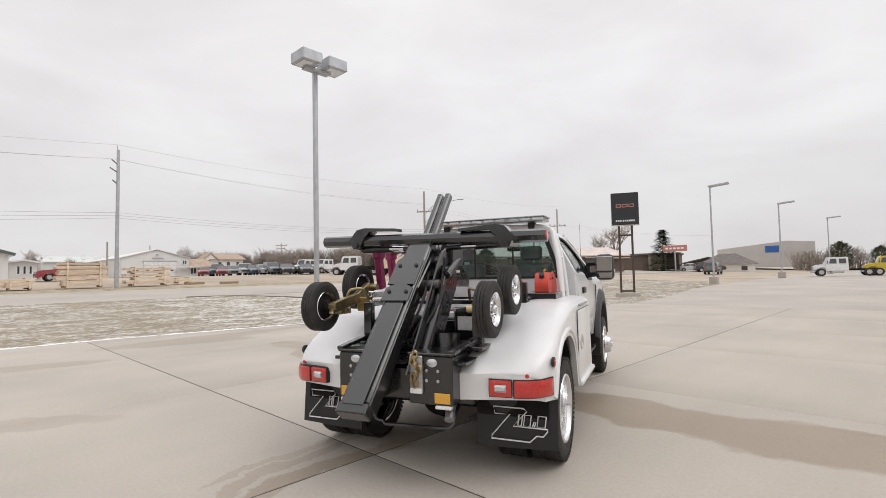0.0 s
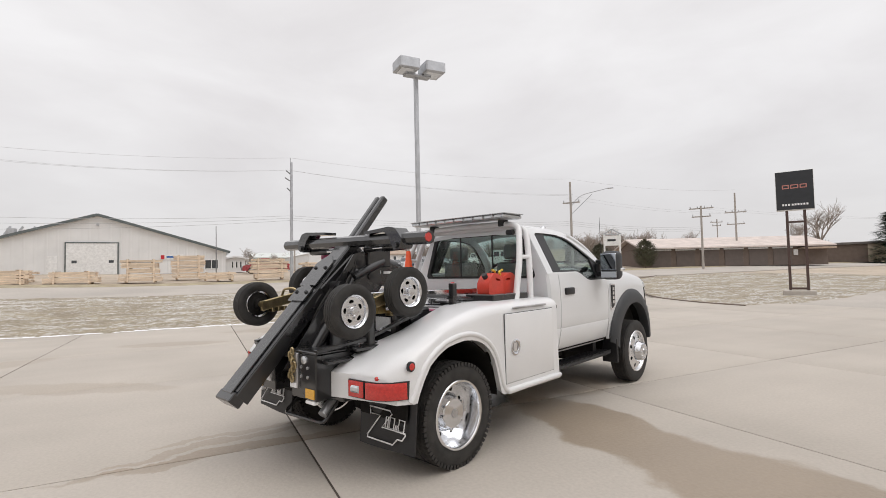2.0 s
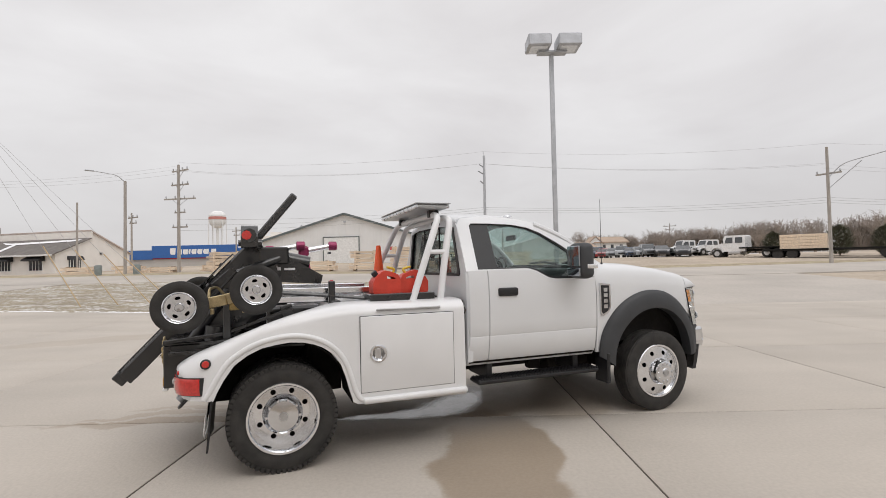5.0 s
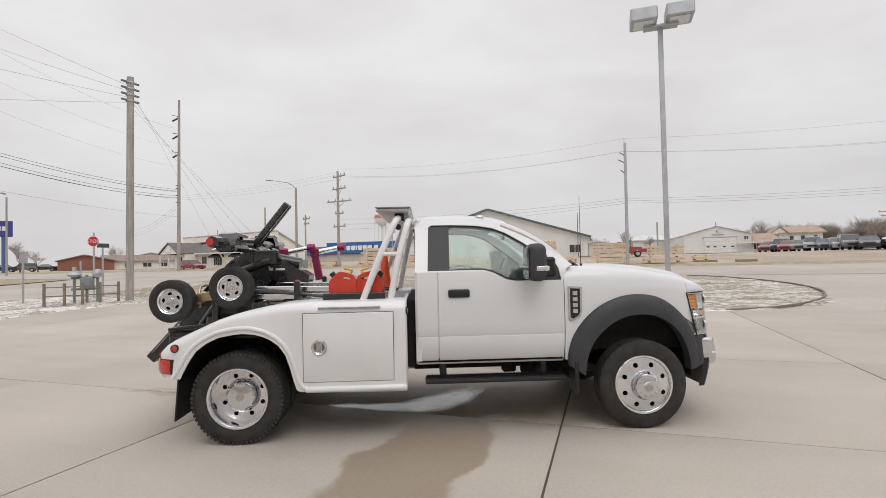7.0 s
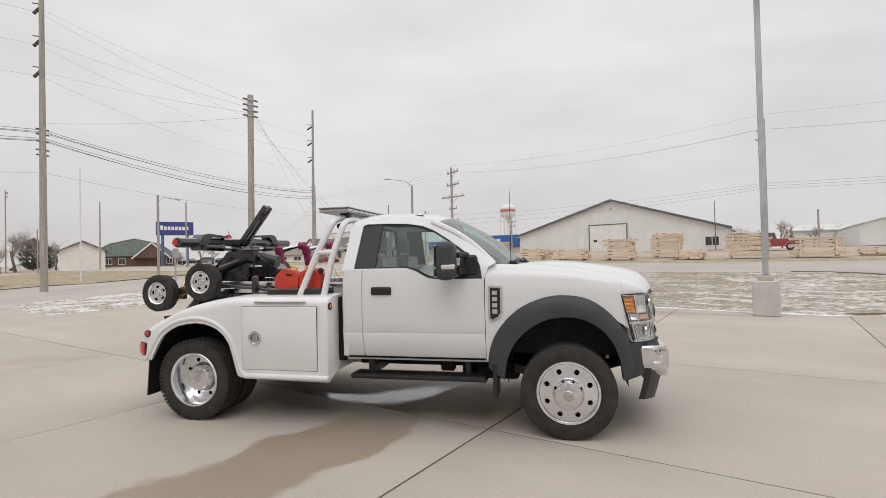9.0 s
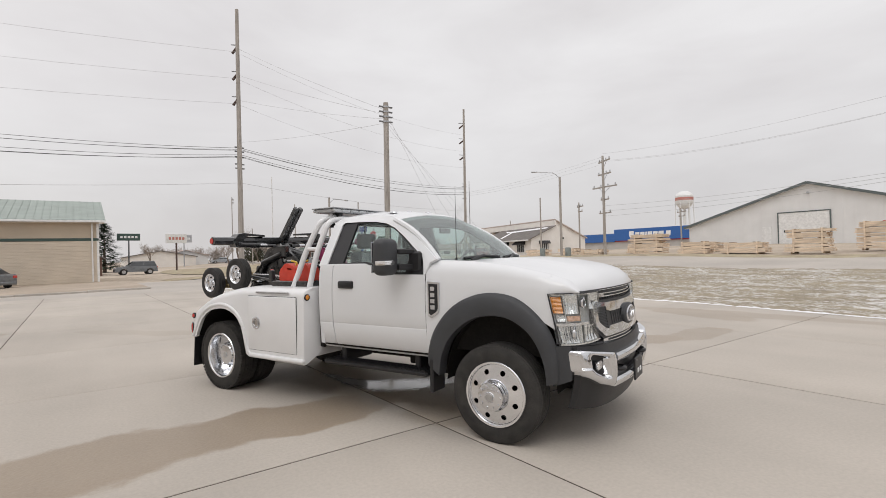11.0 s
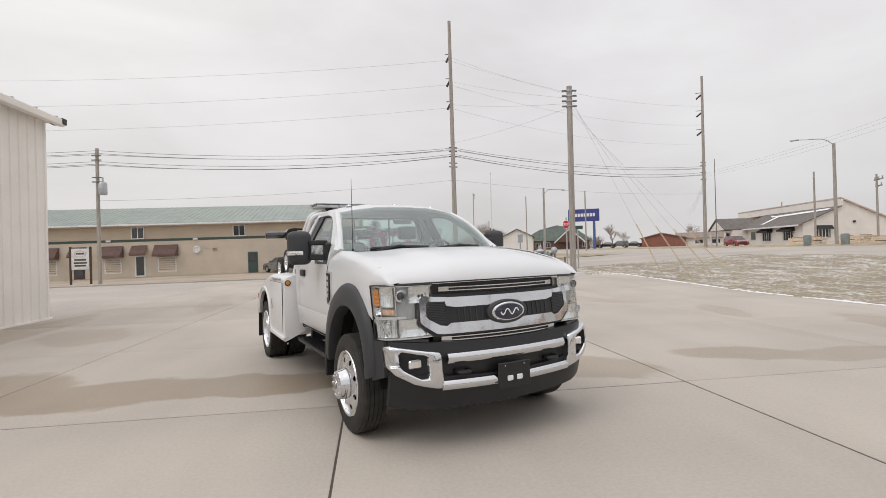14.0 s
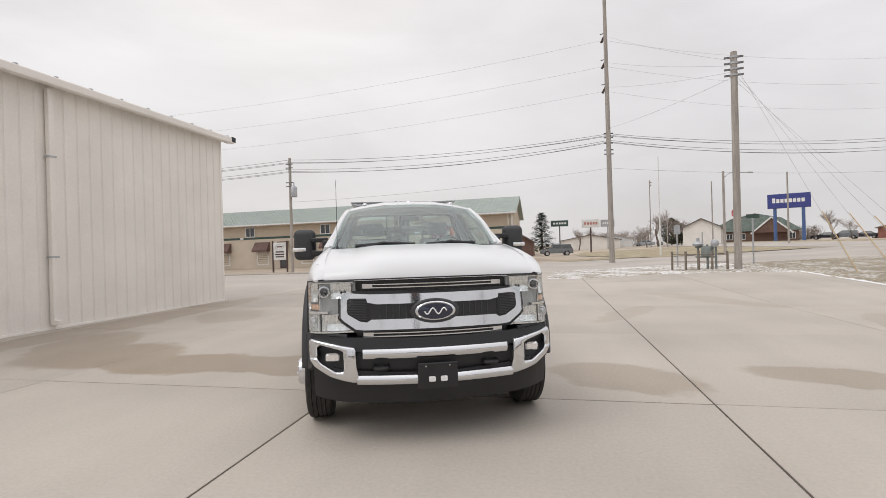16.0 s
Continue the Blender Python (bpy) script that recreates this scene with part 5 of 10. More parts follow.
def big_wheel(front):
    """A 19.5 inch wheel whose outside faces -y; axle at the origin."""
    w = thing("wheel", Matrix(), "", "")
    part("tyre", tyre_mesh(0.405, 0.225, 0.262, not front), M_rubber, w, "black truck tyre", smooth=30)
    rim = part("rim", lathe(bmesh.new(), [(0.252, -0.110), (0.266, -0.112), (0.272, -0.104), (0.266, -0.094), (0.250, -0.09), (0.243, -0.06), (0.238, 0.02), (0.240, 0.09), (0.264, 0.1), (0.268, 0.094), (0.246, 0.082), (0.244, -0.05), (0.246, -0.1)], 64, "Y", closed=True), M_alu, w, "polished aluminium wheel")
    if front:
        bm = disc_with_holes(bmesh.new(), 0.085, 0.243, 0.0225, 0.192, 8, -0.128, 0.012, 0.040)
        part("disc", bm, M_alu, w, smooth=40)
        hub = lathe(bmesh.new(), [(0.132, -0.118), (0.130, -0.140), (0.122, -0.150), (0.118, -0.178), (0.112, -0.192), (0.098, -0.199), (0.045, -0.201), (0.040, -0.207), (0.0, -0.208)], 40, "Y")
        rn, yn = 0.090, -0.184
    else:
        bm = disc_with_holes(bmesh.new(), 0.080, 0.243, 0.021, 0.183, 8, 0.045, 0.012, 0.012)
        part("disc", bm, M_alu, w, smooth=40)
        hub = lathe(bmesh.new(), [(0.154, 0.052), (0.150, 0.020), (0.138, 0.004), (0.128, -0.026), (0.112, -0.044), (0.045, -0.050), (0.0, -0.052)], 40, "Y")
        rn, yn = 0.122, -0.026
    hb = part("hub_cover", hub, M_chrome, w, "chrome hub cover")
    for k in range(10):
        a = k * math.tau / 10
        part("lug_nut", cyl(bmesh.new(), (rn * math.cos(a), yn + 0.01, rn * math.sin(a)), (rn * math.cos(a), yn - 0.022, rn * math.sin(a)), 0.014, 0.010, 8), M_chrome, w)
    y_c = -0.208 if front else -0.052
    part("hub_badge", lathe(bmesh.new(), [(0.034, y_c - 0.002), (0.032, y_c - 0.005), (0.0, y_c - 0.005)], 24, "Y"), M_steel, w)
    bm = lathe(bmesh.new(), [(0.236, 0.085), (0.15, 0.085), (0.0, 0.085)], 32, "Y")
    part("brake", bm, M_under, w)
    return w


def adopt(ob, parent):
    ob.parent = parent
    return ob


wf = adopt(big_wheel(True), truck)
wf.matrix_basis = Matrix.Translation((3.67, -0.935, 0.405))
copy_thing(wf, pose(3.67, 0.935, 0.405, 0, 0, 180))
wr = adopt(big_wheel(False), truck)
wr.matrix_basis = Matrix.Translation((0.0, -0.985, 0.405))
copy_thing(wr, pose(0, 0.985, 0.405, 0, 0, 180))
copy_thing(wr, pose(0, -0.71, 0.405, 0, 14, 180))
copy_thing(wr, pose(0, 0.71, 0.405, 0, 25, 0))
for w in truck.children:
    w["label"] = "polished wheel with black tyre"

# chassis
bm = bmesh.new()
for s in (-1, 1):
    box(bm, (-0.62, s * 0.43 - 0.045, 0.56), (4.25, s * 0.43 + 0.045, 0.78), 0.008)
    box(bm, (1.55, s * 0.43 - 0.04, 0.485), (3.2, s * 0.43 + 0.04, 0.57), 0.008)
for x in (-0.55, 0.5, 1.4, 2.5, 3.2, 4.1):
    box(bm, (x, -0.4, 0.6), (x + 0.09, 0.4, 0.74))
part("chassis_frame", bm, M_under, truck, "dark steel ladder frame")
bm = bmesh.new()
cyl(bm, (0, -0.85, 0.405), (0, 0.85, 0.405), 0.06, 0.06, 14)
lathe(bm, [(0, -0.18), (0.13, -0.14), (0.19, 0), (0.13, 0.14), (0, 0.18)], 20, "X", (0, 0.0, 0.42))
part("rear_axle", bm, M_under, truck)
bm = bmesh.new()
cyl(bm, (3.68, -0.82, 0.40), (3.68, 0.82, 0.40), 0.05, 0.05, 14)
lathe(bm, [(0, -0.16), (0.11, -0.12), (0.16, 0), (0.11, 0.12), (0, 0.16)], 20, "X", (3.68, 0.25, 0.40))
part("front_axle", bm, M_under, truck)
for s in (-1, 1):
    for x in (0.0, 3.68):
        bm = bmesh.new()
        for k in range(3):
            tube(bm, [(x - 0.55 + 0.08 * k, s * 0.5, 0.58), (x - 0.2, s * 0.5, 0.47 - 0.015 * k), (x + 0.2, s * 0.5, 0.47 - 0.015 * k), (x + 0.55 - 0.08 * k, s * 0.5, 0.58)], 0.022, 6)
        part("leaf_spring", bm, M_under, truck)
        part("shock_absorber", cyl(bmesh.new(), (x + 0.14, s * 0.6, 0.42), (x + 0.25, s * 0.52, 0.95), 0.035, 0.035, 10), M_under, truck)
for s in (1, -1):
    bm = tube(bmesh.new(), [(3.62 + 0.075 * math.cos(k * math.tau / 10), s * 0.62 + 0.075 * math.sin(k * math.tau / 10), 0.50 + 0.0078 * k) for k in range(62)], 0.012, 6)
    part("coil_spring", bm, M_chassis, truck, "dark steel coil spring", smooth=60)
    part("radius_arm", bar(bmesh.new(), (3.70, s * 0.60, 0.40), (2.95, s * 0.50, 0.55), 0.06, 0.09, 0.01), M_chassis, truck)
    part("spring_tower", B((3.50, min(s * 0.48, s * 0.72), 0.99), (3.76, max(s * 0.48, s * 0.72), 1.08), 0.02), M_chassis, truck)
    part("damper", cyl(bmesh.new(), (3.86, s * 0.64, 0.46), (3.82, s * 0.60, 1.02), 0.032, 0.032, 12), M_chassis, truck, "grey shock absorber")
    part("brake_hose", tube(bmesh.new(), arc_pts([(3.80, s * 0.72, 0.46), (3.90, s * 0.78, 0.70), (3.95, s * 0.62, 0.95)], 0.15), 0.009, 6), M_rubber, truck)
    part("liner_bolt", cyl(bmesh.new(), (4.02, s * 0.70, 0.66), (4.02, s * 0.73, 0.66), 0.020, 0.016, 10), M_zinc, truck)
for s in (-1, 1):
    part("tank_shield", B((2.66, min(s * 0.30, s * 0.56), 0.385), (3.22, max(s * 0.30, s * 0.56), 0.60), 0.03, None, 2), M_under, truck, "black shield under the cab floor", smooth=50)
    part("cab_mount", B((2.44, s * 0.50 - 0.05, 0.445), (2.58, s * 0.50 + 0.05, 0.60), 0.015), M_under, truck)
bm = bmesh.new()
box(bm, (0.75, -0.36, 0.5), (1.3, 0.36, 0.72), 0.04)
part("fuel_tank", bm, M_under, truck)
bm = tube(bmesh.new(), arc_pts([(2.9, -0.3, 0.5), (1.2, -0.34, 0.5), (0.4, -0.34, 0.62), (-0.45, -0.36, 0.60), (-0.72, -0.38, 0.53), (-0.80, -0.40, 0.46)], 0.18), 0.036, 12)
part("exhaust_pipe", bm, M_galv, truck, "dull steel exhaust pipe")
for s in (-1, 1):
    for x0, x1, zt in ((-0.52, 0.52, 0.97), (3.16, 4.16, 1.06)):
        bm = bmesh.new()
        c = (x0 + x1) / 2
        r = (x1 - x0) / 2
        yi, yo = s * 0.52, s * (1.06 if x0 < 1 else 0.94)
        thick_grid(bm, lambda i, j: Vector((c + r * 1.02 * math.cos(math.pi * i / 14), yi + (yo - yi) * j, 0.45 + (zt - 0.44) * math.sin(math.pi * i / 14))), 14, 1, (0, 0, 0.012))
        box(bm, (x0, yi - 0.01, 0.62 if x0 > 1 else 0.45), (x1, yi + 0.01, zt))
        part("wheel_liner", bm, M_under, truck, "black wheel-well liner", smooth=50)


# ---- cab ----
def cab_y(z):
    """Half width of the cab at a height."""
    return interp([(0.62, 0.90), (0.68, 0.945), (0.88, 0.985), (1.15, 0.995), (1.38, 0.985), (1.48, 0.965), (1.93, 0.725), (2.0, 0.66)], z)


BELT = [(1.58, 1.48), (2.21, 1.48), (2.30, 1.45), (2.42, 1.385), (2.50, 1.37), (2.94, 1.37), (2.99, 1.50), (3.06, 1.51)]


def cab_row(u):
    top = interp(BELT, u)
    zs = [0.62, 0.645, 0.68, 0.78, 0.872, 0.886, 0.90, 1.0, 1.15, 1.28, 1.36]
    zs = [z for z in zs if z < top - 0.015] + [top]
    while len(zs) < 12:
        zs.insert(-1, (zs[-1] + zs[-2]) / 2)
    return zs[:12]


us = [1.58, 1.60, 1.785, 1.787, 1.795, 1.797, 2.0, 2.21, 2.30, 2.42, 2.50, 2.7, 2.94, 2.962]
for s in (1, -1):
    bm = bmesh.new()
    rows = [cab_row(u) for u in us]

    def cab_pt(i, j):
        u, z = us[i], rows[i][j]
        y = cab_y(z)
        if abs(z - 0.886) < 0.001:
            y -= 0.006
        if i in (3, 4):
            y -= 0.014
        if u < 1.6:
            y -= 0.03
        return Vector((u, s * y, z))
    grid(bm, cab_pt, len(us) - 1, 11)
    part("cab_side", bm, M_white, truck, smooth=40)
bm = bmesh.new()
box(bm, (1.60, -0.93, 0.64), (2.96, 0.93, 1.30), 0.01)
box(bm, (2.98, -0.84, 0.7), (4.2, -0.52, 1.15), 0.01)
box(bm, (2.98, 0.52, 0.7), (4.2, 0.84, 1.15), 0.01)
box(bm, (3.0, -0.52, 0.72), (4.1, 0.52, 1.2), 0.01)
part("cab_floor", bm, M_under, truck)

OUT = [(1.58, 1.475), (1.585, 1.60), (1.592, 1.89), (1.607, 1.945), (1.65, 1.985), (1.80, 2.0), (2.0, 2.0), (2.2, 1.989), (2.36, 1.966), (2.48, 1.922), (2.60, 1.852), (2.80, 1.716), (3.06, 1.525), (3.0, 1.49), (2.955, 1.365), (2.50, 1.365), (2.42, 1.38), (2.30, 1.445), (2.21, 1.475)]
WIN = [(1.70, 1.49), (1.715, 1.91), (1.745, 1.932), (1.95, 1.932), (2.18, 1.922), (2.34, 1.893), (2.46, 1.845), (2.62, 1.745), (2.90, 1.545), (2.925, 1.50), (2.945, 1.385), (2.51, 1.385), (2.43, 1.40), (2.31, 1.465), (2.22, 1.492)]
for s in (1, -1):
    bm = bmesh.new()
    plate(bm, OUT, [WIN[::-1]], lambda u, z: Vector((u, s * cab_y(z), z)), (0, -s * 0.05, -0.01))
    side = part("door_frame", bm, M_white, truck, smooth=40)
    inset = [(1.905, 1.50), (1.915, 1.905), (1.95, 1.915), (2.18, 1.905), (2.33, 1.877), (2.45, 1.83), (2.60, 1.735), (2.73, 1.64), (2.725, 1.405), (2.52, 1.405), (2.44, 1.42), (2.325, 1.48), (2.22, 1.508)]
    bm = bmesh.new()
    plate(bm, WIN, [inset[::-1]], lambda u, z: Vector((u, s * (cab_y(z) - 0.016), z)), (0, -s * 0.03, 0))
    part("window_surround", bm, M_blkplastic, side, "black window surround")
    bm = bmesh.new()
    plate(bm, inset, [], lambda u, z: Vector((u, s * (cab_y(z) - 0.028), z)), (0, -s * 0.006, 0))
    pane = part("side_window", bm, M_glass, side, "tinted side window")
    pane.visible_shadow = False
    hd = part("door_handle", B((1.885, -0.022 if s > 0 else -0.028, 1.242), (2.085, 0.028 if s > 0 else 0.022, 1.318), 0.016, Matrix.Translation((0, s * 0.985, 0)), 2), M_blkplastic, side, "black door handle")
    # model badge on the fender
    bm = bmesh.new()
    plate(bm, [(3.0, 1.02), (3.035, 1.0), (3.10, 1.04), (3.125, 1.08), (3.125, 1.315), (3.0, 1.325)], [], lambda u, z: Vector((u, s * 1.008, z)), (0, -s * 0.03, 0))
    bd = part("badge_surround", bm, M_chrome, truck, "chrome fender badge")
    bm = bmesh.new()
    plate(bm, [(3.015, 1.04), (3.035, 1.022), (3.085, 1.05), (3.105, 1.085), (3.105, 1.30), (3.015, 1.305)], [], lambda u, z: Vector((u, s * 1.013, z)), (0, -s * 0.01, 0))
    bk = part("badge_plate", bm, M_blkplastic, bd)
    for z in (1.075, 1.13, 1.185, 1.24):
        bm = B((3.035, -0.003, z), (3.08, 0.003, z + 0.038), 0.0, Matrix.Translation((0, s * 1.014, 0)))
        part("badge_bar", bm, M_chrome, bk)

# roof
RW = [(1.582, 1.925), (1.592, 1.952), (1.62, 1.978), (1.68, 1.994), (1.80, 2.002), (2.0, 2.002), (2.2, 1.991), (2.36, 1.968), (2.47, 1.927)]


def roof_pt(i, j):
    u, z = RW[i]
    t = j / 14 * 2 - 1
    w = cab_y(z) - 0.012
    crown = (0.066 if i > 2 else 0.03 + 0.014 * i) * (1 - abs(t) ** 2.6)
    ridge = 0.006 * (abs(abs(t) - 0.45) < 0.1)
    fwd = (0.075 if i == 8 else 0.05 if i == 7 else 0.0) * (1 - t * t)
    back = (-0.035 if i < 3 else 0) * (1 - t * t)
    return Vector((u + fwd + back, t * w, z + crown + ridge))


bm = thick_grid(bmesh.new(), roof_pt, 8, 14, (0, 0, -0.03))
rf = part("roof", bm, M_white, truck, smooth=50)
for y in (-0.52, -0.27, 0.0, 0.27, 0.52):
    bm = bmesh.new()
    lathe(bm, [(0.0, 0.028), (0.022, 0.024), (0.034, 0.008), (0.038, -0.01), (0, -0.012)], 14, "Z", (0, 0, 0))
    bmesh.ops.scale(bm, vec=(1.3, 0.85, 0.7), verts=bm.verts)
    bmesh.ops.translate(bm, vec=(2.30 - 0.10 * abs(y) + (0.04 if y == 0 else 0), y, 2.041 - 0.06 * y * y), verts=bm.verts)
    part("clearance_lamp", bm, M_clear, rf, "small roof clearance lamp")

# rear cab wall with window
bm = bmesh.new()
rw = [(-0.79, 1.432), (0.79, 1.432), (0.81, 1.46), (0.80, 1.50), (0.665, 1.90), (0.62, 1.94), (-0.62, 1.94), (-0.665, 1.90), (-0.80, 1.50), (-0.81, 1.46)]
plate(bm, [(-0.955, 0.66), (0.955, 0.66), (0.97, 0.9), (0.955, 1.45), (0.735, 1.91), (0.64, 1.965), (-0.64, 1.965), (-0.735, 1.91), (-0.955, 1.45), (-0.97, 0.9)], [rw[::-1]], lambda y, z: Vector((1.585, y, z)), (0.05, 0, 0))
back = part("cab_back", bm, M_white, truck, smooth=30)
bm = bmesh.new()
plate(bm, rw, [[(y * 0.93, 1.458 + (z - 1.432) * 0.91) for y, z in rw][::-1]], lambda y, z: Vector((1.578, y, z)), (0.03, 0, 0))
part("window_seal", bm, M_blkplastic, back)
for y in (-0.24, 0.24):
    part("window_divider", B((1.588, y - 0.010, 1.455), (1.600, y + 0.010, 1.925), 0.003), M_blkplastic, back, "black bar of the sliding rear window")
bm = bmesh.new()
plate(bm, rw, [], lambda y, z: Vector((1.60, y, z)), (0.006, 0, 0))
pane = part("rear_window", bm, M_glass, back, "tinted rear window")
pane.visible_shadow = False


# windscreen
def ws_pt(i, j):
    a, t = i / 8, j / 12 * 2 - 1
    b = Vector((3.07 + 0.20 * (1 - t * t), t * 0.86, 1.515 - 0.02 * (1 - t * t)))
    c = Vector((2.46 + 0.075 * (1 - t * t), t * 0.70, 1.932 + 0.066 * (1 - abs(t) ** 2.6)))
    p = b.lerp(c, a)
    p.z += 0.042 * math.sin(math.pi * a)
    p.x += 0.02 * math.sin(math.pi * a)
    return p


bm = thick_grid(bmesh.new(), ws_pt, 8, 12, (-0.005, 0, -0.005))
ws = part("windscreen", bm, M_wind, truck, "clear curved windscreen", smooth=60)
ws.visible_shadow = False
for s in (1, -1):
    bm = bmesh.new()
    pa = [ws_pt(i, 12 if s > 0 else 0) for i in range(9)]
    tube(bm, [p + Vector((-0.03, s * 0.015, -0.005)) for p in pa], 0.032, 8)
    part("a_pillar", bm, M_white, truck)
for y0, y1 in ((-0.62, -0.02), (0.10, 0.62)):
    wbm = bmesh.new()
    p0 = Vector((3.24 if abs(y0) < 0.3 else 3.17, y0, 1.522))
    p1 = Vector((3.17 if abs(y1) > 0.3 else 3.24, y1, 1.528))
    tube(wbm, [p0, p0.lerp(p1, 0.5) + Vector((0.01, 0, 0.016)), p1], 0.016, 6)
    tube(wbm, [p0 + Vector((0.05, 0.05, -0.02)), p0.lerp(p1, 0.5) + Vector((0.02, 0, 0.024))], 0.017, 6)
    part("wiper", wbm, M_blkplastic, truck, "black wiper blade")
bm = thick_grid(bmesh.new(), lambda i, j: Vector((3.03 + 0.20 * (1 - (j / 8 - 1) ** 2) + 0.07 * i, (j / 8 - 1) * 0.87, 1.508 - 0.012 * i)), 2, 16, (0, 0, -0.04))
part("cowl", bm, M_blkplastic, truck, "black cowl panel", smooth=50)


# hood
def hood_pt(i, j):
    a, t = i / 16, j / 20 * 2 - 1
    at = abs(t)
    edge = [(0.0, 3.07, 1.512), (0.25, 3.38, 1.505), (0.55, 3.78, 1.458), (0.78, 4.09, 1.398), (0.92, 4.28, 1.335), (1.0, 4.352, 1.258)]
    mid = [(0.0, 3.27, 1.510), (0.25, 3.58, 1.515), (0.55, 3.95, 1.476), (0.78, 4.27, 1.430), (0.92, 4.43, 1.378), (1.0, 4.498, 1.262)]
    k = 1 - at ** 2.2
    ue, ze = smoothed([(p, q) for p, q, r in edge], a, 0.05), smoothed([(p, r) for p, q, r in edge], a, 0.05)
    um, zm = smoothed([(p, q) for p, q, r in mid], a, 0.05), smoothed([(p, r) for p, q, r in mid], a, 0.05)
    dome = 0.028 * (1 / (1 + math.exp((at - 0.60) * 40))) * min(1, 1.6 * a + 0.35) * (1 - a ** 5)
    w = 0.874 - 0.012 * a - 0.02 * max(0.0, a - 0.85) / 0.15
    return Vector((ue + (um - ue) * k, t * w, ze + (zm - ze) * k + dome - 0.012))


bm = thick_grid(bmesh.new(), hood_pt, 16, 20, (0, 0, -0.025))
part("hood", bm, M_white, truck, "white hood with raised centre", smooth=50)
# black tube drawn in place of the shade under the hood's front edge
part("hood_gap_shade", tube(bmesh.new(), [hood_pt(16, j) + Vector((-0.006, 0, -0.016)) for j in range(21)], 0.009, 6), M_blkplastic, truck, "black tube standing in for the shaded gap under the hood edge")
for j in (0, 20):
    bm = tube(bmesh.new(), [hood_pt(i, j) + Vector((0, 0.003 if j else -0.003, -0.006)) for i in range(1, 17)], 0.0045, 6)
    part("hood_seal", bm, M_blkplastic, truck)

# front fenders
FT = [(2.975, 1.50), (3.07, 1.512), (3.38, 1.502), (3.78, 1.455), (4.09, 1.392), (4.275, 1.329), (4.345, 1.248)]


def rounded(pts):
    """Inserts a point of a smooth curve between each pair."""
    out = []
    for i in range(len(pts) - 1):
        a, b, c, d = pts[max(0, i - 1)], pts[i], pts[i + 1], pts[min(len(pts) - 1, i + 2)]
        out += [b, tuple((9 * (b[q] + c[q]) - a[q] - d[q]) / 16 for q in (0, 1))]
    return out + [pts[-1]]


def arch(u, cu, cz, r, low):
    d = r * r - (u - cu) ** 2
    return max(low, cz + math.sqrt(d)) if d > 0 else low


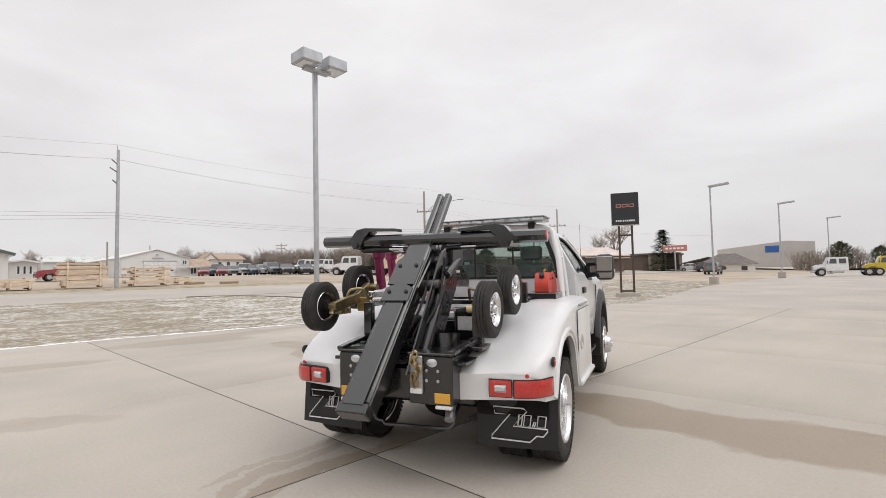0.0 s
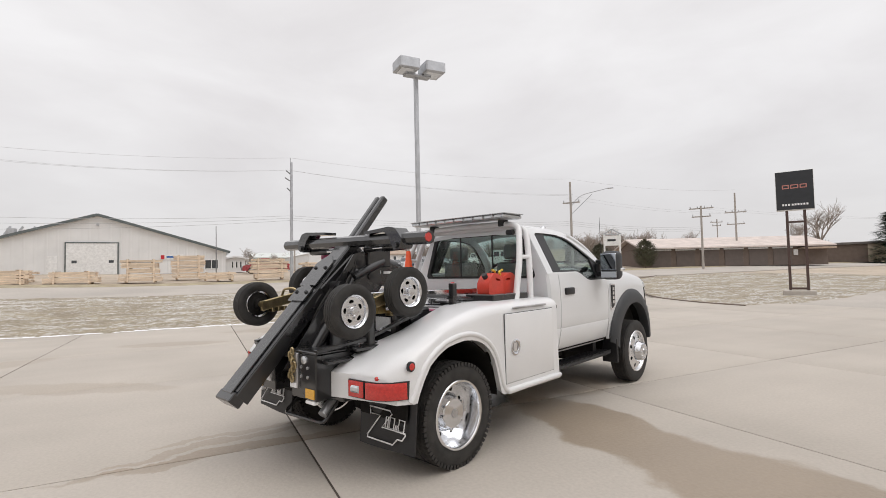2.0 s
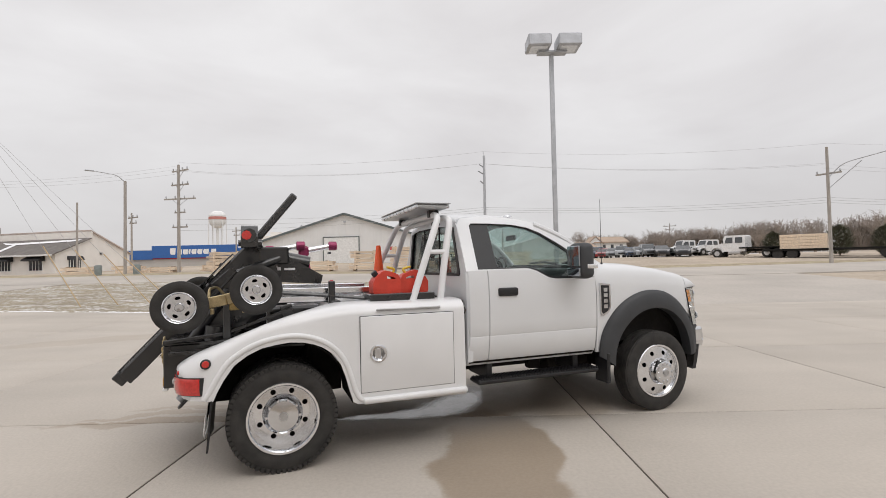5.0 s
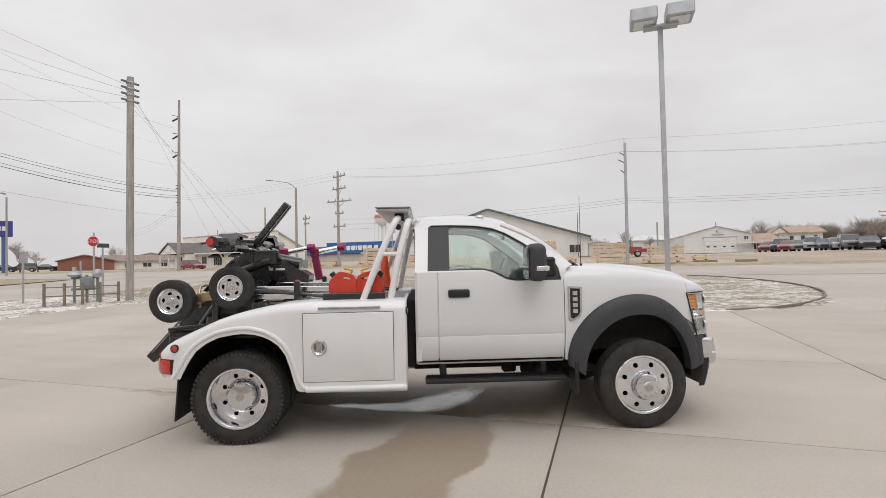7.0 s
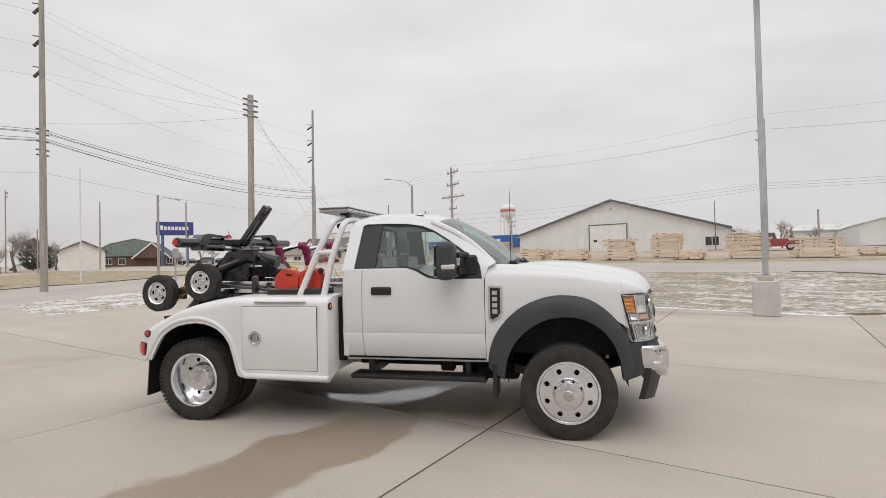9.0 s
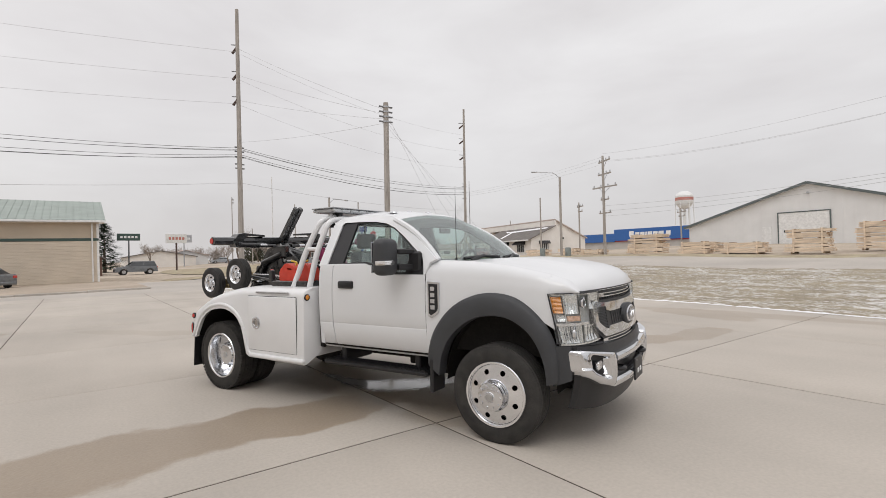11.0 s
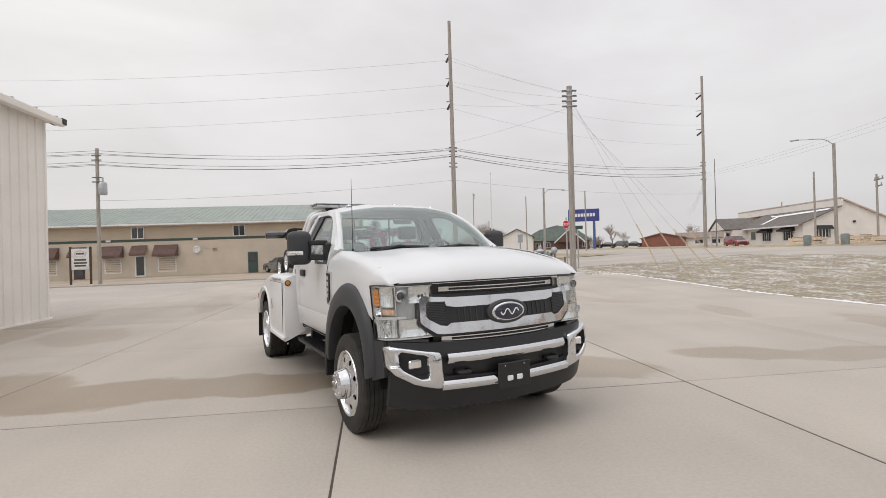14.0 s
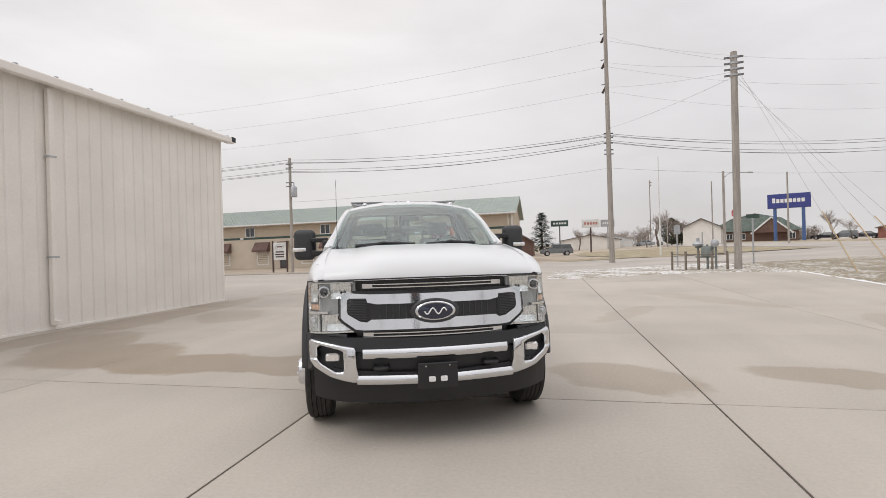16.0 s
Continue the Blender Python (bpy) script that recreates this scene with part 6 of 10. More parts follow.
for s in (1, -1):
    fu = [2.968, 2.98, 3.02] + [3.06 + 0.05 * k for k in range(22)] + [4.13]

    def fen_pt(i, j):
        u = fu[i]
        lo = arch(u, 3.665, 0.52, 0.63, 0.64 if u < 3.6 else 0.84)
        hi = smoothed(FT, u, 0.03)
        z = lo + (hi - lo) * (1 - (1 - j / 16) ** 1.5)
        y = interp([(0.6, 0.96), (0.9, 0.99), (1.15, 0.997), (1.30, 0.990), (1.40, 0.970), (1.45, 0.950), (1.485, 0.918), (1.505, 0.885), (1.52, 0.870)], z + (1.51 - hi) * (j / 16) ** 2)
        if u > 3.90 and z < 1.238:
            u += 0.07 * (u - 3.90) / 0.23 * (1.238 - z) / 0.37
        if u > 4.06:
            y -= 0.075 * ((u - 4.06) / 0.25) ** 1.5
        return Vector((u, s * y, z))
    bm = thick_grid(bmesh.new(), fen_pt, len(fu) - 1, 16, (0, -s * 0.03, 0))

    def brow_pt(i, j):
        # the strip of fender above the lamp
        u = 4.13 + 0.215 * i / 6
        hi = smoothed(FT, u, 0.03)
        z = 1.238 + max(0.006, hi - 1.238) * j / 8
        y = interp([(1.15, 0.997), (1.30, 0.990), (1.40, 0.970), (1.45, 0.950), (1.485, 0.918), (1.505, 0.885), (1.52, 0.870)], z + (1.51 - hi) * (j / 8) ** 1.3)
        return Vector((u, s * (y - 0.075 * ((u - 4.06) / 0.25) ** 1.5 * (1 - 0.6 * j / 8)), z))
    thick_grid(bm, brow_pt, 6, 8, (0, -s * 0.03, 0))
    fen = part("front_fender", bm, M_white, truck, smooth=50)
    # dark wheel-arch flare
    outer = [(2.985, 0.60), (2.99, 0.70), (3.03, 0.84), (3.10, 0.96), (3.20, 1.07), (3.33, 1.16), (3.50, 1.222), (3.66, 1.237), (3.82, 1.215), (3.95, 1.15), (4.06, 1.05), (4.145, 0.93), (4.19, 0.80), (4.205, 0.68), (4.205, 0.56)]
    inner = [(3.135, 0.50), (3.15, 0.62), (3.18, 0.72), (3.235, 0.82), (3.31, 0.90), (3.40, 0.97), (3.52, 1.025), (3.66, 1.045), (3.79, 1.03), (3.89, 0.985), (3.975, 0.92), (4.04, 0.83), (4.08, 0.74), (4.105, 0.64), (4.115, 0.53)]
    outer, inner = rounded(rounded(outer)), rounded(rounded(inner))
    bm = bmesh.new()

    def flare_pt(i, j):
        (a, b), (c, d) = outer[i], inner[i]
        f, y = [(0.0, 0.985), (0.05, 1.01), (0.22, 1.038), (0.75, 1.05), (0.97, 1.045), (1.0, 1.02), (0.98, 0.93)][j]
        return Vector((a + (c - a) * f, s * y, b + (d - b) * f))
    grid(bm, flare_pt, len(outer) - 1, 6)
    part("fender_flare", bm, M_plastic, truck, "dark grey plastic wheel-arch flare", smooth=50)
    # mud guard behind the front wheel and air deflector ahead of it
    part("splash_guard", B((3.03, -0.10, 0.34), (3.07, 0.10, 0.64), 0.01, Matrix.Translation((0, s * 0.95, 0))), M_blkplastic, truck)

    # headlamp: clear lens over a bright housing with bowls and fins
    def lamp_pt(t, z, back=0.0):
        # t from the side (0) round to the grille (1)
        x0 = 4.135 + 0.07 * max(0.0, 1.238 - z) / 0.37
        y = 0.985 - 0.05 * t - 0.32 * t * t
        x = x0 + (4.43 - x0) * (1 - (1 - t) ** 1.9) - (z - 0.86) * 0.03
        return Vector((x - back * (0.35 + 0.65 * t), s * (y - back * (1.0 - 0.75 * t)), z))

    def lamp_z(t, f):
        return (0.838 + 0.012 * t) + (0.398 - 0.006 * t) * f
    hl = part("headlamp", thick_grid(bmesh.new(), lambda i, j: lamp_pt(i / 10, lamp_z(i / 10, j / 6), 0.045), 10, 6, (-0.03, -s * 0.02, 0)), M_housing, truck, "clear headlamp with chrome reflectors", smooth=50)
    ln = part("lens", thick_grid(bmesh.new(), lambda i, j: lamp_pt(i / 10, lamp_z(i / 10, j / 6)), 10, 6, (-0.004, -s * 0.003, 0)), M_lens, hl, "clear plastic lens", smooth=50)
    ln.visible_shadow = False
    bm = thick_grid(bmesh.new(), lambda i, j: lamp_pt(0.03 + 0.15 * i / 4, 1.085 + 0.125 * j / 8, 0.008 + (0.006 if j % 2 else 0)), 4, 8, (-0.012, -s * 0.01, 0))
    part("side_marker", bm, M_amber, hl, "ribbed amber side marker")
    for t0, t1, f0, f1 in ((0.225, 0.46, 0.60, 0.96), (0.70, 0.97, 0.66, 0.96), (0.06, 0.50, 0.04, 0.42), (0.54, 0.97, 0.04, 0.36), (0.06, 0.20, 0.455, 0.58)):
        nf = 10
        bm = thick_grid(bmesh.new(), lambda i, j: lamp_pt(t0 + (t1 - t0) * i / nf, lamp_z(t0 + (t1 - t0) * i / nf, f0 + (f1 - f0) * j / 5), 0.010 + (0.004 if i % 2 else 0) + 0.020 * math.sin(math.pi * j / 5) * math.sin(math.pi * i / nf)), nf, 5, (-0.012, -s * 0.01, 0))
        part("reflector", bm, M_silver, hl, "faceted silver reflector", smooth=0)
    bm = thick_grid(bmesh.new(), lambda i, j: lamp_pt(0.24 + 0.24 * i / 6, lamp_z(0.3, 0.46 + 0.10 * j / 3), 0.009 + 0.004 * (i % 2)), 6, 3, (-0.012, -s * 0.01, 0))
    part("turn_lamp", bm, M_paleamber, hl, "pale amber turn lamp", smooth=0)
    # projector bowls: upper dark, lower clear
    for t_, f_, r_ in ((0.58, 0.80, 0.036), (0.34, 0.22, 0.034)):
        c_ = lamp_pt(t_, lamp_z(t_, f_), 0.016)
        bm = lathe(bmesh.new(), [(r_ * 1.25, -0.004), (r_ * 1.25, 0.010), (r_, 0.012), (r_ * 0.92, 0.004)], 20, "X", c_)
        pj = part("projector_ring", bm, M_chrome, hl, smooth=50)
        part("projector", lathe(bmesh.new(), [(r_ * 0.95, 0.0), (r_ * 0.7, 0.010), (0.0, 0.015)], 20, "X", c_), M_dkglass if f_ > 0.5 else M_clear, pj, smooth=60)
    # the bright bar across the lamp, and its frame
    for f0, f1, t0, t1, mt, dp in ((0.375, 0.425, 0.0, 0.66, M_silver, 0.002), (0.965, 0.995, 0.0, 1.0, M_silver, 0.006), (0.0, 0.03, 0.0, 1.0, M_silver, 0.008)):
        bm = thick_grid(bmesh.new(), lambda i, j: lamp_pt(t0 + (t1 - t0) * i / 10, lamp_z(t0 + (t1 - t0) * i / 10, f0 + (f1 - f0) * j), dp), 10, 1, (-0.04, -s * 0.03, 0))
        part("lamp_divider", bm, mt, hl, smooth=50)
    for t in (0.205, 0.49):
        bm = thick_grid(bmesh.new(), lambda i, j: lamp_pt(t + 0.016 * i, lamp_z(t, 0.43 + 0.54 * j / 4), 0.008), 1, 4, (-0.035, -s * 0.03, 0))
        part("lamp_fin", bm, M_silver, hl, smooth=50)
    for k in range(9):
        t = 0.10 + 0.045 * k
        bm = thick_grid(bmesh.new(), lambda i, j: lamp_pt(t + 0.010 * i, lamp_z(t, 0.06 + 0.30 * j / 3), 0.006), 1, 3, (-0.012, -s * 0.01, 0))
        part("lamp_rib", bm, M_silver, hl, smooth=0)
    gk = [lamp_pt(0.0, lamp_z(0, f), -0.001) for f in (0.0, 0.5, 1.0)] + [lamp_pt(t / 8, lamp_z(t / 8, 1.0), -0.001) for t in range(1, 9)]
    part("lamp_gasket", tube(bmesh.new(), gk, 0.006, 6), M_blkplastic, hl, "black lamp seam")

    # towing mirror
    bm = B((2.580, -0.115, 1.385), (2.745, 0.115, 1.72), 0.062, Matrix.Translation((0, s * 1.18, 0)), 4)
    mr = part("mirror", bm, M_plastic, truck, "large dark grey towing mirror", smooth=60)
    bm = B((2.568, -0.095, 1.50), (2.584, 0.095, 1.69), 0.006, Matrix.Translation((0, s * 1.18, 0)))
    part("mirror_glass", bm, M_mirror, mr)
    bm = B((2.568, -0.095, 1.41), (2.584, 0.095, 1.485), 0.006, Matrix.Translation((0, s * 1.18, 0)))
    part("mirror_glass", bm, M_mirror, mr)
    part("mirror_lamp", B((2.640, min(s * -0.02, s * 0.122), 1.478), (2.757, max(s * -0.02, s * 0.122), 1.522), 0.010, Matrix.Translation((0, s * 1.18, 0)), 2), M_silver, mr, "silver mirror lamp")
    bm = bmesh.new()
    bar(bm, (2.80, s * 0.93, 1.60), (2.74, s * 1.10, 1.60), 0.06, 0.05, 0.01)
    bar(bm, (2.80, s * 0.93, 1.45), (2.74, s * 1.10, 1.46), 0.07, 0.06, 0.01)
    box(bm, (2.76, s * 0.945 - 0.03, 1.41), (2.90, s * 0.945 + 0.03, 1.60), 0.02)
    part("mirror_arm", bm, M_blkplastic, mr)

    # running board
    bm = bmesh.new()
    box(bm, (1.66, s * 0.90 - 0.10, 0.455), (2.97, s * 0.90 + 0.10, 0.500), 0.015)
    for k in range(44):
        box(bm, (1.69 + 0.029 * k, s * 0.995 - 0.006, 0.497), (1.705 + 0.029 * k, s * 0.995 + 0.004, 0.513))
        box(bm, (1.69 + 0.029 * k, s * 0.90 - 0.09, 0.499), (1.700 + 0.029 * k, s * 0.90 + 0.09, 0.506))
    rb = part("running_board", bm, M_blkplastic, truck, "black ribbed running board", smooth=0)
    for x in (1.80, 2.75):
        part("bracket", B((x, s * 0.66 - 0.22, 0.47), (x + 0.06, s * 0.66 + 0.2, 0.64), 0.01), M_blkplastic, rb)

# grille
bm = bmesh.new()
thick_grid(bm, lambda i, j: Vector((4.44 - 0.10 * (i / 8 - 1) ** 2 - 0.02 * j, (i / 8 - 1) * 0.60, 0.80 + 0.235 * j)), 16, 2, (-0.06, 0, 0))
gr = part("grille", bm, M_blkplastic, truck, "black grille with chrome bars", smooth=50)


def front_x(y, z, add=0.0):
    return 4.455 - 0.24 * y * y - 0.08 * (z - 0.83) + add


def front_strip(y0, y1, z0, z1, add, dx, n=16):
    """A thin band that follows the curve of the front."""
    return thick_grid(bmesh.new(), lambda i, j: Vector((front_x(y0 + (y1 - y0) * i / n, z0, add), y0 + (y1 - y0) * i / n, z0 + (z1 - z0) * j)), n, 1, (-dx, 0, 0))


# black upper and lower sections, each with a slotted chrome blade and fine ribs
for z0, z1, zs, half_ in ((1.138, 1.243, 1.198, 0.615), (0.782, 0.868, 0.828, 0.60)):
    sec_ = part("grille_section", front_strip(-half_, half_, z0, z1, 0.020, 0.05), M_blkplastic, gr, "black grille section", smooth=50)
    for k in range(3):
        z = z0 + 0.016 + 0.018 * k
        part("slat", front_strip(-half_ + 0.05, half_ - 0.05, z, z + 0.007, 0.028, 0.012), M_plastic, sec_, smooth=50)
    for k in range(23):
        y = -0.55 + 0.05 * k
        part("rib", B((front_x(y, z0, 0.012), y - 0.004, z0 + 0.008), (front_x(y, z0, 0.026), y + 0.004, zs - 0.02)), M_plastic, sec_, smooth=0)
    bl_ = part("chrome_blade", front_strip(-0.545, 0.545, zs + 0.006, zs + 0.014, 0.045, 0.03), M_chrome, sec_, "slotted chrome blade", smooth=50)
    part("blade_lower", front_strip(-0.545, 0.545, zs - 0.018, zs - 0.010, 0.048, 0.03), M_chrome, bl_, smooth=50)
    for e in (1, -1):
        part("blade_end", front_strip(e * 0.47, e * 0.547, zs - 0.019, zs + 0.016, 0.046, 0.03, 4), M_chrome, bl_, smooth=50)


def dense(lp, d=0.05):
    out = []
    for (a, b), (c, e) in zip(lp, lp[1:] + lp[:1]):
        n = max(1, int(math.hypot(c - a, e - b) / d))
        out += [(a + (c - a) * k / n, b + (e - b) * k / n) for k in range(n)]
    return out


def mirrored(half_line):
    return half_line + [(-y, z) for y, z in half_line[::-1] if y > 1e-6]


def nose(y, z, add=0.0):
    return Vector((4.525 - 0.17 * y * y - 0.14 * (z - 0.87) + add, y, z))


# the broad chrome clamp frame with angled ends, a black border behind it
rim_ = mirrored([(0.0, 1.150), (0.60, 1.160), (0.70, 1.172), (0.732, 1.145), (0.735, 0.95), (0.708, 0.922), (0.61, 0.852), (0.0, 0.852)][::-1])
part("frame_border", plate(bmesh.new(), dense(rim_, 0.06), [], lambda y, z: nose(y, z, -0.014), (-0.05, 0, 0)), M_blkplastic, gr, "black border of the grille frame")
fo_ = mirrored([(0.0, 1.134), (0.50, 1.136), (0.60, 1.144), (0.685, 1.154), (0.712, 1.132), (0.714, 0.965), (0.692, 0.938), (0.60, 0.874), (0.54, 0.868), (0.0, 0.868)][::-1])
fi_ = mirrored([(0.0, 1.060), (0.44, 1.060), (0.512, 1.074), (0.520, 1.106), (0.648, 1.108), (0.666, 1.092), (0.668, 1.004), (0.655, 0.984), (0.570, 0.934), (0.515, 0.926), (0.485, 0.946), (0.0, 0.946)][::-1])
bm = plate(bmesh.new(), dense(fo_, 0.04), [dense(fi_, 0.04)[::-1]], lambda y, z: nose(y, z), (-0.06, 0, 0))
bmesh.ops.bevel(bm, geom=[e for e in bm.edges if e.calc_face_angle(0) > 1.0], offset=0.012, segments=3, affect="EDGES", profile=0.5)
part("chrome_frame", bm, M_chrome, gr, "broad chrome grille frame with angled ends", smooth=40)
part("slot_back", plate(bmesh.new(), dense(mirrored([(0.0, 0.935), (0.68, 0.935), (0.68, 1.115), (0.0, 1.115)]), 0.08), [], lambda y, z: nose(y, z, -0.010), (-0.02, 0, 0)), M_blkplastic, gr)
for s in (1, -1):
    for k in range(13):
        z = 0.945 + 0.0125 * k
        w0, w1 = 0.52, 0.66 if z > 0.99 else 0.585 + (z - 0.945) * 1.6
        part("mesh_bar", thick_grid(bmesh.new(), lambda i, j: nose(s * (w0 + (w1 - w0) * i / 3), z + 0.006 * j, -0.003), 3, 1, (-0.02, 0, 0)), M_plastic, gr, smooth=0)
    part("mesh_pillar", thick_grid(bmesh.new(), lambda i, j: nose(s * (0.505 + 0.014 * i), 0.94 + 0.165 * j / 3, -0.004), 1, 3, (-0.04, 0, 0)), M_blkplastic, gr, smooth=0)
for k in range(18):
    y = -0.42 + 0.84 * k / 17
    if abs(y) > 0.17:
        part("slot_rib", thick_grid(bmesh.new(), lambda i, j: nose(y + 0.006 * i, 0.95 + 0.106 * j / 2, -0.005), 1, 2, (-0.02, 0, 0)), M_plastic, gr, smooth=0)
# oval emblem in a black surround
bm = lathe(bmesh.new(), [(0.0, 0.020), (0.080, 0.018), (0.088, 0.008), (0.088, -0.02)], 48, "X")
bmesh.ops.scale(bm, vec=(1, 2.15, 1.06), verts=bm.verts)
bmesh.ops.translate(bm, vec=(4.512, 0, 1.0), verts=bm.verts)
es_ = part("emblem_surround", bm, M_plastic, gr, "dark oval emblem surround")
bm = lathe(bmesh.new(), [(0.0, 0.022), (0.066, 0.020), (0.072, 0.012), (0.072, 0.0)], 48, "X")
bmesh.ops.scale(bm, vec=(1, 2.15, 1.02), verts=bm.verts)
bmesh.ops.translate(bm, vec=(4.520, 0, 1.0), verts=bm.verts)
em = part("emblem_rim", bm, M_chrome, es_, "chrome emblem rim")
bm = lathe(bmesh.new(), [(0.0, 0.008), (0.058, 0.006), (0.064, 0.0)], 48, "X")
bmesh.ops.scale(bm, vec=(1, 2.18, 1.0), verts=bm.verts)
bmesh.ops.translate(bm, vec=(4.538, 0, 1.0), verts=bm.verts)
part("emblem_oval", bm, M_blue, em, "dark blue oval")
bm = bmesh.new()
tube(bm, [(4.547, 0.085 - 0.17 * k / 28, 1.0 + 0.022 * math.sin(k * 0.449)) for k in range(29)], 0.0060, 6)
part("emblem_mark", bm, M_silver, em)


# bumper
def bump_x(y):
    a = abs(y)
    return 4.57 - 0.13 * a * a - (0.9 * (a - 0.70) ** 1.7 if a > 0.70 else 0)


def strip(bm, y0, y1, z0, z1, add, dx, n=14):
    yy = [y0 + (y1 - y0) * k / n for k in range(n + 1)]

    def f(i, j):
        y = yy[i]
        lo, hi = z0(y) if callable(z0) else z0, z1(y) if callable(z1) else z1
        z = lo + (hi - lo) * j / 4
        bulge = 0.018 * math.sin(math.pi * j / 4)
        return Vector((bump_x(y) + add + bulge, y, z))
    return thick_grid(bm, f, n, 4, (-dx, 0, 0))


FOG = [(0.700, 0.575), (0.76, 0.575), (0.865, 0.635), (0.890, 0.665), (0.893, 0.745), (0.873, 0.764), (0.735, 0.738), (0.700, 0.718)]
END = [(0.585, 0.474), (0.66, 0.490), (0.80, 0.530), (0.92, 0.600), (0.958, 0.65), (0.966, 0.795), (0.94, 0.806), (0.75, 0.776), (0.605, 0.752), (0.598, 0.62), (0.585, 0.545)]


def rim_at(loop, ang):
    """Where a ray from the fog lamp's middle meets a closed outline."""
    c, d = Vector((0.80, 0.665)), Vector((math.cos(ang), math.sin(ang)))
    best = None
    for a, b in zip(loop, loop[1:] + loop[:1]):
        a, e = Vector(a) - c, Vector(b) - Vector(a)
        den = d.x * e.y - d.y * e.x
        if abs(den) < 1e-9:
            continue
        r, q = (a.x * e.y - a.y * e.x) / den, (a.x * d.y - a.y * d.x) / den
        if r > 0 and -1e-6 <= q <= 1 + 1e-6:
            best = r if best is None else max(best, r)
    return c + d * best


def end_pt(s, i, j):
    ang = (i % 72) / 72 * math.tau
    p = rim_at(FOG, ang).lerp(rim_at(END, ang), (0, 0.07, 0.22, 0.5, 0.78, 0.93, 1)[j])
    back = (0.03, 0.008, 0.001, 0, 0.001, 0.008, 0.03)[j]
    return Vector((bump_x(p.x) + 0.004 + 0.030 * math.sin(math.pi * min(1.0, max(0.0, (p.y - 0.46) / 0.36))) - back, s * p.x, p.y))


bp = part("bumper", strip(bmesh.new(), -0.555, 0.555, lambda y: 0.660 + 0.01 * y * y, lambda y: 0.730 + 0.01 * y * y, 0.0, 0.10), M_chrome, truck, "chrome front bumper", smooth=50)
part("lower_bar", strip(bmesh.new(), -0.60, 0.60, lambda y: 0.463 + 0.03 * y * y, lambda y: 0.527 + 0.02 * abs(y), 0.0, 0.10), M_chrome, bp, smooth=50)
for s in (1, -1):
    bm = thick_grid(bmesh.new(), lambda i, j: end_pt(s, i, j), 72, 6, (-0.09, 0, 0))
    bmesh.ops.remove_doubles(bm, verts=bm.verts, dist=0.0004)
    bmesh.ops.recalc_face_normals(bm, faces=bm.faces)
    part("bumper_end", bm, M_chrome, bp, smooth=60)
    fog = [(s * y, z) for y, z in FOG]
    bm = bmesh.new()
    plate(bm, dense(fog, 0.04) if s > 0 else dense(fog, 0.04)[::-1], [], lambda y, z: Vector((bump_x(y) - 0.045, y, z)), (-0.03, 0, 0))
    fb = part("fog_bezel", bm, M_blkplastic, bp, "black fog-lamp recess")
    part("fog_lamp", B((bump_x(0.78) - 0.05, s * 0.780 - 0.052, 0.638), (bump_x(0.78) - 0.012, s * 0.780 + 0.052, 0.705), 0.012), M_silver, fb, "clear fog lamp")
    part("tow_hook", tube(bmesh.new(), arc_pts([(4.42, s * 0.42 - 0.05, 0.59), (4.56, s * 0.42 - 0.05, 0.59), (4.56, s * 0.42 + 0.05, 0.59), (4.42, s * 0.42 + 0.05, 0.59)], 0.04), 0.018, 8), M_blkplastic, bp, "black tow hook")
bm = strip(bmesh.new(), -0.60, 0.60, 0.50, 0.70, -0.075, 0.05)
part("bumper_insert", bm, M_blkplastic, bp, "black bumper insert", smooth=50)
bm = thick_grid(bmesh.new(), lambda i, j: Vector((bump_x((i / 10 - 1) * 0.93) - 0.03 - 0.06 * (1 - j / 3) ** 1.5, (i / 10 - 1) * 0.93, (0.30 + 0.05 * abs(i / 10 - 1) ** 3) + j / 3 * (0.24 + 0.03 * abs(i / 10 - 1)))), 20, 3, (-0.05, 0, 0))
part("air_dam", bm, M_blkplastic, truck, "black lower air dam", smooth=50)
bm = thick_grid(bmesh.new(), lambda i, j: Vector((bump_x((i / 10 - 1) * 0.93) - 0.03 - 0.03 * j, (i / 10 - 1) * 0.93, 0.70 + 0.10 * j + 0.03 * abs(i / 10 - 1) ** 2)), 20, 1, (-0.14, 0, 0))
part("bumper_top", bm, M_blkplastic, truck, "black bumper top pad", smooth=50)
npb = part("number_plate", B((4.578, -0.152, 0.425), (4.593, 0.152, 0.618), 0.006), M_blkplastic, truck, "blank black front number plate")
for y in (-0.045, 0.045):
    part("plate_slot", B((4.591, y - 0.026, 0.478), (4.599, y + 0.026, 0.518), 0.006), M_logo, npb)
for y in (-0.09, 0.09):
    part("plate_bolt", lathe(bmesh.new(), [(0.006, 0.0), (0.006, 0.005), (0, 0.006)], 8, "X", (4.592, y, 0.595)), M_steel, npb)

for s in (1, -1):
    bm = thick_grid(bmesh.new(), lambda i, j: Vector((4.15 + 0.14 * i / 4, s * (1.0 - 0.045 * (i / 4) ** 2), 0.52 + 0.05 * i / 4 + (0.31 - 0.05 * i / 4) * j / 3)), 4, 3, (0, -s * 0.04, 0))
    part("bumper_side_cap", bm, M_plastic, truck, "dark plastic cap between flare and bumper", smooth=50)
    part("lamp_lower_trim", tube(bmesh.new(), [(4.20 + 0.05 * k, s * (0.965 - 0.012 * k * k), 0.828) for k in range(6)], 0.014, 8), M_blkplastic, truck)

# antenna
bm = cyl(bmesh.new(), (3.19, -0.80, 1.50), (3.19, -0.80, 2.19), 0.004, 0.002, 6)
cyl(bm, (3.19, -0.80, 1.49), (3.19, -0.80, 1.53), 0.014, 0.010, 10)
part("antenna", bm, M_blkplastic, truck, "thin black whip antenna")

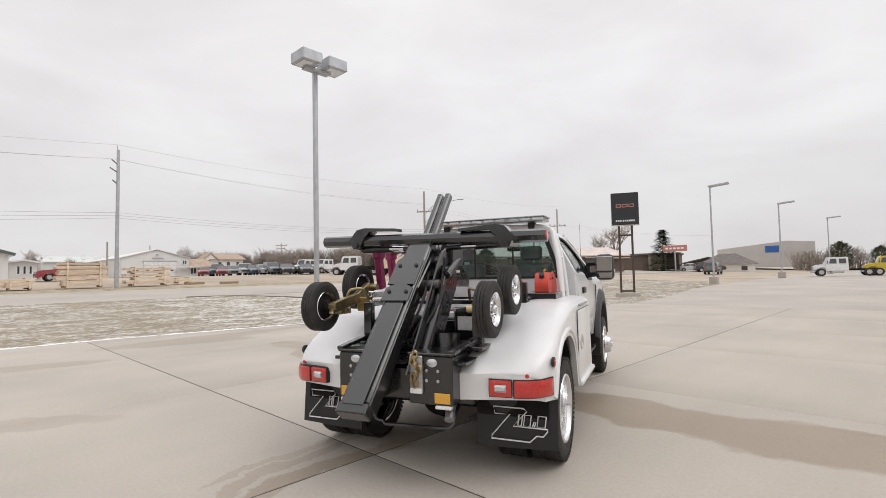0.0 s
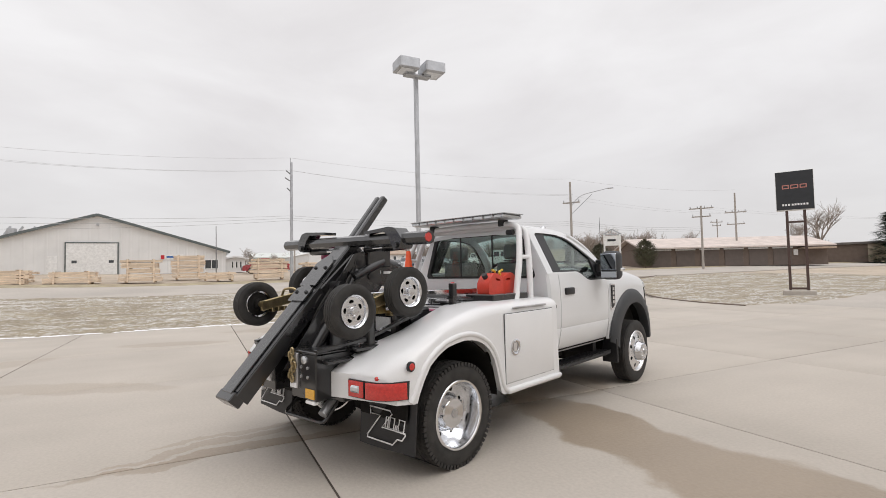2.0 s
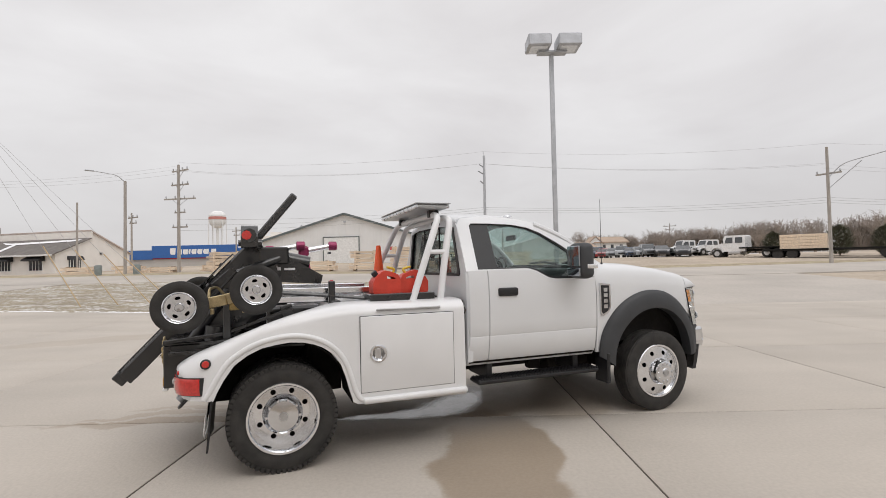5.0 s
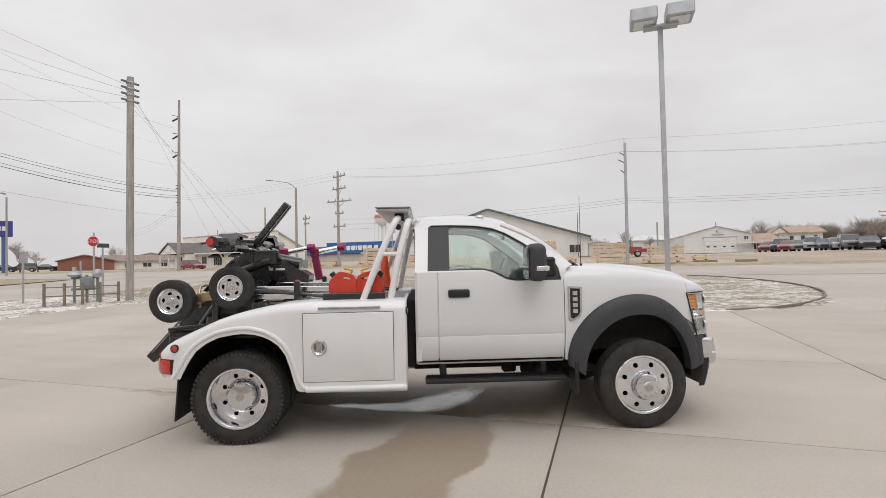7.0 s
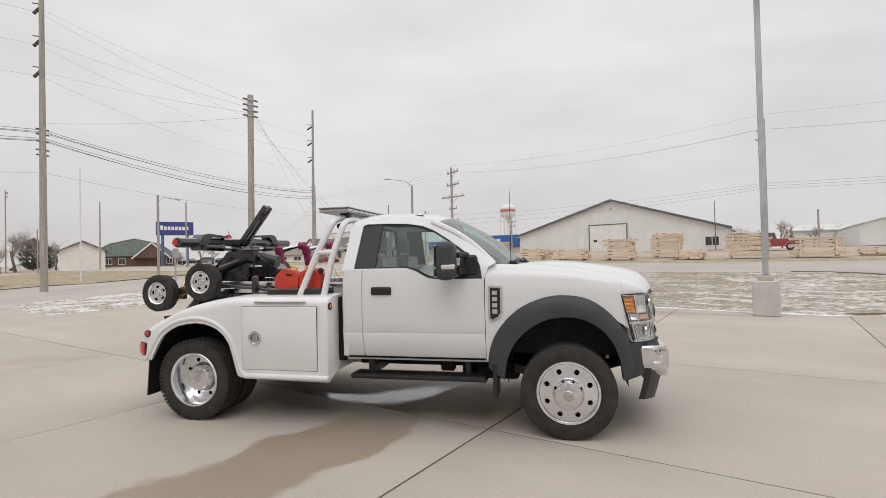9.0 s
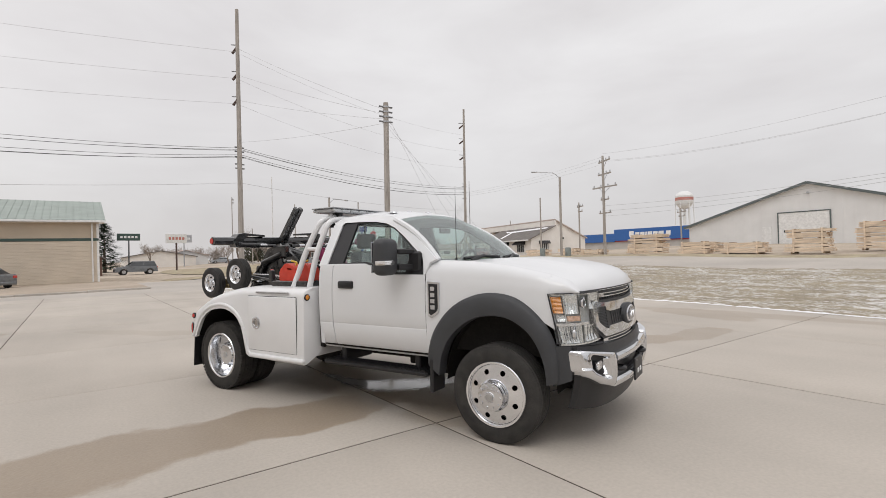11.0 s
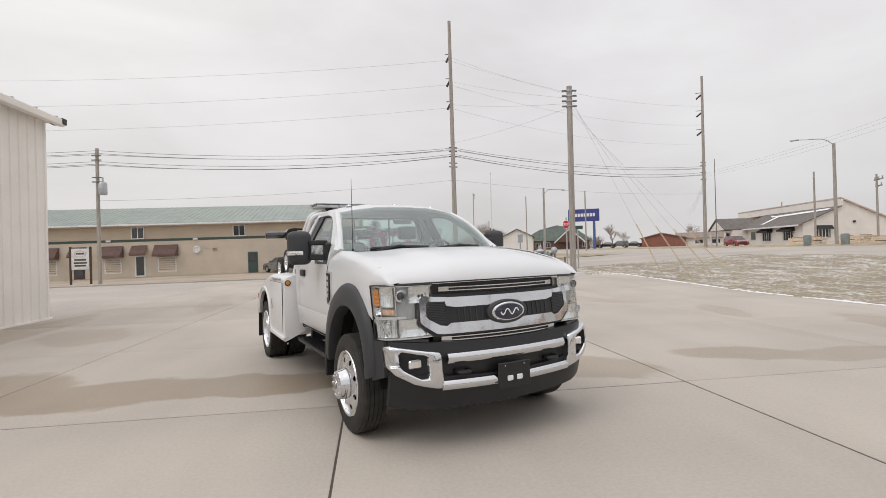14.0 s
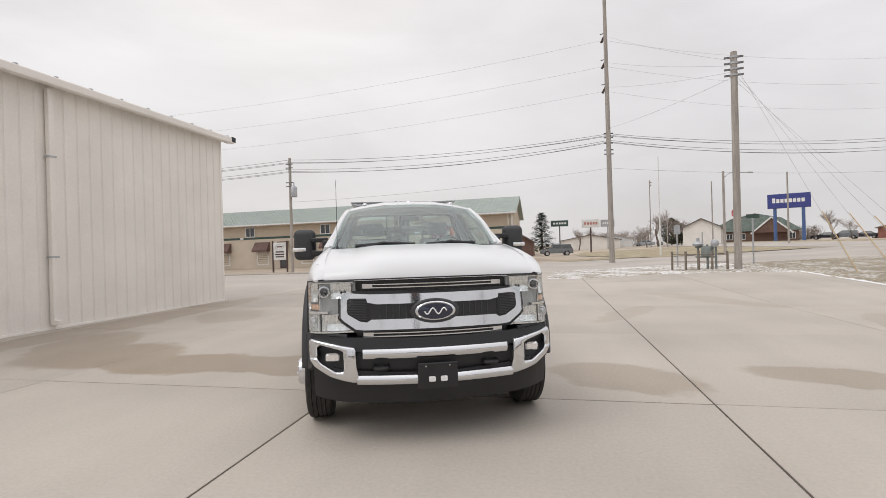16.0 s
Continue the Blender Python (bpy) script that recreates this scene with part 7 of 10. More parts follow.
# cab interior
for s in (1, -1):
    bm = B((1.72, -0.24, 1.0), (1.86, 0.24, 1.62), 0.05, Matrix.Translation((0, s * 0.42, 0)) @ Matrix.Rotation(0, 4, "Y"), 3)
    box(bm, (1.80, s * 0.42 - 0.24, 0.98), (2.30, s * 0.42 + 0.24, 1.14), 0.05, None, 3)
    se = part("seat", bm, M_seat, truck, "grey cab seat", smooth=50)
    part("seat_wrap", B((1.865, s * 0.42 - 0.2, 1.12), (1.885, s * 0.42 + 0.2, 1.60), 0.008), M_wrap, se, "clear plastic wrap on the seat")
    part("headrest", B((1.72, s * 0.42 - 0.13, 1.65), (1.82, s * 0.42 + 0.13, 1.82), 0.035, None, 3), M_seat, se, smooth=50)
# added grey sheet over the black floor block, brightens the cab behind the glass
part("cab_brightening_sheet", B((1.62, -0.92, 1.30), (2.80, 0.92, 1.315)), M_seat, truck, "grey sheet added inside the cab to brighten it", smooth=0)
part("dashboard", B((2.72, -0.84, 1.20), (3.12, 0.84, 1.47), 0.05, None, 3), M_dash, truck, smooth=50)
bm = tube(bmesh.new(), [(2.60 + 0.06 * math.sin(k * math.tau / 24), 0.42 + 0.19 * math.cos(k * math.tau / 24), 1.43 + 0.18 * math.sin(k * math.tau / 24)) for k in range(24)], 0.016, 8, True)
bar(bm, (2.61, 0.25, 1.43), (2.61, 0.59, 1.43), 0.03, 0.04)
bar(bm, (2.61, 0.42, 1.42), (2.80, 0.42, 1.34), 0.05, 0.05)
part("steering_wheel", bm, M_dash, truck)
part("rear_view_mirror", B((2.55, -0.11, 1.80), (2.575, 0.11, 1.86), 0.01), M_dash, truck)

# ---- wrecker body ----
BT = [(-0.675, 0.80), (-0.64, 0.862), (-0.57, 0.92), (-0.47, 0.972), (-0.37, 1.018), (-0.25, 1.068), (-0.13, 1.118), (0.0, 1.155), (0.12, 1.185), (0.28, 1.215), (0.42, 1.232), (0.6, 1.238), (1.50, 1.238)]


def bed_low(u):
    return interp([(-0.675, 0.605), (-0.50, 0.595), (-0.455, 0.66), (-0.41, 0.74), (-0.34, 0.84), (-0.25, 0.905), (-0.15, 0.95), (0.0, 0.978), (0.10, 0.98), (0.20, 0.962), (0.29, 0.925), (0.37, 0.865), (0.43, 0.78), (0.465, 0.68), (0.495, 0.57), (0.525, 0.475), (0.56, 0.455), (1.50, 0.44)], u)


IN = 0.56
bu = [-0.675, -0.66, -0.62, -0.56, -0.50, -0.455, -0.41, -0.34, -0.25, -0.15, -0.05, 0.05, 0.15, 0.23, 0.30, 0.37, 0.43, 0.465, 0.495, 0.525, 0.56, 0.7, 0.9, 1.1, 1.3, 1.46, 1.49, 1.50]
DROP = [(-0.675, 0.0), (-0.64, 0.03), (-0.5, 0.04), (-0.25, 0.06), (-0.12, 0.07), (0.15, 0.045), (0.42, 0.0)]


def tail_x(y):
    """Where the rounded tail of the body lies at a half width."""
    return interp([(0.50, -0.772), (0.70, -0.765), (0.87, -0.750), (0.96, -0.728), (1.02, -0.695), (1.055, -0.655), (1.075, -0.62), (1.09, -0.59)], y)


for s in (1, -1):
    bm = bmesh.new()

    def bed_sec(i):
        u = bu[i]
        lo, hi = bed_low(u), smoothed(BT, u, 0.05) if -0.6 < u < 1.4 else interp(BT, u)
        pinch = 0.05 * max(0, (-0.56 - u) / 0.115) ** 2 + (0.02 if u > 1.495 else 0)
        yo = 1.12 - pinch
        r = min(0.085, (hi - lo) * 0.4)
        pts = [(yo - 0.05, lo + 0.02), (yo - 0.004, lo), (yo, lo + 0.03)]
        zs = lo + 0.03
        for k in range(1, 5):
            pts.append((yo - 0.012 * k / 4, zs + (hi - r - zs) * k / 4))
        for k in range(1, 6):
            a = k / 5 * math.pi / 2
            pts.append((yo - 0.012 - r * 1.3 * (1 - math.cos(a)), hi - r + r * math.sin(a)))
        crown = 0.012
        for k in range(1, 6):
            y = (yo - 0.012 - r * 1.3) + (IN - (yo - 0.012 - r * 1.3)) * k / 5
            pts.append((y, hi + crown * math.sin(math.pi * k / 5) - 0.01 * k / 5 - interp(DROP, u) * k / 5))
        pts.append((IN, min(lo, 0.70)) if u < -0.3 else (IN, lo if lo > 0.7 else 0.70))
        lean = max(0.0, (-0.45 - u) / 0.225)
        return [Vector(((u if lean == 0 else -0.45 + lean * (0.45 + tail_x(y))), s * (y if y > 0.561 else y - 0.10 * min(1.0, max(0.0, (-0.12 - u) / 0.3))), z)) for y, z in pts]
    secs = [bed_sec(i) for i in range(len(bu))]
    g = grid(bm, lambda i, j: secs[i][j], len(bu) - 1, len(secs[0]) - 1)
    bm.faces.new(g[0])
    bm.faces.new(g[-1])
    bed = part("body_side", bm, M_gel, truck, "white moulded wrecker body side", smooth=50)
    # raised lip round the wheel arch
    lip = [(-0.545, 0.60), (-0.50, 0.66), (-0.455, 0.75), (-0.385, 0.855), (-0.28, 0.93), (-0.16, 0.985), (0.0, 1.015), (0.12, 1.015), (0.24, 0.985), (0.34, 0.935), (0.42, 0.86), (0.475, 0.77), (0.51, 0.66), (0.54, 0.55), (0.58, 0.475), (0.70, 0.458), (1.0, 0.45), (1.49, 0.445)]
    bm = tube(bmesh.new(), arc_pts([(u, s * 1.112, z + 0.012) for u, z in lip], 0.05, 3), 0.022, 10)
    part("arch_lip", bm, M_gel, bed, smooth=70)
    # sill below the tool box
    part("sill", B((0.60, s * 1.10 - 0.05, 0.448), (1.50, s * 1.10 + 0.045, 0.50), 0.02, None, 2), M_gel, bed, smooth=60)
    # tool-box door
    part("door_gap", B((0.583, -0.004, 0.533), (1.387, 0.004, 1.147), 0.003, Matrix.Translation((0, s * 1.116, 0))), M_plastic, bed, "dark door seam")
    bd = part("toolbox_door", B((0.588, -0.012, 0.538), (1.382, 0.012, 1.142), 0.006, Matrix.Translation((0, s * 1.114, 0)), 2), M_gel, bed, "white tool-box door", smooth=50)
    yl = s * 1.126
    bm = lathe(bmesh.new(), [(0.070, 0.0), (0.070, s * 0.008), (0.060, s * 0.012), (0.048, s * 0.006), (0.046, 0.0)], 32, "Y", (0.73, yl, 0.842))
    lt = part("latch_ring", bm, M_chrome, bd, "round chrome paddle latch")
    part("latch_well", lathe(bmesh.new(), [(0.048, s * 0.001), (0.0, s * 0.001)], 32, "Y", (0.73, yl, 0.842)), M_steel, lt)
    part("paddle", B((0.70, yl - 0.005, 0.80), (0.755, yl + 0.009, 0.885), 0.004), M_chrome, lt)
    tr = part("top_trim", B((0.72, s * 1.115 - 0.01, 1.178), (1.27, s * 1.115 + 0.008, 1.198), 0.005), M_steel, bed, "thin grey trim strip")
    # lamps
    mk = part("side_marker", lathe(bmesh.new(), [(0.036, s * -0.01), (0.036, s * 0.006), (0.03, s * 0.010)], 24, "Y", (-0.53, s * 1.108, 0.865)), M_blkplastic, bed)
    part("marker_lens", lathe(bmesh.new(), [(0.029, s * 0.005), (0.022, s * 0.014), (0.0, s * 0.016)], 24, "Y", (-0.53, s * 1.108, 0.865)), M_redlens, mk, "round red marker lens")
    fm = part("front_marker", lathe(bmesh.new(), [(0.036, -0.004), (0.036, 0.006), (0.03, 0.010)], 24, "X", (1.50, s * 1.07, 1.145)), M_blkplastic, bed)
    part("marker_lens", lathe(bmesh.new(), [(0.029, 0.005), (0.022, 0.014), (0.0, 0.016)], 24, "X", (1.50, s * 1.07, 1.145)), M_amber, fm, "round amber marker lens")
    def tail_patch(line, z0, z1, add, thick):
        """A curved plate on the tail, set out from it by add; line holds half widths and distances along the truck."""
        n = len(line) - 1

        def pt(i, j):
            a, b = Vector(line[max(0, i - 1)]), Vector(line[min(n, i + 1)])
            d = (b - a).normalized()
            out = add * (0.6 if i in (0, n) or j in (0, 4) else 1.0)
            return Vector((line[i][1] - d.x * out, s * (line[i][0] + d.y * out), z0 + (z1 - z0) * j / 4))
        return thick_grid(bmesh.new(), pt, n, 4, (thick, -s * thick * 0.3, 0))

    def tail_run(y0, y1, n=12):
        return [(y0 + (y1 - y0) * k / n, tail_x(y0 + (y1 - y0) * k / n)) for k in range(n + 1)]
    wrap = [(1.084, -0.60), (1.100, -0.572)]
    part("lamp_gasket", tail_patch(tail_run(0.866, 1.073) + wrap + [(1.106, -0.562)], 0.640, 0.768, 0.008, 0.05), M_blkplastic, bed, smooth=40)
    tl = part("tail_lamp", tail_patch(tail_run(0.874, 1.073) + wrap, 0.646, 0.762, 0.020, 0.05), M_redlens, bed, "large red wraparound tail lamp", smooth=40)
    part("lamp_gasket", tail_patch(tail_run(0.694, 0.860), 0.643, 0.768, 0.008, 0.05), M_blkplastic, bed, smooth=40)
    tl2 = part("reverse_lamp", tail_patch(tail_run(0.700, 0.854), 0.649, 0.762, 0.018, 0.05), M_redlens, bed, "small square lamp with clear centre", smooth=40)
    part("clear_centre", tail_patch(tail_run(0.735, 0.820), 0.680, 0.732, 0.030, 0.02), M_clear, tl2, smooth=40)
    part("small_marker", lathe(bmesh.new(), [(0.015, 0.012), (0.015, 0.0), (0.012, -0.008), (0, -0.01)], 14, "X", (tail_x(0.96) + 0.004, s * 0.96, 0.793)), M_redlens, bed)
    # mud flap with print
    bm = thick_grid(bmesh.new(), lambda i, j: Vector((-0.51 - 0.01 * math.sin(i * 0.8) - 0.03 * (1 - j / 3), s * (0.515 + 0.61 * i / 6), 0.222 + 0.378 * j / 3 + 0.015 * (1 - j / 3) * i / 6)), 6, 3, (0.012, 0, 0))
    fl = part("mud_flap", bm, M_blkplastic, truck, "black mud flap with white outlined print", smooth=60)

    def flap3(a, b):
        # print lies on the rear face; a runs to the truck's right as seen from behind
        return Vector((-0.560 + 0.03 * b / 0.3, s * 0.84 - (-0.204 + (a + 0.22) * 1.21), 0.272 + b))
    zpts = [(-0.21, 0.245), (-0.02, 0.245), (0.0, 0.225), (-0.085, 0.115), (0.125, 0.115), (0.125, 0.10), (0.10, 0.062), (0.06, 0.062), (0.02, 0.015), (-0.22, 0.015), (-0.215, 0.04), (-0.105, 0.195), (-0.20, 0.195)]
    bm = tube(bmesh.new(), [flap3(a, b) for a, b in zpts], 0.0055, 5, True)
    part("print_outline", bm, M_logo, fl, "white outlined emblem")
    bm = bmesh.new()
    for a, w, hh in ((-0.055, 0.022, 0.075), (-0.02, 0.04, 0.075), (0.035, 0.012, 0.03), (0.062, 0.048, 0.075)):
        p = flap3(a, 0.125)
        tube(bm, [flap3(a, 0.125), flap3(a + w, 0.125), flap3(a + w + 0.008, 0.125 + hh), flap3(a + 0.008, 0.125 + hh)], 0.005, 5, True)
    part("print_bars", bm, M_logo, fl)

    # grey pillars behind cab: twin roll tubes
    bm = tube(bmesh.new(), arc_pts([(1.08, s * 0.90, 1.20), (1.26, s * 0.84, 1.66), (1.40, s * 0.745, 1.985), (1.42, s * 0.60, 2.02), (1.42, 0, 2.03)], 0.13, 6), 0.032, 12)
    part("roll_bar", bm, M_gel, truck, "white painted roll tube", smooth=70)
    bm = tube(bmesh.new(), arc_pts([(1.345, s * 0.90, 1.20), (1.42, s * 0.85, 1.60), (1.515, s * 0.755, 1.955), (1.52, s * 0.60, 1.995), (1.52, 0, 2.0)], 0.13, 6), 0.032, 12)
    part("roll_bar", bm, M_gel, truck, "white painted roll tube", smooth=70)
    bm = tube(bmesh.new(), [(1.26, s * 0.84, 1.66), (1.43, s * 0.84, 1.66)], 0.022, 10)
    part("roll_brace", bm, M_gel, truck)

for s in (1, -1):
    bm = bmesh.new()
    bar(bm, (-0.90, s * 0.47, 0.955), (-0.45, s * 0.49, 1.0), 0.05, 0.03, 0.004)
    bar(bm, (-0.45, s * 0.49, 1.0), (0.10, s * 0.575, 1.19), 0.05, 0.03, 0.004)
    part("deck_rail", bm, M_black, truck)
bm = cyl(bmesh.new(), (-0.52, -0.27, 0.90), (-0.50, -0.26, 1.04), 0.11, 0.11, 24)
part("oil_tank", bm, M_black, truck, "glossy black round oil tank", smooth=50)
bm = bmesh.new()
box(bm, (-0.42, 0.20, 0.90), (0.02, 0.46, 1.14), 0.02)
box(bm, (-0.10, -0.44, 0.90), (0.36, -0.16, 1.20), 0.02)
part("valve_box", bm, M_black, truck)
part("warning_label", B((-0.105, -0.40, 1.02), (-0.098, -0.20, 1.14)), M_logo, truck, smooth=0)

# headboard panels and front bulkhead of the body
bm = bmesh.new()
box(bm, (1.44, -1.08, 0.50), (1.485, 1.08, 1.20), 0.005)
part("bulkhead", bm, M_gel, truck, "white moulded front of the body")
bm = bmesh.new()
box(bm, (1.50, -0.9, 0.6), (1.575, 0.9, 1.22), 0.01)
part("cab_gap_filler", bm, M_under, truck)

# light bar on the roll bar
lbm = B((1.22, -0.69, 2.07), (1.53, 0.69, 2.118), 0.02, None, 2)
lb = part("light_bar", lbm, M_housing, truck, "long low pale light bar", smooth=50)
for k in range(10):
    y = -0.63 + 0.14 * k
    part("lens", B((1.205, y - 0.062, 2.076), (1.235, y + 0.062, 2.112), 0.008), M_clear, lb)
    part("lens", B((1.515, y - 0.062, 2.076), (1.542, y + 0.062, 2.112), 0.008), M_clear, lb)
part("cover", B((1.20, -0.71, 2.115), (1.55, 0.71, 2.128), 0.006), M_housing, lb, "grey top cover")
for y in (-0.52, 0.52):
    part("foot", B((1.38, y - 0.04, 2.0), (1.48, y + 0.04, 2.075), 0.01), M_blkplastic, lb)
bm = cyl(bmesh.new(), (1.42, -0.66, 1.93), (1.42, -0.58, 1.93), 0.03, 0.03, 12)
part("work_lamp", bm, M_blkplastic, truck)

# deck between the body sides
bm = bmesh.new()
box(bm, (-0.85, -0.555, 0.86), (0.45, 0.555, 0.885), 0.004)
box(bm, (0.42, -0.555, 0.86), (1.44, 0.555, 1.05), 0.006)
part("deck", bm, M_black, truck, "black steel deck plate")
part("deck_tray", B((0.45, -0.54, 1.05), (1.40, 0.54, 1.08), 0.005), M_steel, truck, "bare metal tool tray floor")
for s in (1, -1):
    bx = part("rear_box", B((-0.90, min(s * 0.13, s * 0.475), 0.585), (-0.30, max(s * 0.13, s * 0.475), 0.93), 0.008), M_black, truck, "black steel tail box")
    part("box_cap", B((-0.905, min(s * 0.12, s * 0.485), 0.93), (-0.20, max(s * 0.12, s * 0.485), 0.95), 0.006), M_black, bx)
    bm = lathe(bmesh.new(), [(0.030, 0.0), (0.030, -0.01), (0.022, -0.016), (0, -0.017)], 20, "X")
    bmesh.ops.scale(bm, vec=(1, 1.35, 1), verts=bm.verts)
    bmesh.ops.translate(bm, vec=(-0.90, s * 0.32, 0.882), verts=bm.verts)
    part("work_lamp", bm, M_clear, bx, "small clear work lamp")
    for y, z in ((0.275, 0.825), (0.365, 0.825), (0.275, 0.755), (0.365, 0.755)):
        part("bolt", lathe(bmesh.new(), [(0.013, 0.0), (0.012, -0.009), (0, -0.012)], 10, "X", (-0.90, s * y, z)), M_steel, bx)
    part("reflector", B((-0.908, s * 0.395 - 0.06, 0.60), (-0.899, s * 0.395 + 0.06, 0.672), 0.003), M_reflector, bx, "amber reflector")
    part("plate_lamp", B((-0.91, s * 0.40 - 0.06, 0.560), (-0.87, s * 0.40 + 0.06, 0.585), 0.005), M_logo, bx)
    # grab chain with hook in its pocket
    bm = bmesh.new()
    for k in range(9):
        a = k * 0.55
        tube(bm, [(-0.935 + 0.016 * math.cos(q * math.tau / 8) * (k % 2), s * 0.20 + 0.020 * math.cos(q * math.tau / 8) * (1 - k % 2) + 0.03 * math.sin(a * 2.1), 0.94 - 0.026 * k + 0.026 * math.sin(q * math.tau / 8)) for q in range(8)], 0.009, 6, True)
    part("grab_chain", bm, M_zinc, bx, "yellow zinc chain")
    part("chain_pocket", B((-0.925, s * 0.20 - 0.05, 0.66), (-0.895, s * 0.20 + 0.05, 0.93), 0.006), M_steel, bx)
    part("pocket_tag", B((-0.93, s * 0.20 - 0.045, 0.665), (-0.924, s * 0.20 + 0.045, 0.70)), M_logo, bx, smooth=0)
bm = bmesh.new()
tube(bm, arc_pts([(-0.66, -0.42, 0.55), (-0.80, -0.42, 0.40), (-0.80, 0.16, 0.38), (-0.66, 0.16, 0.5)], 0.05), 0.014, 8)
part("skid_rail", bm, M_black, truck)
part("rear_cross_beam", B((-0.72, -0.56, 0.56), (-0.60, 0.56, 0.80), 0.01), M_black, truck)

# ---- wheel lift: folded arm, crossbar and upright grids ----
A0, A1 = Vector((-1.30, 0.07, 0.64)), Vector((-0.22, 0.07, 1.80))
ax = (A1 - A0).normalized()
nrm = Vector((-ax.z, 0, ax.x))
arm = part("wheel_lift_arm", bar(bmesh.new(), A0 + ax * 0.02 - nrm * 0.02, A1 + ax * 0.02 - nrm * 0.02, 0.215, 0.09, 0.012), M_boom, truck, "dark grey folded wheel-lift arm")
bm = bmesh.new()
bar(bm, A0 + nrm * 0.035, A0 + ax * 1.12 + nrm * 0.035, 0.16, 0.014, 0.003)
part("cover_plate", bm, M_boom, arm)
bm = bmesh.new()
for s in (1, -1):
    bar(bm, A0 + Vector((0, s * 0.112, 0)) - nrm * 0.05, A1 + Vector((0, s * 0.112, 0)) - nrm * 0.05, 0.016, 0.12, 0.004)
part("side_flange", bm, M_black, arm)
part("foot_plate", bar(bmesh.new(), A0 - ax * 0.06 - nrm * 0.02, A0 + ax * 0.02 - nrm * 0.02, 0.235, 0.11, 0.008), M_black, arm)
for d, h2 in ((0.98, 0.11), (1.26, 0.22)):
    pts = [(-0.14, d - h2), (0.14, d - h2), (0.14, d + h2 * 0.2), (0.05, d + h2 * 0.55), (-0.05, d + h2 * 0.55), (-0.14, d + h2 * 0.2)]
    bm = plate(bmesh.new(), pts, [], lambda a, b: A0 + ax * b + nrm * 0.044 + Vector((0, a * 0.86, 0)), nrm * 0.012)
    pl = part("gusset_plate", bm, M_boom, arm)
    for y in (-0.075, 0.075):
        c = A0 + ax * (d - 0.02) + nrm * 0.055 + Vector((0, y, 0))
        part("bolt", cyl(bmesh.new(), c, c + nrm * 0.014, 0.018, 0.014, 10), M_blkplastic, pl)
# crossbar, octagonal tube
bm = bmesh.new()
cyl(bm, (-0.23, -1.03, 1.80), (-0.23, 1.09, 1.835), 0.053, 0.053, 8)
cb = part("crossbar", bm, M_boom, truck, "dark grey wheel-lift crossbar", smooth=0)
part("end_reflector", cyl(bmesh.new(), (-0.25, -1.036, 1.80), (-0.25, -1.026, 1.80), 0.036, 0.036, 8), M_redlens, cb, "red end reflector")
for s in (1, -1):
    z0 = 1.82 + 0.017 * s
    prof = [(s * 0.30, z0 + 0.085), (s * 0.62, z0 + 0.105), (s * 0.70, z0 + 0.09), (s * 0.78, z0 + 0.0), (s * 0.74, z0 - 0.08), (s * 0.68, z0 - 0.09), (s * 0.62, z0 + 0.02), (s * 0.56, z0 + 0.07), (s * 0.30, z0 + 0.06)]
    bm = plate(bmesh.new(), prof, [], lambda y, z: Vector((-0.30, y, z)), (0.13, 0, 0))
    jaw = part("wheel_claw", bm, M_boom, cb, "dark grey wheel grid claw", smooth=0)
    part("claw_pin", cyl(bmesh.new(), (-0.32, s * 0.71, z0 - 0.05), (-0.14, s * 0.71, z0 - 0.05), 0.026, 0.03, 12), M_black, jaw)
    bm = cyl(bmesh.new(), (-0.16, s * 0.14, 1.74), (-0.18, s * 0.72, 1.755), 0.026, 0.026, 12)
    cyl(bm, (-0.16, s * 0.40, 1.747), (-0.18, s * 0.70, 1.754), 0.036, 0.036, 12)
    part("claw_cylinder", bm, M_black, cb)
    part("cylinder_rod", cyl(bmesh.new(), (-0.165, s * 0.28, 1.745), (-0.17, s * 0.42, 1.748), 0.028, 0.028, 12), M_chrome, cb)
# upright double bar
for y in (-0.03, 0.05):
    part("stowed_bar", bar(bmesh.new(), (-0.20, y + 0.01, 1.80), (0.17, y, 2.255), 0.058, 0.07, 0.012), M_boom, truck, "stowed black bar pointing up")
# pivot block under the crossbar
bm = bmesh.new()
bar(bm, (-0.55, 0.02, 1.36), (-0.12, 0.02, 1.74), 0.16, 0.13, 0.015)
for y in (-0.13, 0.17):
    bar(bm, (-0.75, y, 0.90), (-0.25, y, 1.62), 0.025, 0.14, 0.006)
cyl(bm, (-0.45, -0.2, 1.42), (-0.45, 0.24, 1.42), 0.05, 0.05, 14)
cyl(bm, (-0.25, -0.16, 1.62), (-0.25, 0.2, 1.62), 0.045, 0.045, 14)
part("pivot_frame", bm, M_black, truck, "black pivot frame of the lift")
for y in (-0.18, 0.20):
    bm = bmesh.new()
    cyl(bm, (-0.85, y, 0.75), (-0.42, y, 1.35), 0.045, 0.045, 12)
    cyl(bm, (-0.42, y, 1.35), (-0.28, y, 1.56), 0.026, 0.026, 12)
    part("tilt_cylinder", bm, M_black, truck)
for k in range(6):
    y0 = -0.16 + 0.06 * k
    bm = bmesh.new()
    tube(bm, arc_pts([(-0.30, y0, 1.58), (-0.55 - 0.03 * k, y0 - 0.08, 1.30), (-0.70, y0 + 0.06, 1.02 - 0.02 * k), (-0.55, y0, 0.90)], 0.12), 0.011, 6)
    part("hydraulic_hose", bm, M_rubber, truck, "black hydraulic hose")
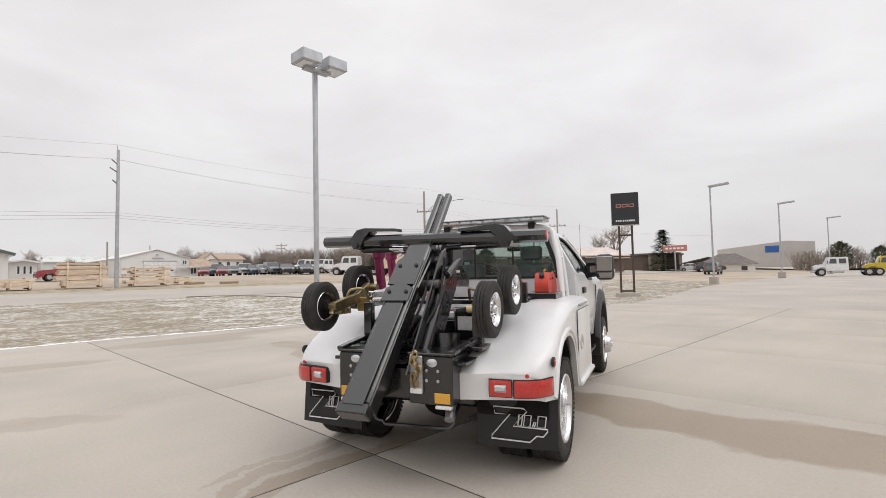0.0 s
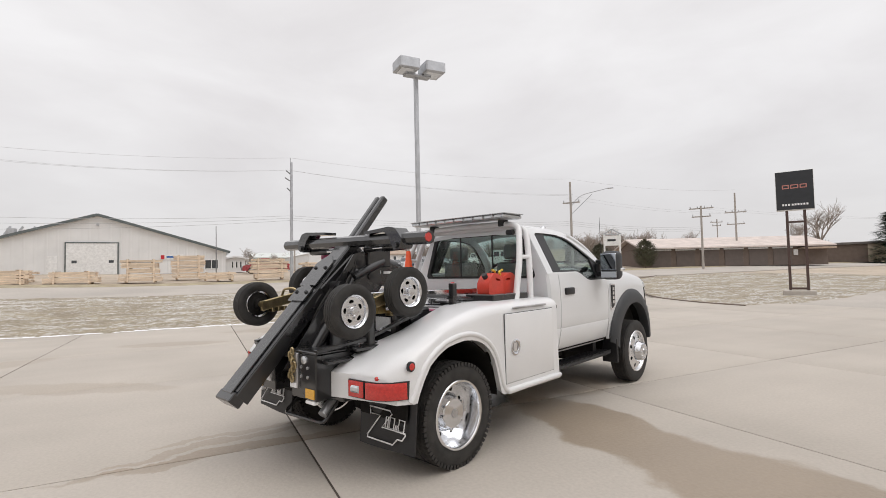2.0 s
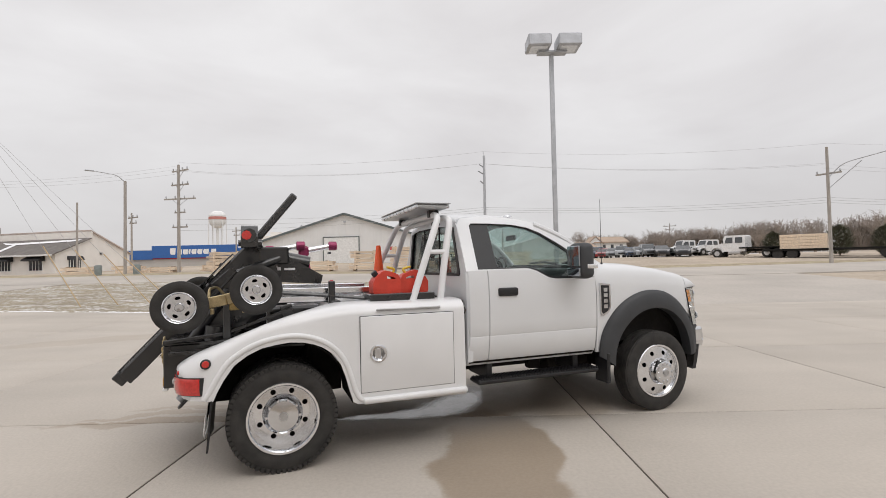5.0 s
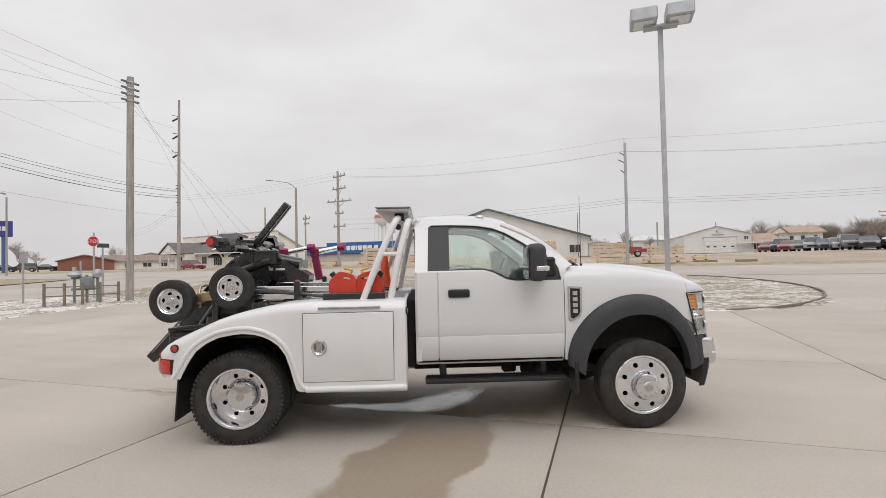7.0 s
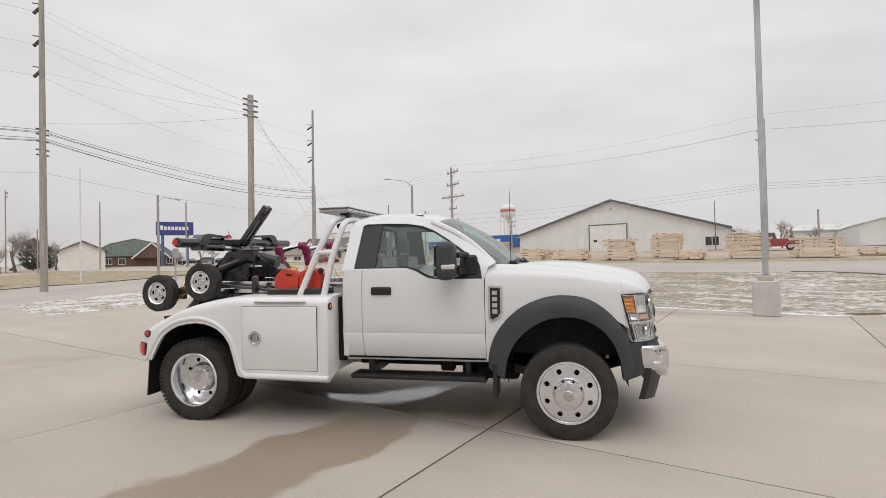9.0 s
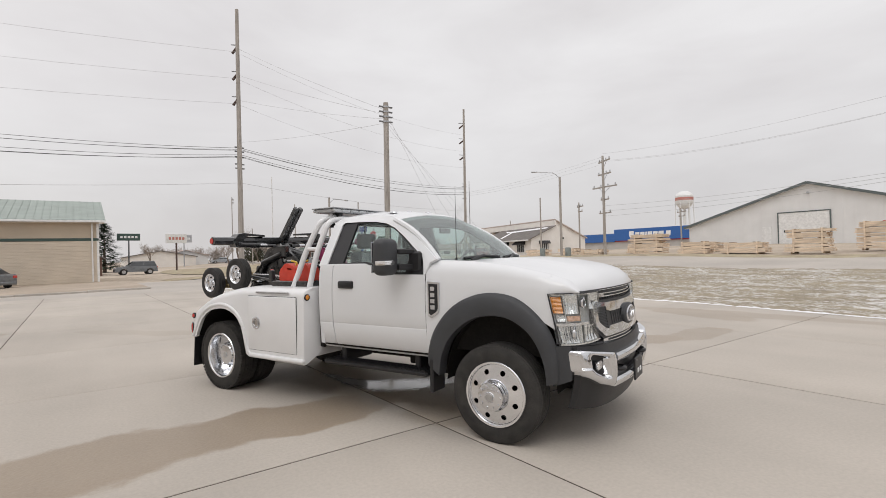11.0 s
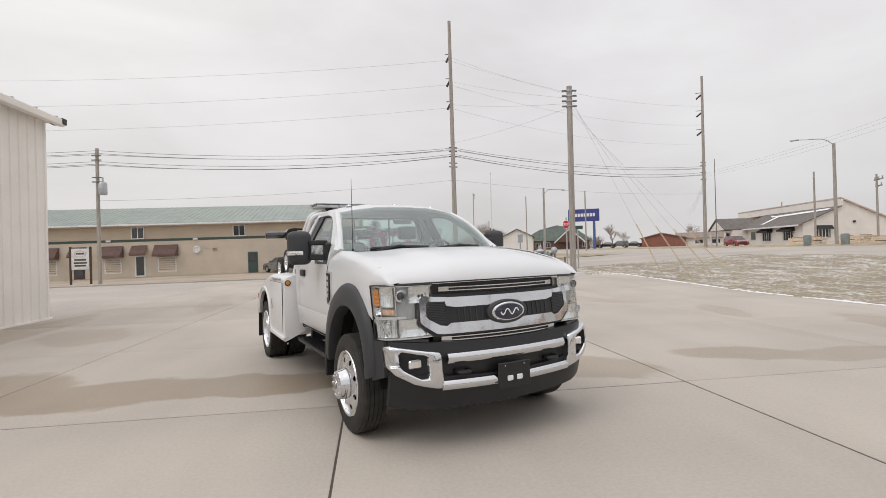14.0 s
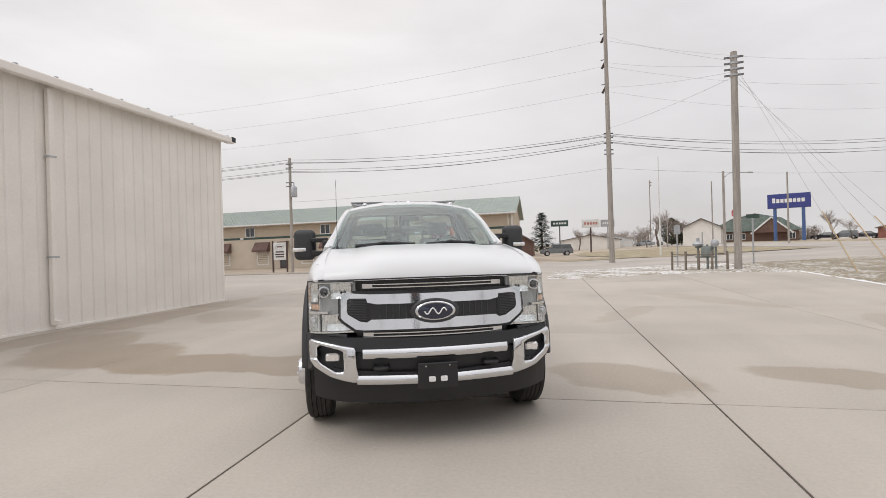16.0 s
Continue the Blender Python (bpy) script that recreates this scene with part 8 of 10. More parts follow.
for y in (-0.155, 0.185):
    bm = plate(bmesh.new(), [(-0.98, 0.80), (-0.46, 0.80), (-0.30, 1.02), (0.02, 1.42), (-0.02, 1.60), (-0.16, 1.74), (-0.30, 1.70)], [[(-0.52, 1.02), (-0.60, 0.93), (-0.70, 0.96), (-0.62, 1.08)]], lambda u, z: Vector((u, y, z)), (0, 0.014, 0))
    bmesh.ops.bevel(bm, geom=[e for e in bm.edges if e.calc_face_angle(0) > 1.0], offset=0.003, segments=1, affect="EDGES")
    sp_ = part("side_plate", bm, M_black, truck, "glossy black steel side plate", smooth=30)
    for u, z in ((-0.45, 1.42), (-0.25, 1.62), (-0.75, 0.92), (-0.12, 1.50)):
        part("pin_head", cyl(bmesh.new(), (u, y - 0.010, z), (u, y + 0.026, z), 0.030, 0.030, 14), M_blkplastic, sp_)
# recovery boom under it, running forward
bm = bmesh.new()
plate(bm, [(-0.35, 1.50), (-0.10, 1.70), (0.02, 1.70), (0.42, 1.46), (0.40, 1.38), (-0.12, 1.42)], [], lambda u, z: Vector((u, -0.12, z)), (0, 0.26, 0))
rbm = part("recovery_boom", bm, M_black, truck, "black recovery boom housing", smooth=0)
bm = bmesh.new()
for u, w, hh in ((-0.02, 0.05, 0.03), (0.06, 0.10, 0.022), (-0.03, 0.03, 0.045)):
    box(bm, (u, -0.126, 1.52), (u + w, -0.119, 1.52 + hh))
part("print_bars", bm, M_logo, rbm, smooth=0)
bm = cyl(bmesh.new(), (-0.06, 0.0, 1.66), (0.30, 0.0, 1.58), 0.07, 0.07, 16)
part("boom_head", bm, M_black, truck)
bm = bmesh.new()
cyl(bm, (-0.35, -0.20, 1.50), (0.02, -0.16, 1.63), 0.04, 0.04, 12)
box(bm, (-0.16, -0.19, 1.58), (0.10, -0.10, 1.74), 0.012)
part("winch_motor", bm, M_black, truck)
# magenta self-loading mast stowed behind the boom
for y, u in ((0.69, 0.30), (0.62, -0.06)):
    bm = bmesh.new()
    bar(bm, (u + 0.06, y, 1.38), (u, y, 1.72), 0.06, 0.09, 0.012)
    box(bm, (u - 0.05, y - 0.05, 1.66), (u + 0.06, y + 0.05, 1.78), 0.02)
    mg = part("magenta_bracket", bm, M_magenta, truck, "magenta anodised bracket")
    cyl_bm = cyl(bmesh.new(), (u, y, 1.72), (u + 0.32, y + 0.02, 1.78), 0.035, 0.03, 12)
    part("silver_rod", cyl_bm, M_alu, mg)
    part("clamp", lathe(bmesh.new(), [(0.03, -0.05), (0.052, -0.04), (0.052, 0.04), (0.03, 0.05)], 14, "X", (u + 0.33, y + 0.02, 1.78)), M_magenta, mg)
# silver cross tubes carrying the dollies
for s in (1, -1):
    for z, x0, x1 in ((1.345, -0.40, 0.95), (1.27, -0.38, 0.95)):
        part("dolly_rail", bar(bmesh.new(), (x0, s * 0.50, z), (x1, s * 0.50, z - 0.02), 0.05, 0.055, 0.006), M_alu, truck, "silver square dolly rail")
    part("dolly_post", bar(bmesh.new(), (-0.42, s * 0.50, 0.88), (-0.42, s * 0.50, 1.28), 0.06, 0.08, 0.006), M_black, truck)
    part("dolly_post", bar(bmesh.new(), (0.12, s * 0.50, 0.88), (0.05, s * 0.50, 1.22), 0.06, 0.10, 0.006), M_black, truck)
    part("latch_post", B((0.40, s * 0.66 - 0.03, 1.20), (0.455, s * 0.66 + 0.03, 1.42), 0.006), M_black, truck)
    part("deck_plate", B((-0.62, s * 0.52 - 0.08, 0.93), (-0.2, s * 0.52 + 0.08, 0.96), 0.006), M_black, truck)
    part("rail_latch", B((0.405, s * 0.66 - 0.022, 1.385), (0.45, s * 0.66 + 0.022, 1.43), 0.012), M_red, truck, "red latch handle")
    bm = tube(bmesh.new(), [(-0.28, s * 0.60, 1.36), (0.35, s * 0.64, 1.30), (0.80, s * 0.66, 1.25)], 0.016, 8)
    part("pry_bar", bm, M_black, truck)
bm = bmesh.new()
box(bm, (0.42, -0.70, 1.21), (0.50, 0.70, 1.25), 0.008)
part("cross_rail", bm, M_black, truck)
for i in range(5):
    bm = cyl(bmesh.new(), (0.55 + 0.13 * i, -0.18 + 0.06 * i, 1.08), (0.55 + 0.13 * i, 0.3, 1.08), 0.05, 0.05, 12)
    part("tool_roll", bm, (M_steel, M_black, M_magenta, M_steel, M_black)[i], truck)
part("can_tray", B((0.72, -0.90, 1.232), (1.30, -0.56, 1.303), 0.008), M_black, truck, "black steel tray")
part("cone_tray", B((0.90, 0.55, 1.232), (1.34, 0.9, 1.262), 0.008), M_black, truck, "black steel tray")


# ---- loose gear carried on the truck ----
def at_truck(x, y, z, rz=0, rx=0, ry=0):
    return TM @ pose(x, y, z, rx, ry, rz)


def dolly_wheel(parent, x, y, z, side, inner_style=False):
    bm = bmesh.new()
    R, w = 0.203, 0.122
    hw = w / 2
    prof = [(0.118, -hw * 0.7), (0.14, -hw * 0.9), (0.168, -hw), (R - 0.018, -hw * 0.92)]
    for k in range(4):
        a = -hw * 0.8 + k * 0.4 * hw
        prof += [(R - 0.006, a), (R, a + 0.05 * hw), (R, a + 0.35 * hw), (R - 0.006, a + 0.4 * hw)]
    prof += [(R - 0.018, hw * 0.92), (0.168, hw), (0.14, hw * 0.9), (0.118, hw * 0.7)]
    lathe(bm, prof, 48, "Y", (x, y, z), closed=True)
    ty = part("tyre", bm, M_rubber, parent, "small black dolly tyre", smooth=30)
    bm = lathe(bmesh.new(), [(0.116, side * 0.052), (0.122, side * 0.056), (0.124, side * 0.048), (0.110, side * 0.035), (0.106, side * -0.04), (0.122, side * -0.05), (0.118, side * -0.055), (0.102, side * -0.04), (0.104, side * 0.035)], 40, "Y", (x, y, z), closed=True)
    part("rim", bm, M_alu, ty, "polished rim")
    bm = bmesh.new()
    outer = [(0.106 * math.cos(k * math.tau / 40), 0.106 * math.sin(k * math.tau / 40)) for k in range(40)]
    holes = []
    for i in range(5):
        a = i * math.tau / 5 + 0.5
        holes.append([(0.074 * math.cos(a + 0.30 * math.cos(-q * math.tau / 10)) + 0.013 * math.cos(a) * math.sin(-q * math.tau / 10), 0.074 * math.sin(a + 0.30 * math.cos(-q * math.tau / 10)) + 0.013 * math.sin(a) * math.sin(-q * math.tau / 10)) for q in range(10)][::-1])
    plate(bm, outer, holes, lambda p, q: Vector((x + p, y + side * (0.030 - 0.12 * max(0, 0.06 - math.hypot(p, q))), z + q)), (0, -side * 0.008, 0))
    part("disc", bm, M_alu if not inner_style else M_steel, ty, smooth=40)
    bm = lathe(bmesh.new(), [(0.034, side * 0.02), (0.034, side * 0.055), (0.028, side * 0.064), (0.0, side * 0.066)], 20, "Y", (x, y, z))
    part("hub", bm, M_chrome, ty)
    for i in range(5):
        a = i * math.tau / 5 + 0.5 + math.pi / 5
        part("lug_nut", cyl(bmesh.new(), (x + 0.05 * math.cos(a), y + side * 0.02, z + 0.05 * math.sin(a)), (x + 0.05 * math.cos(a), y + side * 0.045, z + 0.05 * math.sin(a)), 0.009, 0.008, 6), M_chrome, ty)
    bm = lathe(bmesh.new(), [(0.108, -side * 0.02), (0.10, -side * 0.035), (0.05, -side * 0.04), (0.045, -side * 0.085), (0.0, -side * 0.085)], 28, "Y", (x, y, z))
    part("brake_drum", bm, M_under, ty)
    return ty


for s in (1, -1):
    d = thing("tow_dolly", TM, "stowed car dolly with two small tyres and zinc arms", "tow dolly", "dollies on the truck")
    zA, zB = (1.255, 1.372) if s < 0 else (1.265, 1.405)
    yw = s * 0.70
    dolly_wheel(d, -0.745, yw if s < 0 else 0.76, zA, s)
    dolly_wheel(d, -0.185, yw if s < 0 else 0.76, zB, s)
    yi = (yw if s < 0 else 0.76) - s * 0.10
    bm = bmesh.new()
    bar(bm, (-0.76, yi, zA - 0.02), (-0.42, yi - s * 0.03, (zA + zB) / 2 - 0.02), 0.05, 0.09, 0.006)
    bar(bm, (-0.42, yi - s * 0.03, (zA + zB) / 2 - 0.02), (-0.18, yi, zB), 0.05, 0.09, 0.006)
    for u in (-0.66, -0.6, -0.54, -0.3):
        box(bm, (u, yi - 0.035, zA - 0.075), (u + 0.03, yi + 0.035, zA - 0.03), 0.004)
    cyl(bm, (-0.745, yi - s * 0.06, zA), (-0.745, yi + s * 0.05, zA), 0.03, 0.03, 12)
    cyl(bm, (-0.185, yi - s * 0.10, zB), (-0.185, yi + s * 0.05, zB), 0.03, 0.03, 12)
    part("swing_arm", bm, M_zinc, d, "yellow zinc plated arm")
    bm = bmesh.new()
    box(bm, (-0.40, yi - s * 0.06 - 0.04, 1.20), (-0.30, yi - s * 0.06 + 0.04, 1.32), 0.008)
    part("spindle_block", bm, M_brass, d)
    bm = tube(bmesh.new(), arc_pts([(-0.55, yi, zA + 0.03), (-0.55, yi - s * 0.05, zA + 0.13), (-0.50, yi - s * 0.14, zA + 0.14), (-0.42, yi - s * 0.16, zA + 0.05)], 0.03), 0.012, 8)
    part("lever", bm, M_zinc, d)


def gas_can(m):
    c = thing("fuel_can", m, "red plastic fuel can with black cap", "fuel can", "fuel cans in the tray")
    bm = bmesh.new()
    side = [(-0.15, 0.0), (0.15, 0.0), (0.16, 0.02), (0.16, 0.14), (0.13, 0.20), (0.05, 0.235), (-0.02, 0.25), (-0.06, 0.235), (-0.13, 0.17), (-0.16, 0.12), (-0.16, 0.02)]
    plate(bm, side, [[(0.0, 0.185), (0.06, 0.18), (0.10, 0.16), (0.09, 0.15), (0.0, 0.16)][::-1]], lambda x, z: Vector((x, -0.085, z)), (0, 0.17, 0))
    bmesh.ops.bevel(bm, geom=[e for e in bm.edges if e.calc_face_angle(0) > 1.2], offset=0.018, segments=2, affect="EDGES", profile=0.5)
    part("body", bm, M_redcan, c, smooth=50)
    part("cap", cyl(bmesh.new(), (-0.10, 0, 0.19), (-0.135, 0, 0.235), 0.034, 0.034, 16), M_blkplastic, c, "black cap")
    part("spout", tube(bmesh.new(), arc_pts([(0.08, 0.0, 0.21), (0.12, 0.0, 0.26), (0.02, -0.02, 0.285)], 0.03), 0.014, 8), M_yellow, c, "yellow spout")
    return c


gas_can(at_truck(0.885, -0.745, 1.303, 4) @ Matrix.Scale(0.80, 4))
gas_can(at_truck(1.148, -0.73, 1.303, 176) @ Matrix.Scale(0.80, 4))
cone = thing("traffic_cone", at_truck(1.17, 0.72, 1.262, 10), "orange traffic cone stowed on the truck body", "traffic cone")
part("cone_body", lathe(bmesh.new(), [(0.085, 0.02), (0.080, 0.03), (0.026, 0.51), (0.021, 0.52), (0.016, 0.51), (0.072, 0.03)], 28, "Z"), M_orange, cone, "orange plastic cone", smooth=50)
part("cone_base", B((-0.105, -0.105, 0), (0.105, 0.105, 0.025), 0.012), M_orange, cone)


# ---- poles, wires, signs, yard goods, cars and trees ----
def pole(name, x, y, top, r0, r1, label, lean=(0, 0), material=None):
    z = H(x, y)
    r0, r1 = r0 * 0.76, r1 * 0.80
    t = thing(name, pose(x, y, z), label, "utility pole", "poles along the road")
    n = 6
    bm = tube(bmesh.new(), [(lean[0] * k / n, lean[1] * k / n, -0.3 + (top - z + 0.3) * k / n) for k in range(n + 1)], [r0 + (r1 - r0) * k / n for k in range(n + 1)], 12)
    part("shaft", bm, material or M_pole, t, smooth=60)
    return t


def crossarm(t, z, length, turn, pins=4, brace=True, off=0.15):
    d = Vector((math.cos(radians(turn)), math.sin(radians(turn)), 0))
    o = Vector((-d.y, d.x, 0)) * off
    a, b = -d * length / 2 + o + Vector((0, 0, z)), d * length / 2 + o + Vector((0, 0, z))
    ca = part("crossarm", bar(bmesh.new(), a, b, 0.10, 0.12), M_pole, t)
    for k in range(pins):
        p = a.lerp(b, 0.06 + 0.88 * k / max(1, pins - 1))
        part("insulator", lathe(bmesh.new(), [(0.03, 0.0), (0.05, 0.08), (0.07, 0.10), (0.05, 0.15), (0.065, 0.18), (0.03, 0.24), (0, 0.25)], 8, "Z", p + Vector((0, 0, 0.05))), M_galv, ca)
    if brace:
        bm = bmesh.new()
        for q in (a.lerp(b, 0.25), a.lerp(b, 0.75)):
            bar(bm, q, o * 0.6 + Vector((0, 0, z - 0.6)), 0.03, 0.03)
        part("brace", bm, M_galv, ca)
    return ca


def street_lamp_arm(t, z, dx, dy, rise):
    bm = tube(bmesh.new(), arc_pts([(0, 0, z - 0.3), (dx * 0.25, dy * 0.25, z + rise * 0.6), (dx, dy, z + rise)], 1.0), 0.035, 8)
    la = part("lamp_arm", bm, M_galv, t)
    d = Vector((dx, dy, 0)).normalized()
    p = Vector((dx, dy, z + rise))
    part("lamp_head", bar(bmesh.new(), p - d * 0.1, p + d * 0.5, 0.22, 0.10, 0.03), M_galv, la)


u1 = pole("utility_pole", -38.1, 8.2, 10.2, 0.17, 0.12, "weathered wooden utility pole beside the lumber stacks", (0.0, 0.05), M_galv)
part("top_pin", cyl(bmesh.new(), (0, 0, 9.1), (0, 0, 9.6), 0.025, 0.02, 8), M_galv, u1)
for z, dy in ((8.55, -0.35), (8.0, -0.45), (7.2, -0.3)):
    part("standoff", bar(bmesh.new(), (0, 0, z - 0.25), (0.1, dy, z), 0.06, 0.06), M_wire, u1)
u3 = pole("utility_pole", -41.4, -18.4, 10.7, 0.19, 0.13, "tall weathered utility pole with several crossarms")
for z, L, tn in ((8.9, 2.2, 62), (7.65, 2.0, 70), (6.4, 3.1, 80), (5.2, 1.1, 75), (3.9, 1.6, 75)):
    crossarm(u3, z, L, tn, 4 if L > 1.8 else 2, L > 1.8)
sl = pole("utility_pole", -38.3, -21.1, 8.8, 0.17, 0.13, "wooden pole with a street lamp arm")
street_lamp_arm(sl, 7.8, 1.5, -1.6, 0.4)
pB = pole("utility_pole", -37.3, -34.4, 18.4, 0.24, 0.14, "tall slender transmission pole with angled insulators", (0.25, 0.5))
pC = pole("utility_pole", -10.2, -26.6, 19.3, 0.27, 0.15, "tall slender transmission pole with angled insulators", (0.1, 0.3))
for t, zs, out in ((pB, (15.6, 13.8, 11.9), (0.35, -0.45)), (pC, (16.6, 14.7, 12.9), (0.25, -0.35))):
    for z in zs:
        bm = tube(bmesh.new(), [(0.1, 0.25, z - 0.1), (out[0] + 0.1, out[1] + 0.25, z + 0.12 - 0.6)], 0.09, 8)
        part("insulator", bm, M_rust, t, "dark post insulator")
        part("pin_cap", bar(bmesh.new(), (0.1, 0.25, z + 0.05), (out[0] + 0.15, out[1] + 0.25, z + 0.12), 0.06, 0.05), M_wire, t)
    for k, z in enumerate(((9.4, 9.1, 8.7, 8.2, 7.9) if t is pC else (8.6, 8.3, 7.6, 6.9))):
        part("bracket", bar(bmesh.new(), (-0.3, 0, z), (0.35, 0.1, z), 0.06, 0.08), M_wire, t)
pA = pole("utility_pole", -13.37, -11.55, 9.3, 0.20, 0.16, "thick weathered guy-wired wooden pole beside the lot", (0.0, 0.12))
for z in (8.8, 8.55, 8.3, 8.05):
    part("pole_band", cyl(bmesh.new(), (0, 0.1, z), (0, 0.1, z + 0.07), 0.165, 0.165, 12), M_galv, pA)
    part("dead_end", bar(bmesh.new(), (-0.35, 0.15, z + 0.04), (0.35, 0.05, z + 0.04), 0.07, 0.07), M_wire, pA)
pD = pole("utility_pole", 14.8, -25.6, 9.2, 0.17, 0.13, "wooden utility pole with a grey transformer can")
part("transformer", lathe(bmesh.new(), [(0, 6.2), (0.24, 6.2), (0.26, 6.3), (0.26, 6.95), (0.2, 7.05), (0.06, 7.1), (0.05, 7.4), (0, 7.4)], 16, "Z", (-0.42, 0.2, 0)), M_galv, pD, "grey transformer can")
for z in (8.9, 8.6, 7.4, 7.1):
    part("bracket", bar(bmesh.new(), (-0.3, 0.1, z), (0.3, 0.1, z), 0.06, 0.07), M_wire, pD)
u4 = pole("utility_pole", -36.2, 34.6, 9.9, 0.18, 0.12, "wooden utility pole with street lamp arm beside the road")
crossarm(u4, 6.9, 1.7, 30, 3, False)
street_lamp_arm(u4, 6.8, 2.6, 2.4, 1.25)
part("street_lamp_stay", cyl(bmesh.new(), (0, 0, 5.7), (1.5, 1.4, 7.6), 0.03, 0.03, 8), M_galv, u4)
u5 = pole("utility_pole", -34.1, 51.1, 7.9, 0.17, 0.12, "wooden utility pole with two crossarms")
crossarm(u5, 6.6, 2.4, 30, 4, False)
crossarm(u5, 5.7, 1.9, 30, 3, False)
u6 = pole("utility_pole", -37.5, 62.4, 10.4, 0.17, 0.12, "wooden utility pole with two crossarms")
crossarm(u6, 6.7, 2.4, 30, 4, False)
crossarm(u6, 5.2, 2.0, 30, 3, False)
for x, y, top, arm in ((-67.5, -24.4, 7.2, 2.0), (-50.6, -28.4, 7.6, 1.8), (-47.5, -31.9, 8.4, 0), (-30.4, -71.0, 10.6, 0), (-25.9, -93.7, 14.0, 1.2), (-26.0, -80.3, 7.0, 0), (-33.1, -53.2, 9.3, 0), (-62, 12.5, 5.6, 0), (-92, 48, 8.2, 2.2), (-70, -60, 8, 0), (-52, 80, 9, 2.0), (-90, 24, 7.0, 0)):
    t = pole("utility_pole", x, y, top, 0.14, 0.10, "far off wooden utility pole")
    if arm:
        crossarm(t, top - H(x, y) - 0.5, arm, 60, 3, False)
        crossarm(t, top - H(x, y) - 1.1, arm * 0.7, 60, 2, False)
fp = thing("flagpole", pose(-15.6, -36.5, H(-15.6, -36.5)), "thin white flagpole on the grass corner", "flagpole")
part("shaft", cyl(bmesh.new(), (0, 0, -0.1), (0, 0, 9.0), 0.07, 0.04, 10), M_trimw, fp)
cl_ = pole("utility_pole", -19.9, -33.3, 7.2, 0.15, 0.11, "wooden pole with a long street lamp arm at the corner")
street_lamp_arm(cl_, 6.5, -2.7, -2.2, 0.35)
for x, y, top in ((-44, -41.5, 11.5), (-59.5, 3.5, 7.0)):
    an = thing("mast", pose(x, y, H(x, y)), "thin grey metal mast past the road", "mast", "far masts")
    part("shaft", cyl(bmesh.new(), (0, 0, -0.1), (0, 0, top - H(x, y)), 0.06, 0.035, 8), M_wire, an)


def wire(a, b, sag, r=0.010, material=None):
    r *= 0.72
    a, b = Vector(a), Vector(b)
    n = 14
    bm = tube(bmesh.new(), [a.lerp(b, k / n) - Vector((0, 0, 4 * sag * (k / n) * (1 - k / n))) for k in range(n + 1)], r, 5)
    tagged(part("power_line", bm, material or M_cable, smooth=80), "thin dark overhead cable between poles", "cable", "overhead cables")


# along the lumber yard
wire((-38.1, 8.2, 10.55), (-36.2, 34.6, 10.2), 0.5)
wire((-38.1, 8.2, 10.55), (-41.4, -18.4, 10.9), 0.6)
for o in (-0.35, 0.35):
    wire((-38.0 + o, 8.0, 9.55 - 0.2 * o), (-36.2 + o, 34.6, 8.6), 0.5)
    wire((-38.0 + o, 8.0, 9.55 - 0.2 * o), (-41.4 + o, -18.4, 10.2), 0.7)
for k in range(3):
    wire((-38.2, 8.2, 6.0 - 0.18 * k), (-36.2, 34.6, 6.0 - 0.2 * k), 0.35, 0.014)
    wire((-38.2, 8.2, 6.0 - 0.18 * k), (-41.4, -18.4, 5.9 - 0.5 * k), 0.35, 0.014)
    wire((-36.2, 34.6, 6.0 - 0.2 * k), (-34.1, 51.1, 5.6 - 0.2 * k), 0.3, 0.014)
wire((-36.2, 34.6, 10.2), (-37.5, 62.4, 10.8), 0.5)
for o in (-0.6, 0.6):
    wire((-36.2 + o, 34.6, 8.4), (-37.5 + o, 62.4, 7.9), 0.5)
    wire((-34.1 + o, 51.1, 7.7), (-30 + o, 110, 8.0), 0.7)
# from the corner to the yard
for z0, z1 in ((8.7, 10.6), (8.5, 10.3), (8.3, 9.9)):
    wire((-37.2, -34.2, z0), (-41.4, -18.4, z1), 0.3)
# two slack bundles of telephone cable
for za, zb, zc, sag in ((9.35, 9.50, 9.05, 0.50), (9.20, 9.40, 8.86, 0.58), (9.12, 9.33, 8.78, 0.50), (8.72, 9.02, 8.30, 0.60), (8.55, 8.92, 8.12, 0.70), (8.47, 8.85, 8.04, 0.60)):
    wire((-37.2, -34.2, za), (-10.2, -26.5, zb), sag + 0.15, 0.020, M_wire)
    wire((-10.2, -26.5, zb), (14.8, -25.6, zc), sag, 0.020, M_wire)
    wire((14.8, -25.6, zc), (48, -25.0, zc + 0.2), 0.6, 0.020, M_wire)
wire((-10.2, -26.5, 7.0), (14.8, -25.6, 5.6), 0.3, 0.014)
wire((-10.2, -26.5, 7.0), (-37.2, -34.2, 6.6), 0.4, 0.014)
for z0, z1, z2 in ((16.3, 15.4, 16.6), (14.4, 13.5, 14.7), (12.6, 11.6, 12.9)):
    wire((-10.0, -26.4, z0), (-36.8, -34.0, z1), 0.9, 0.010)
    wire((-10.0, -26.4, z0), (60, -32, z2), 1.6, 0.010)
for z0, z1 in ((8.95, 16.6), (8.75, 14.7), (8.5, 12.9), (8.3, 9.9)):
    wire((-13.4, -11.5, z0), (-10.2, -26.5, z1), 0.15, 0.010)
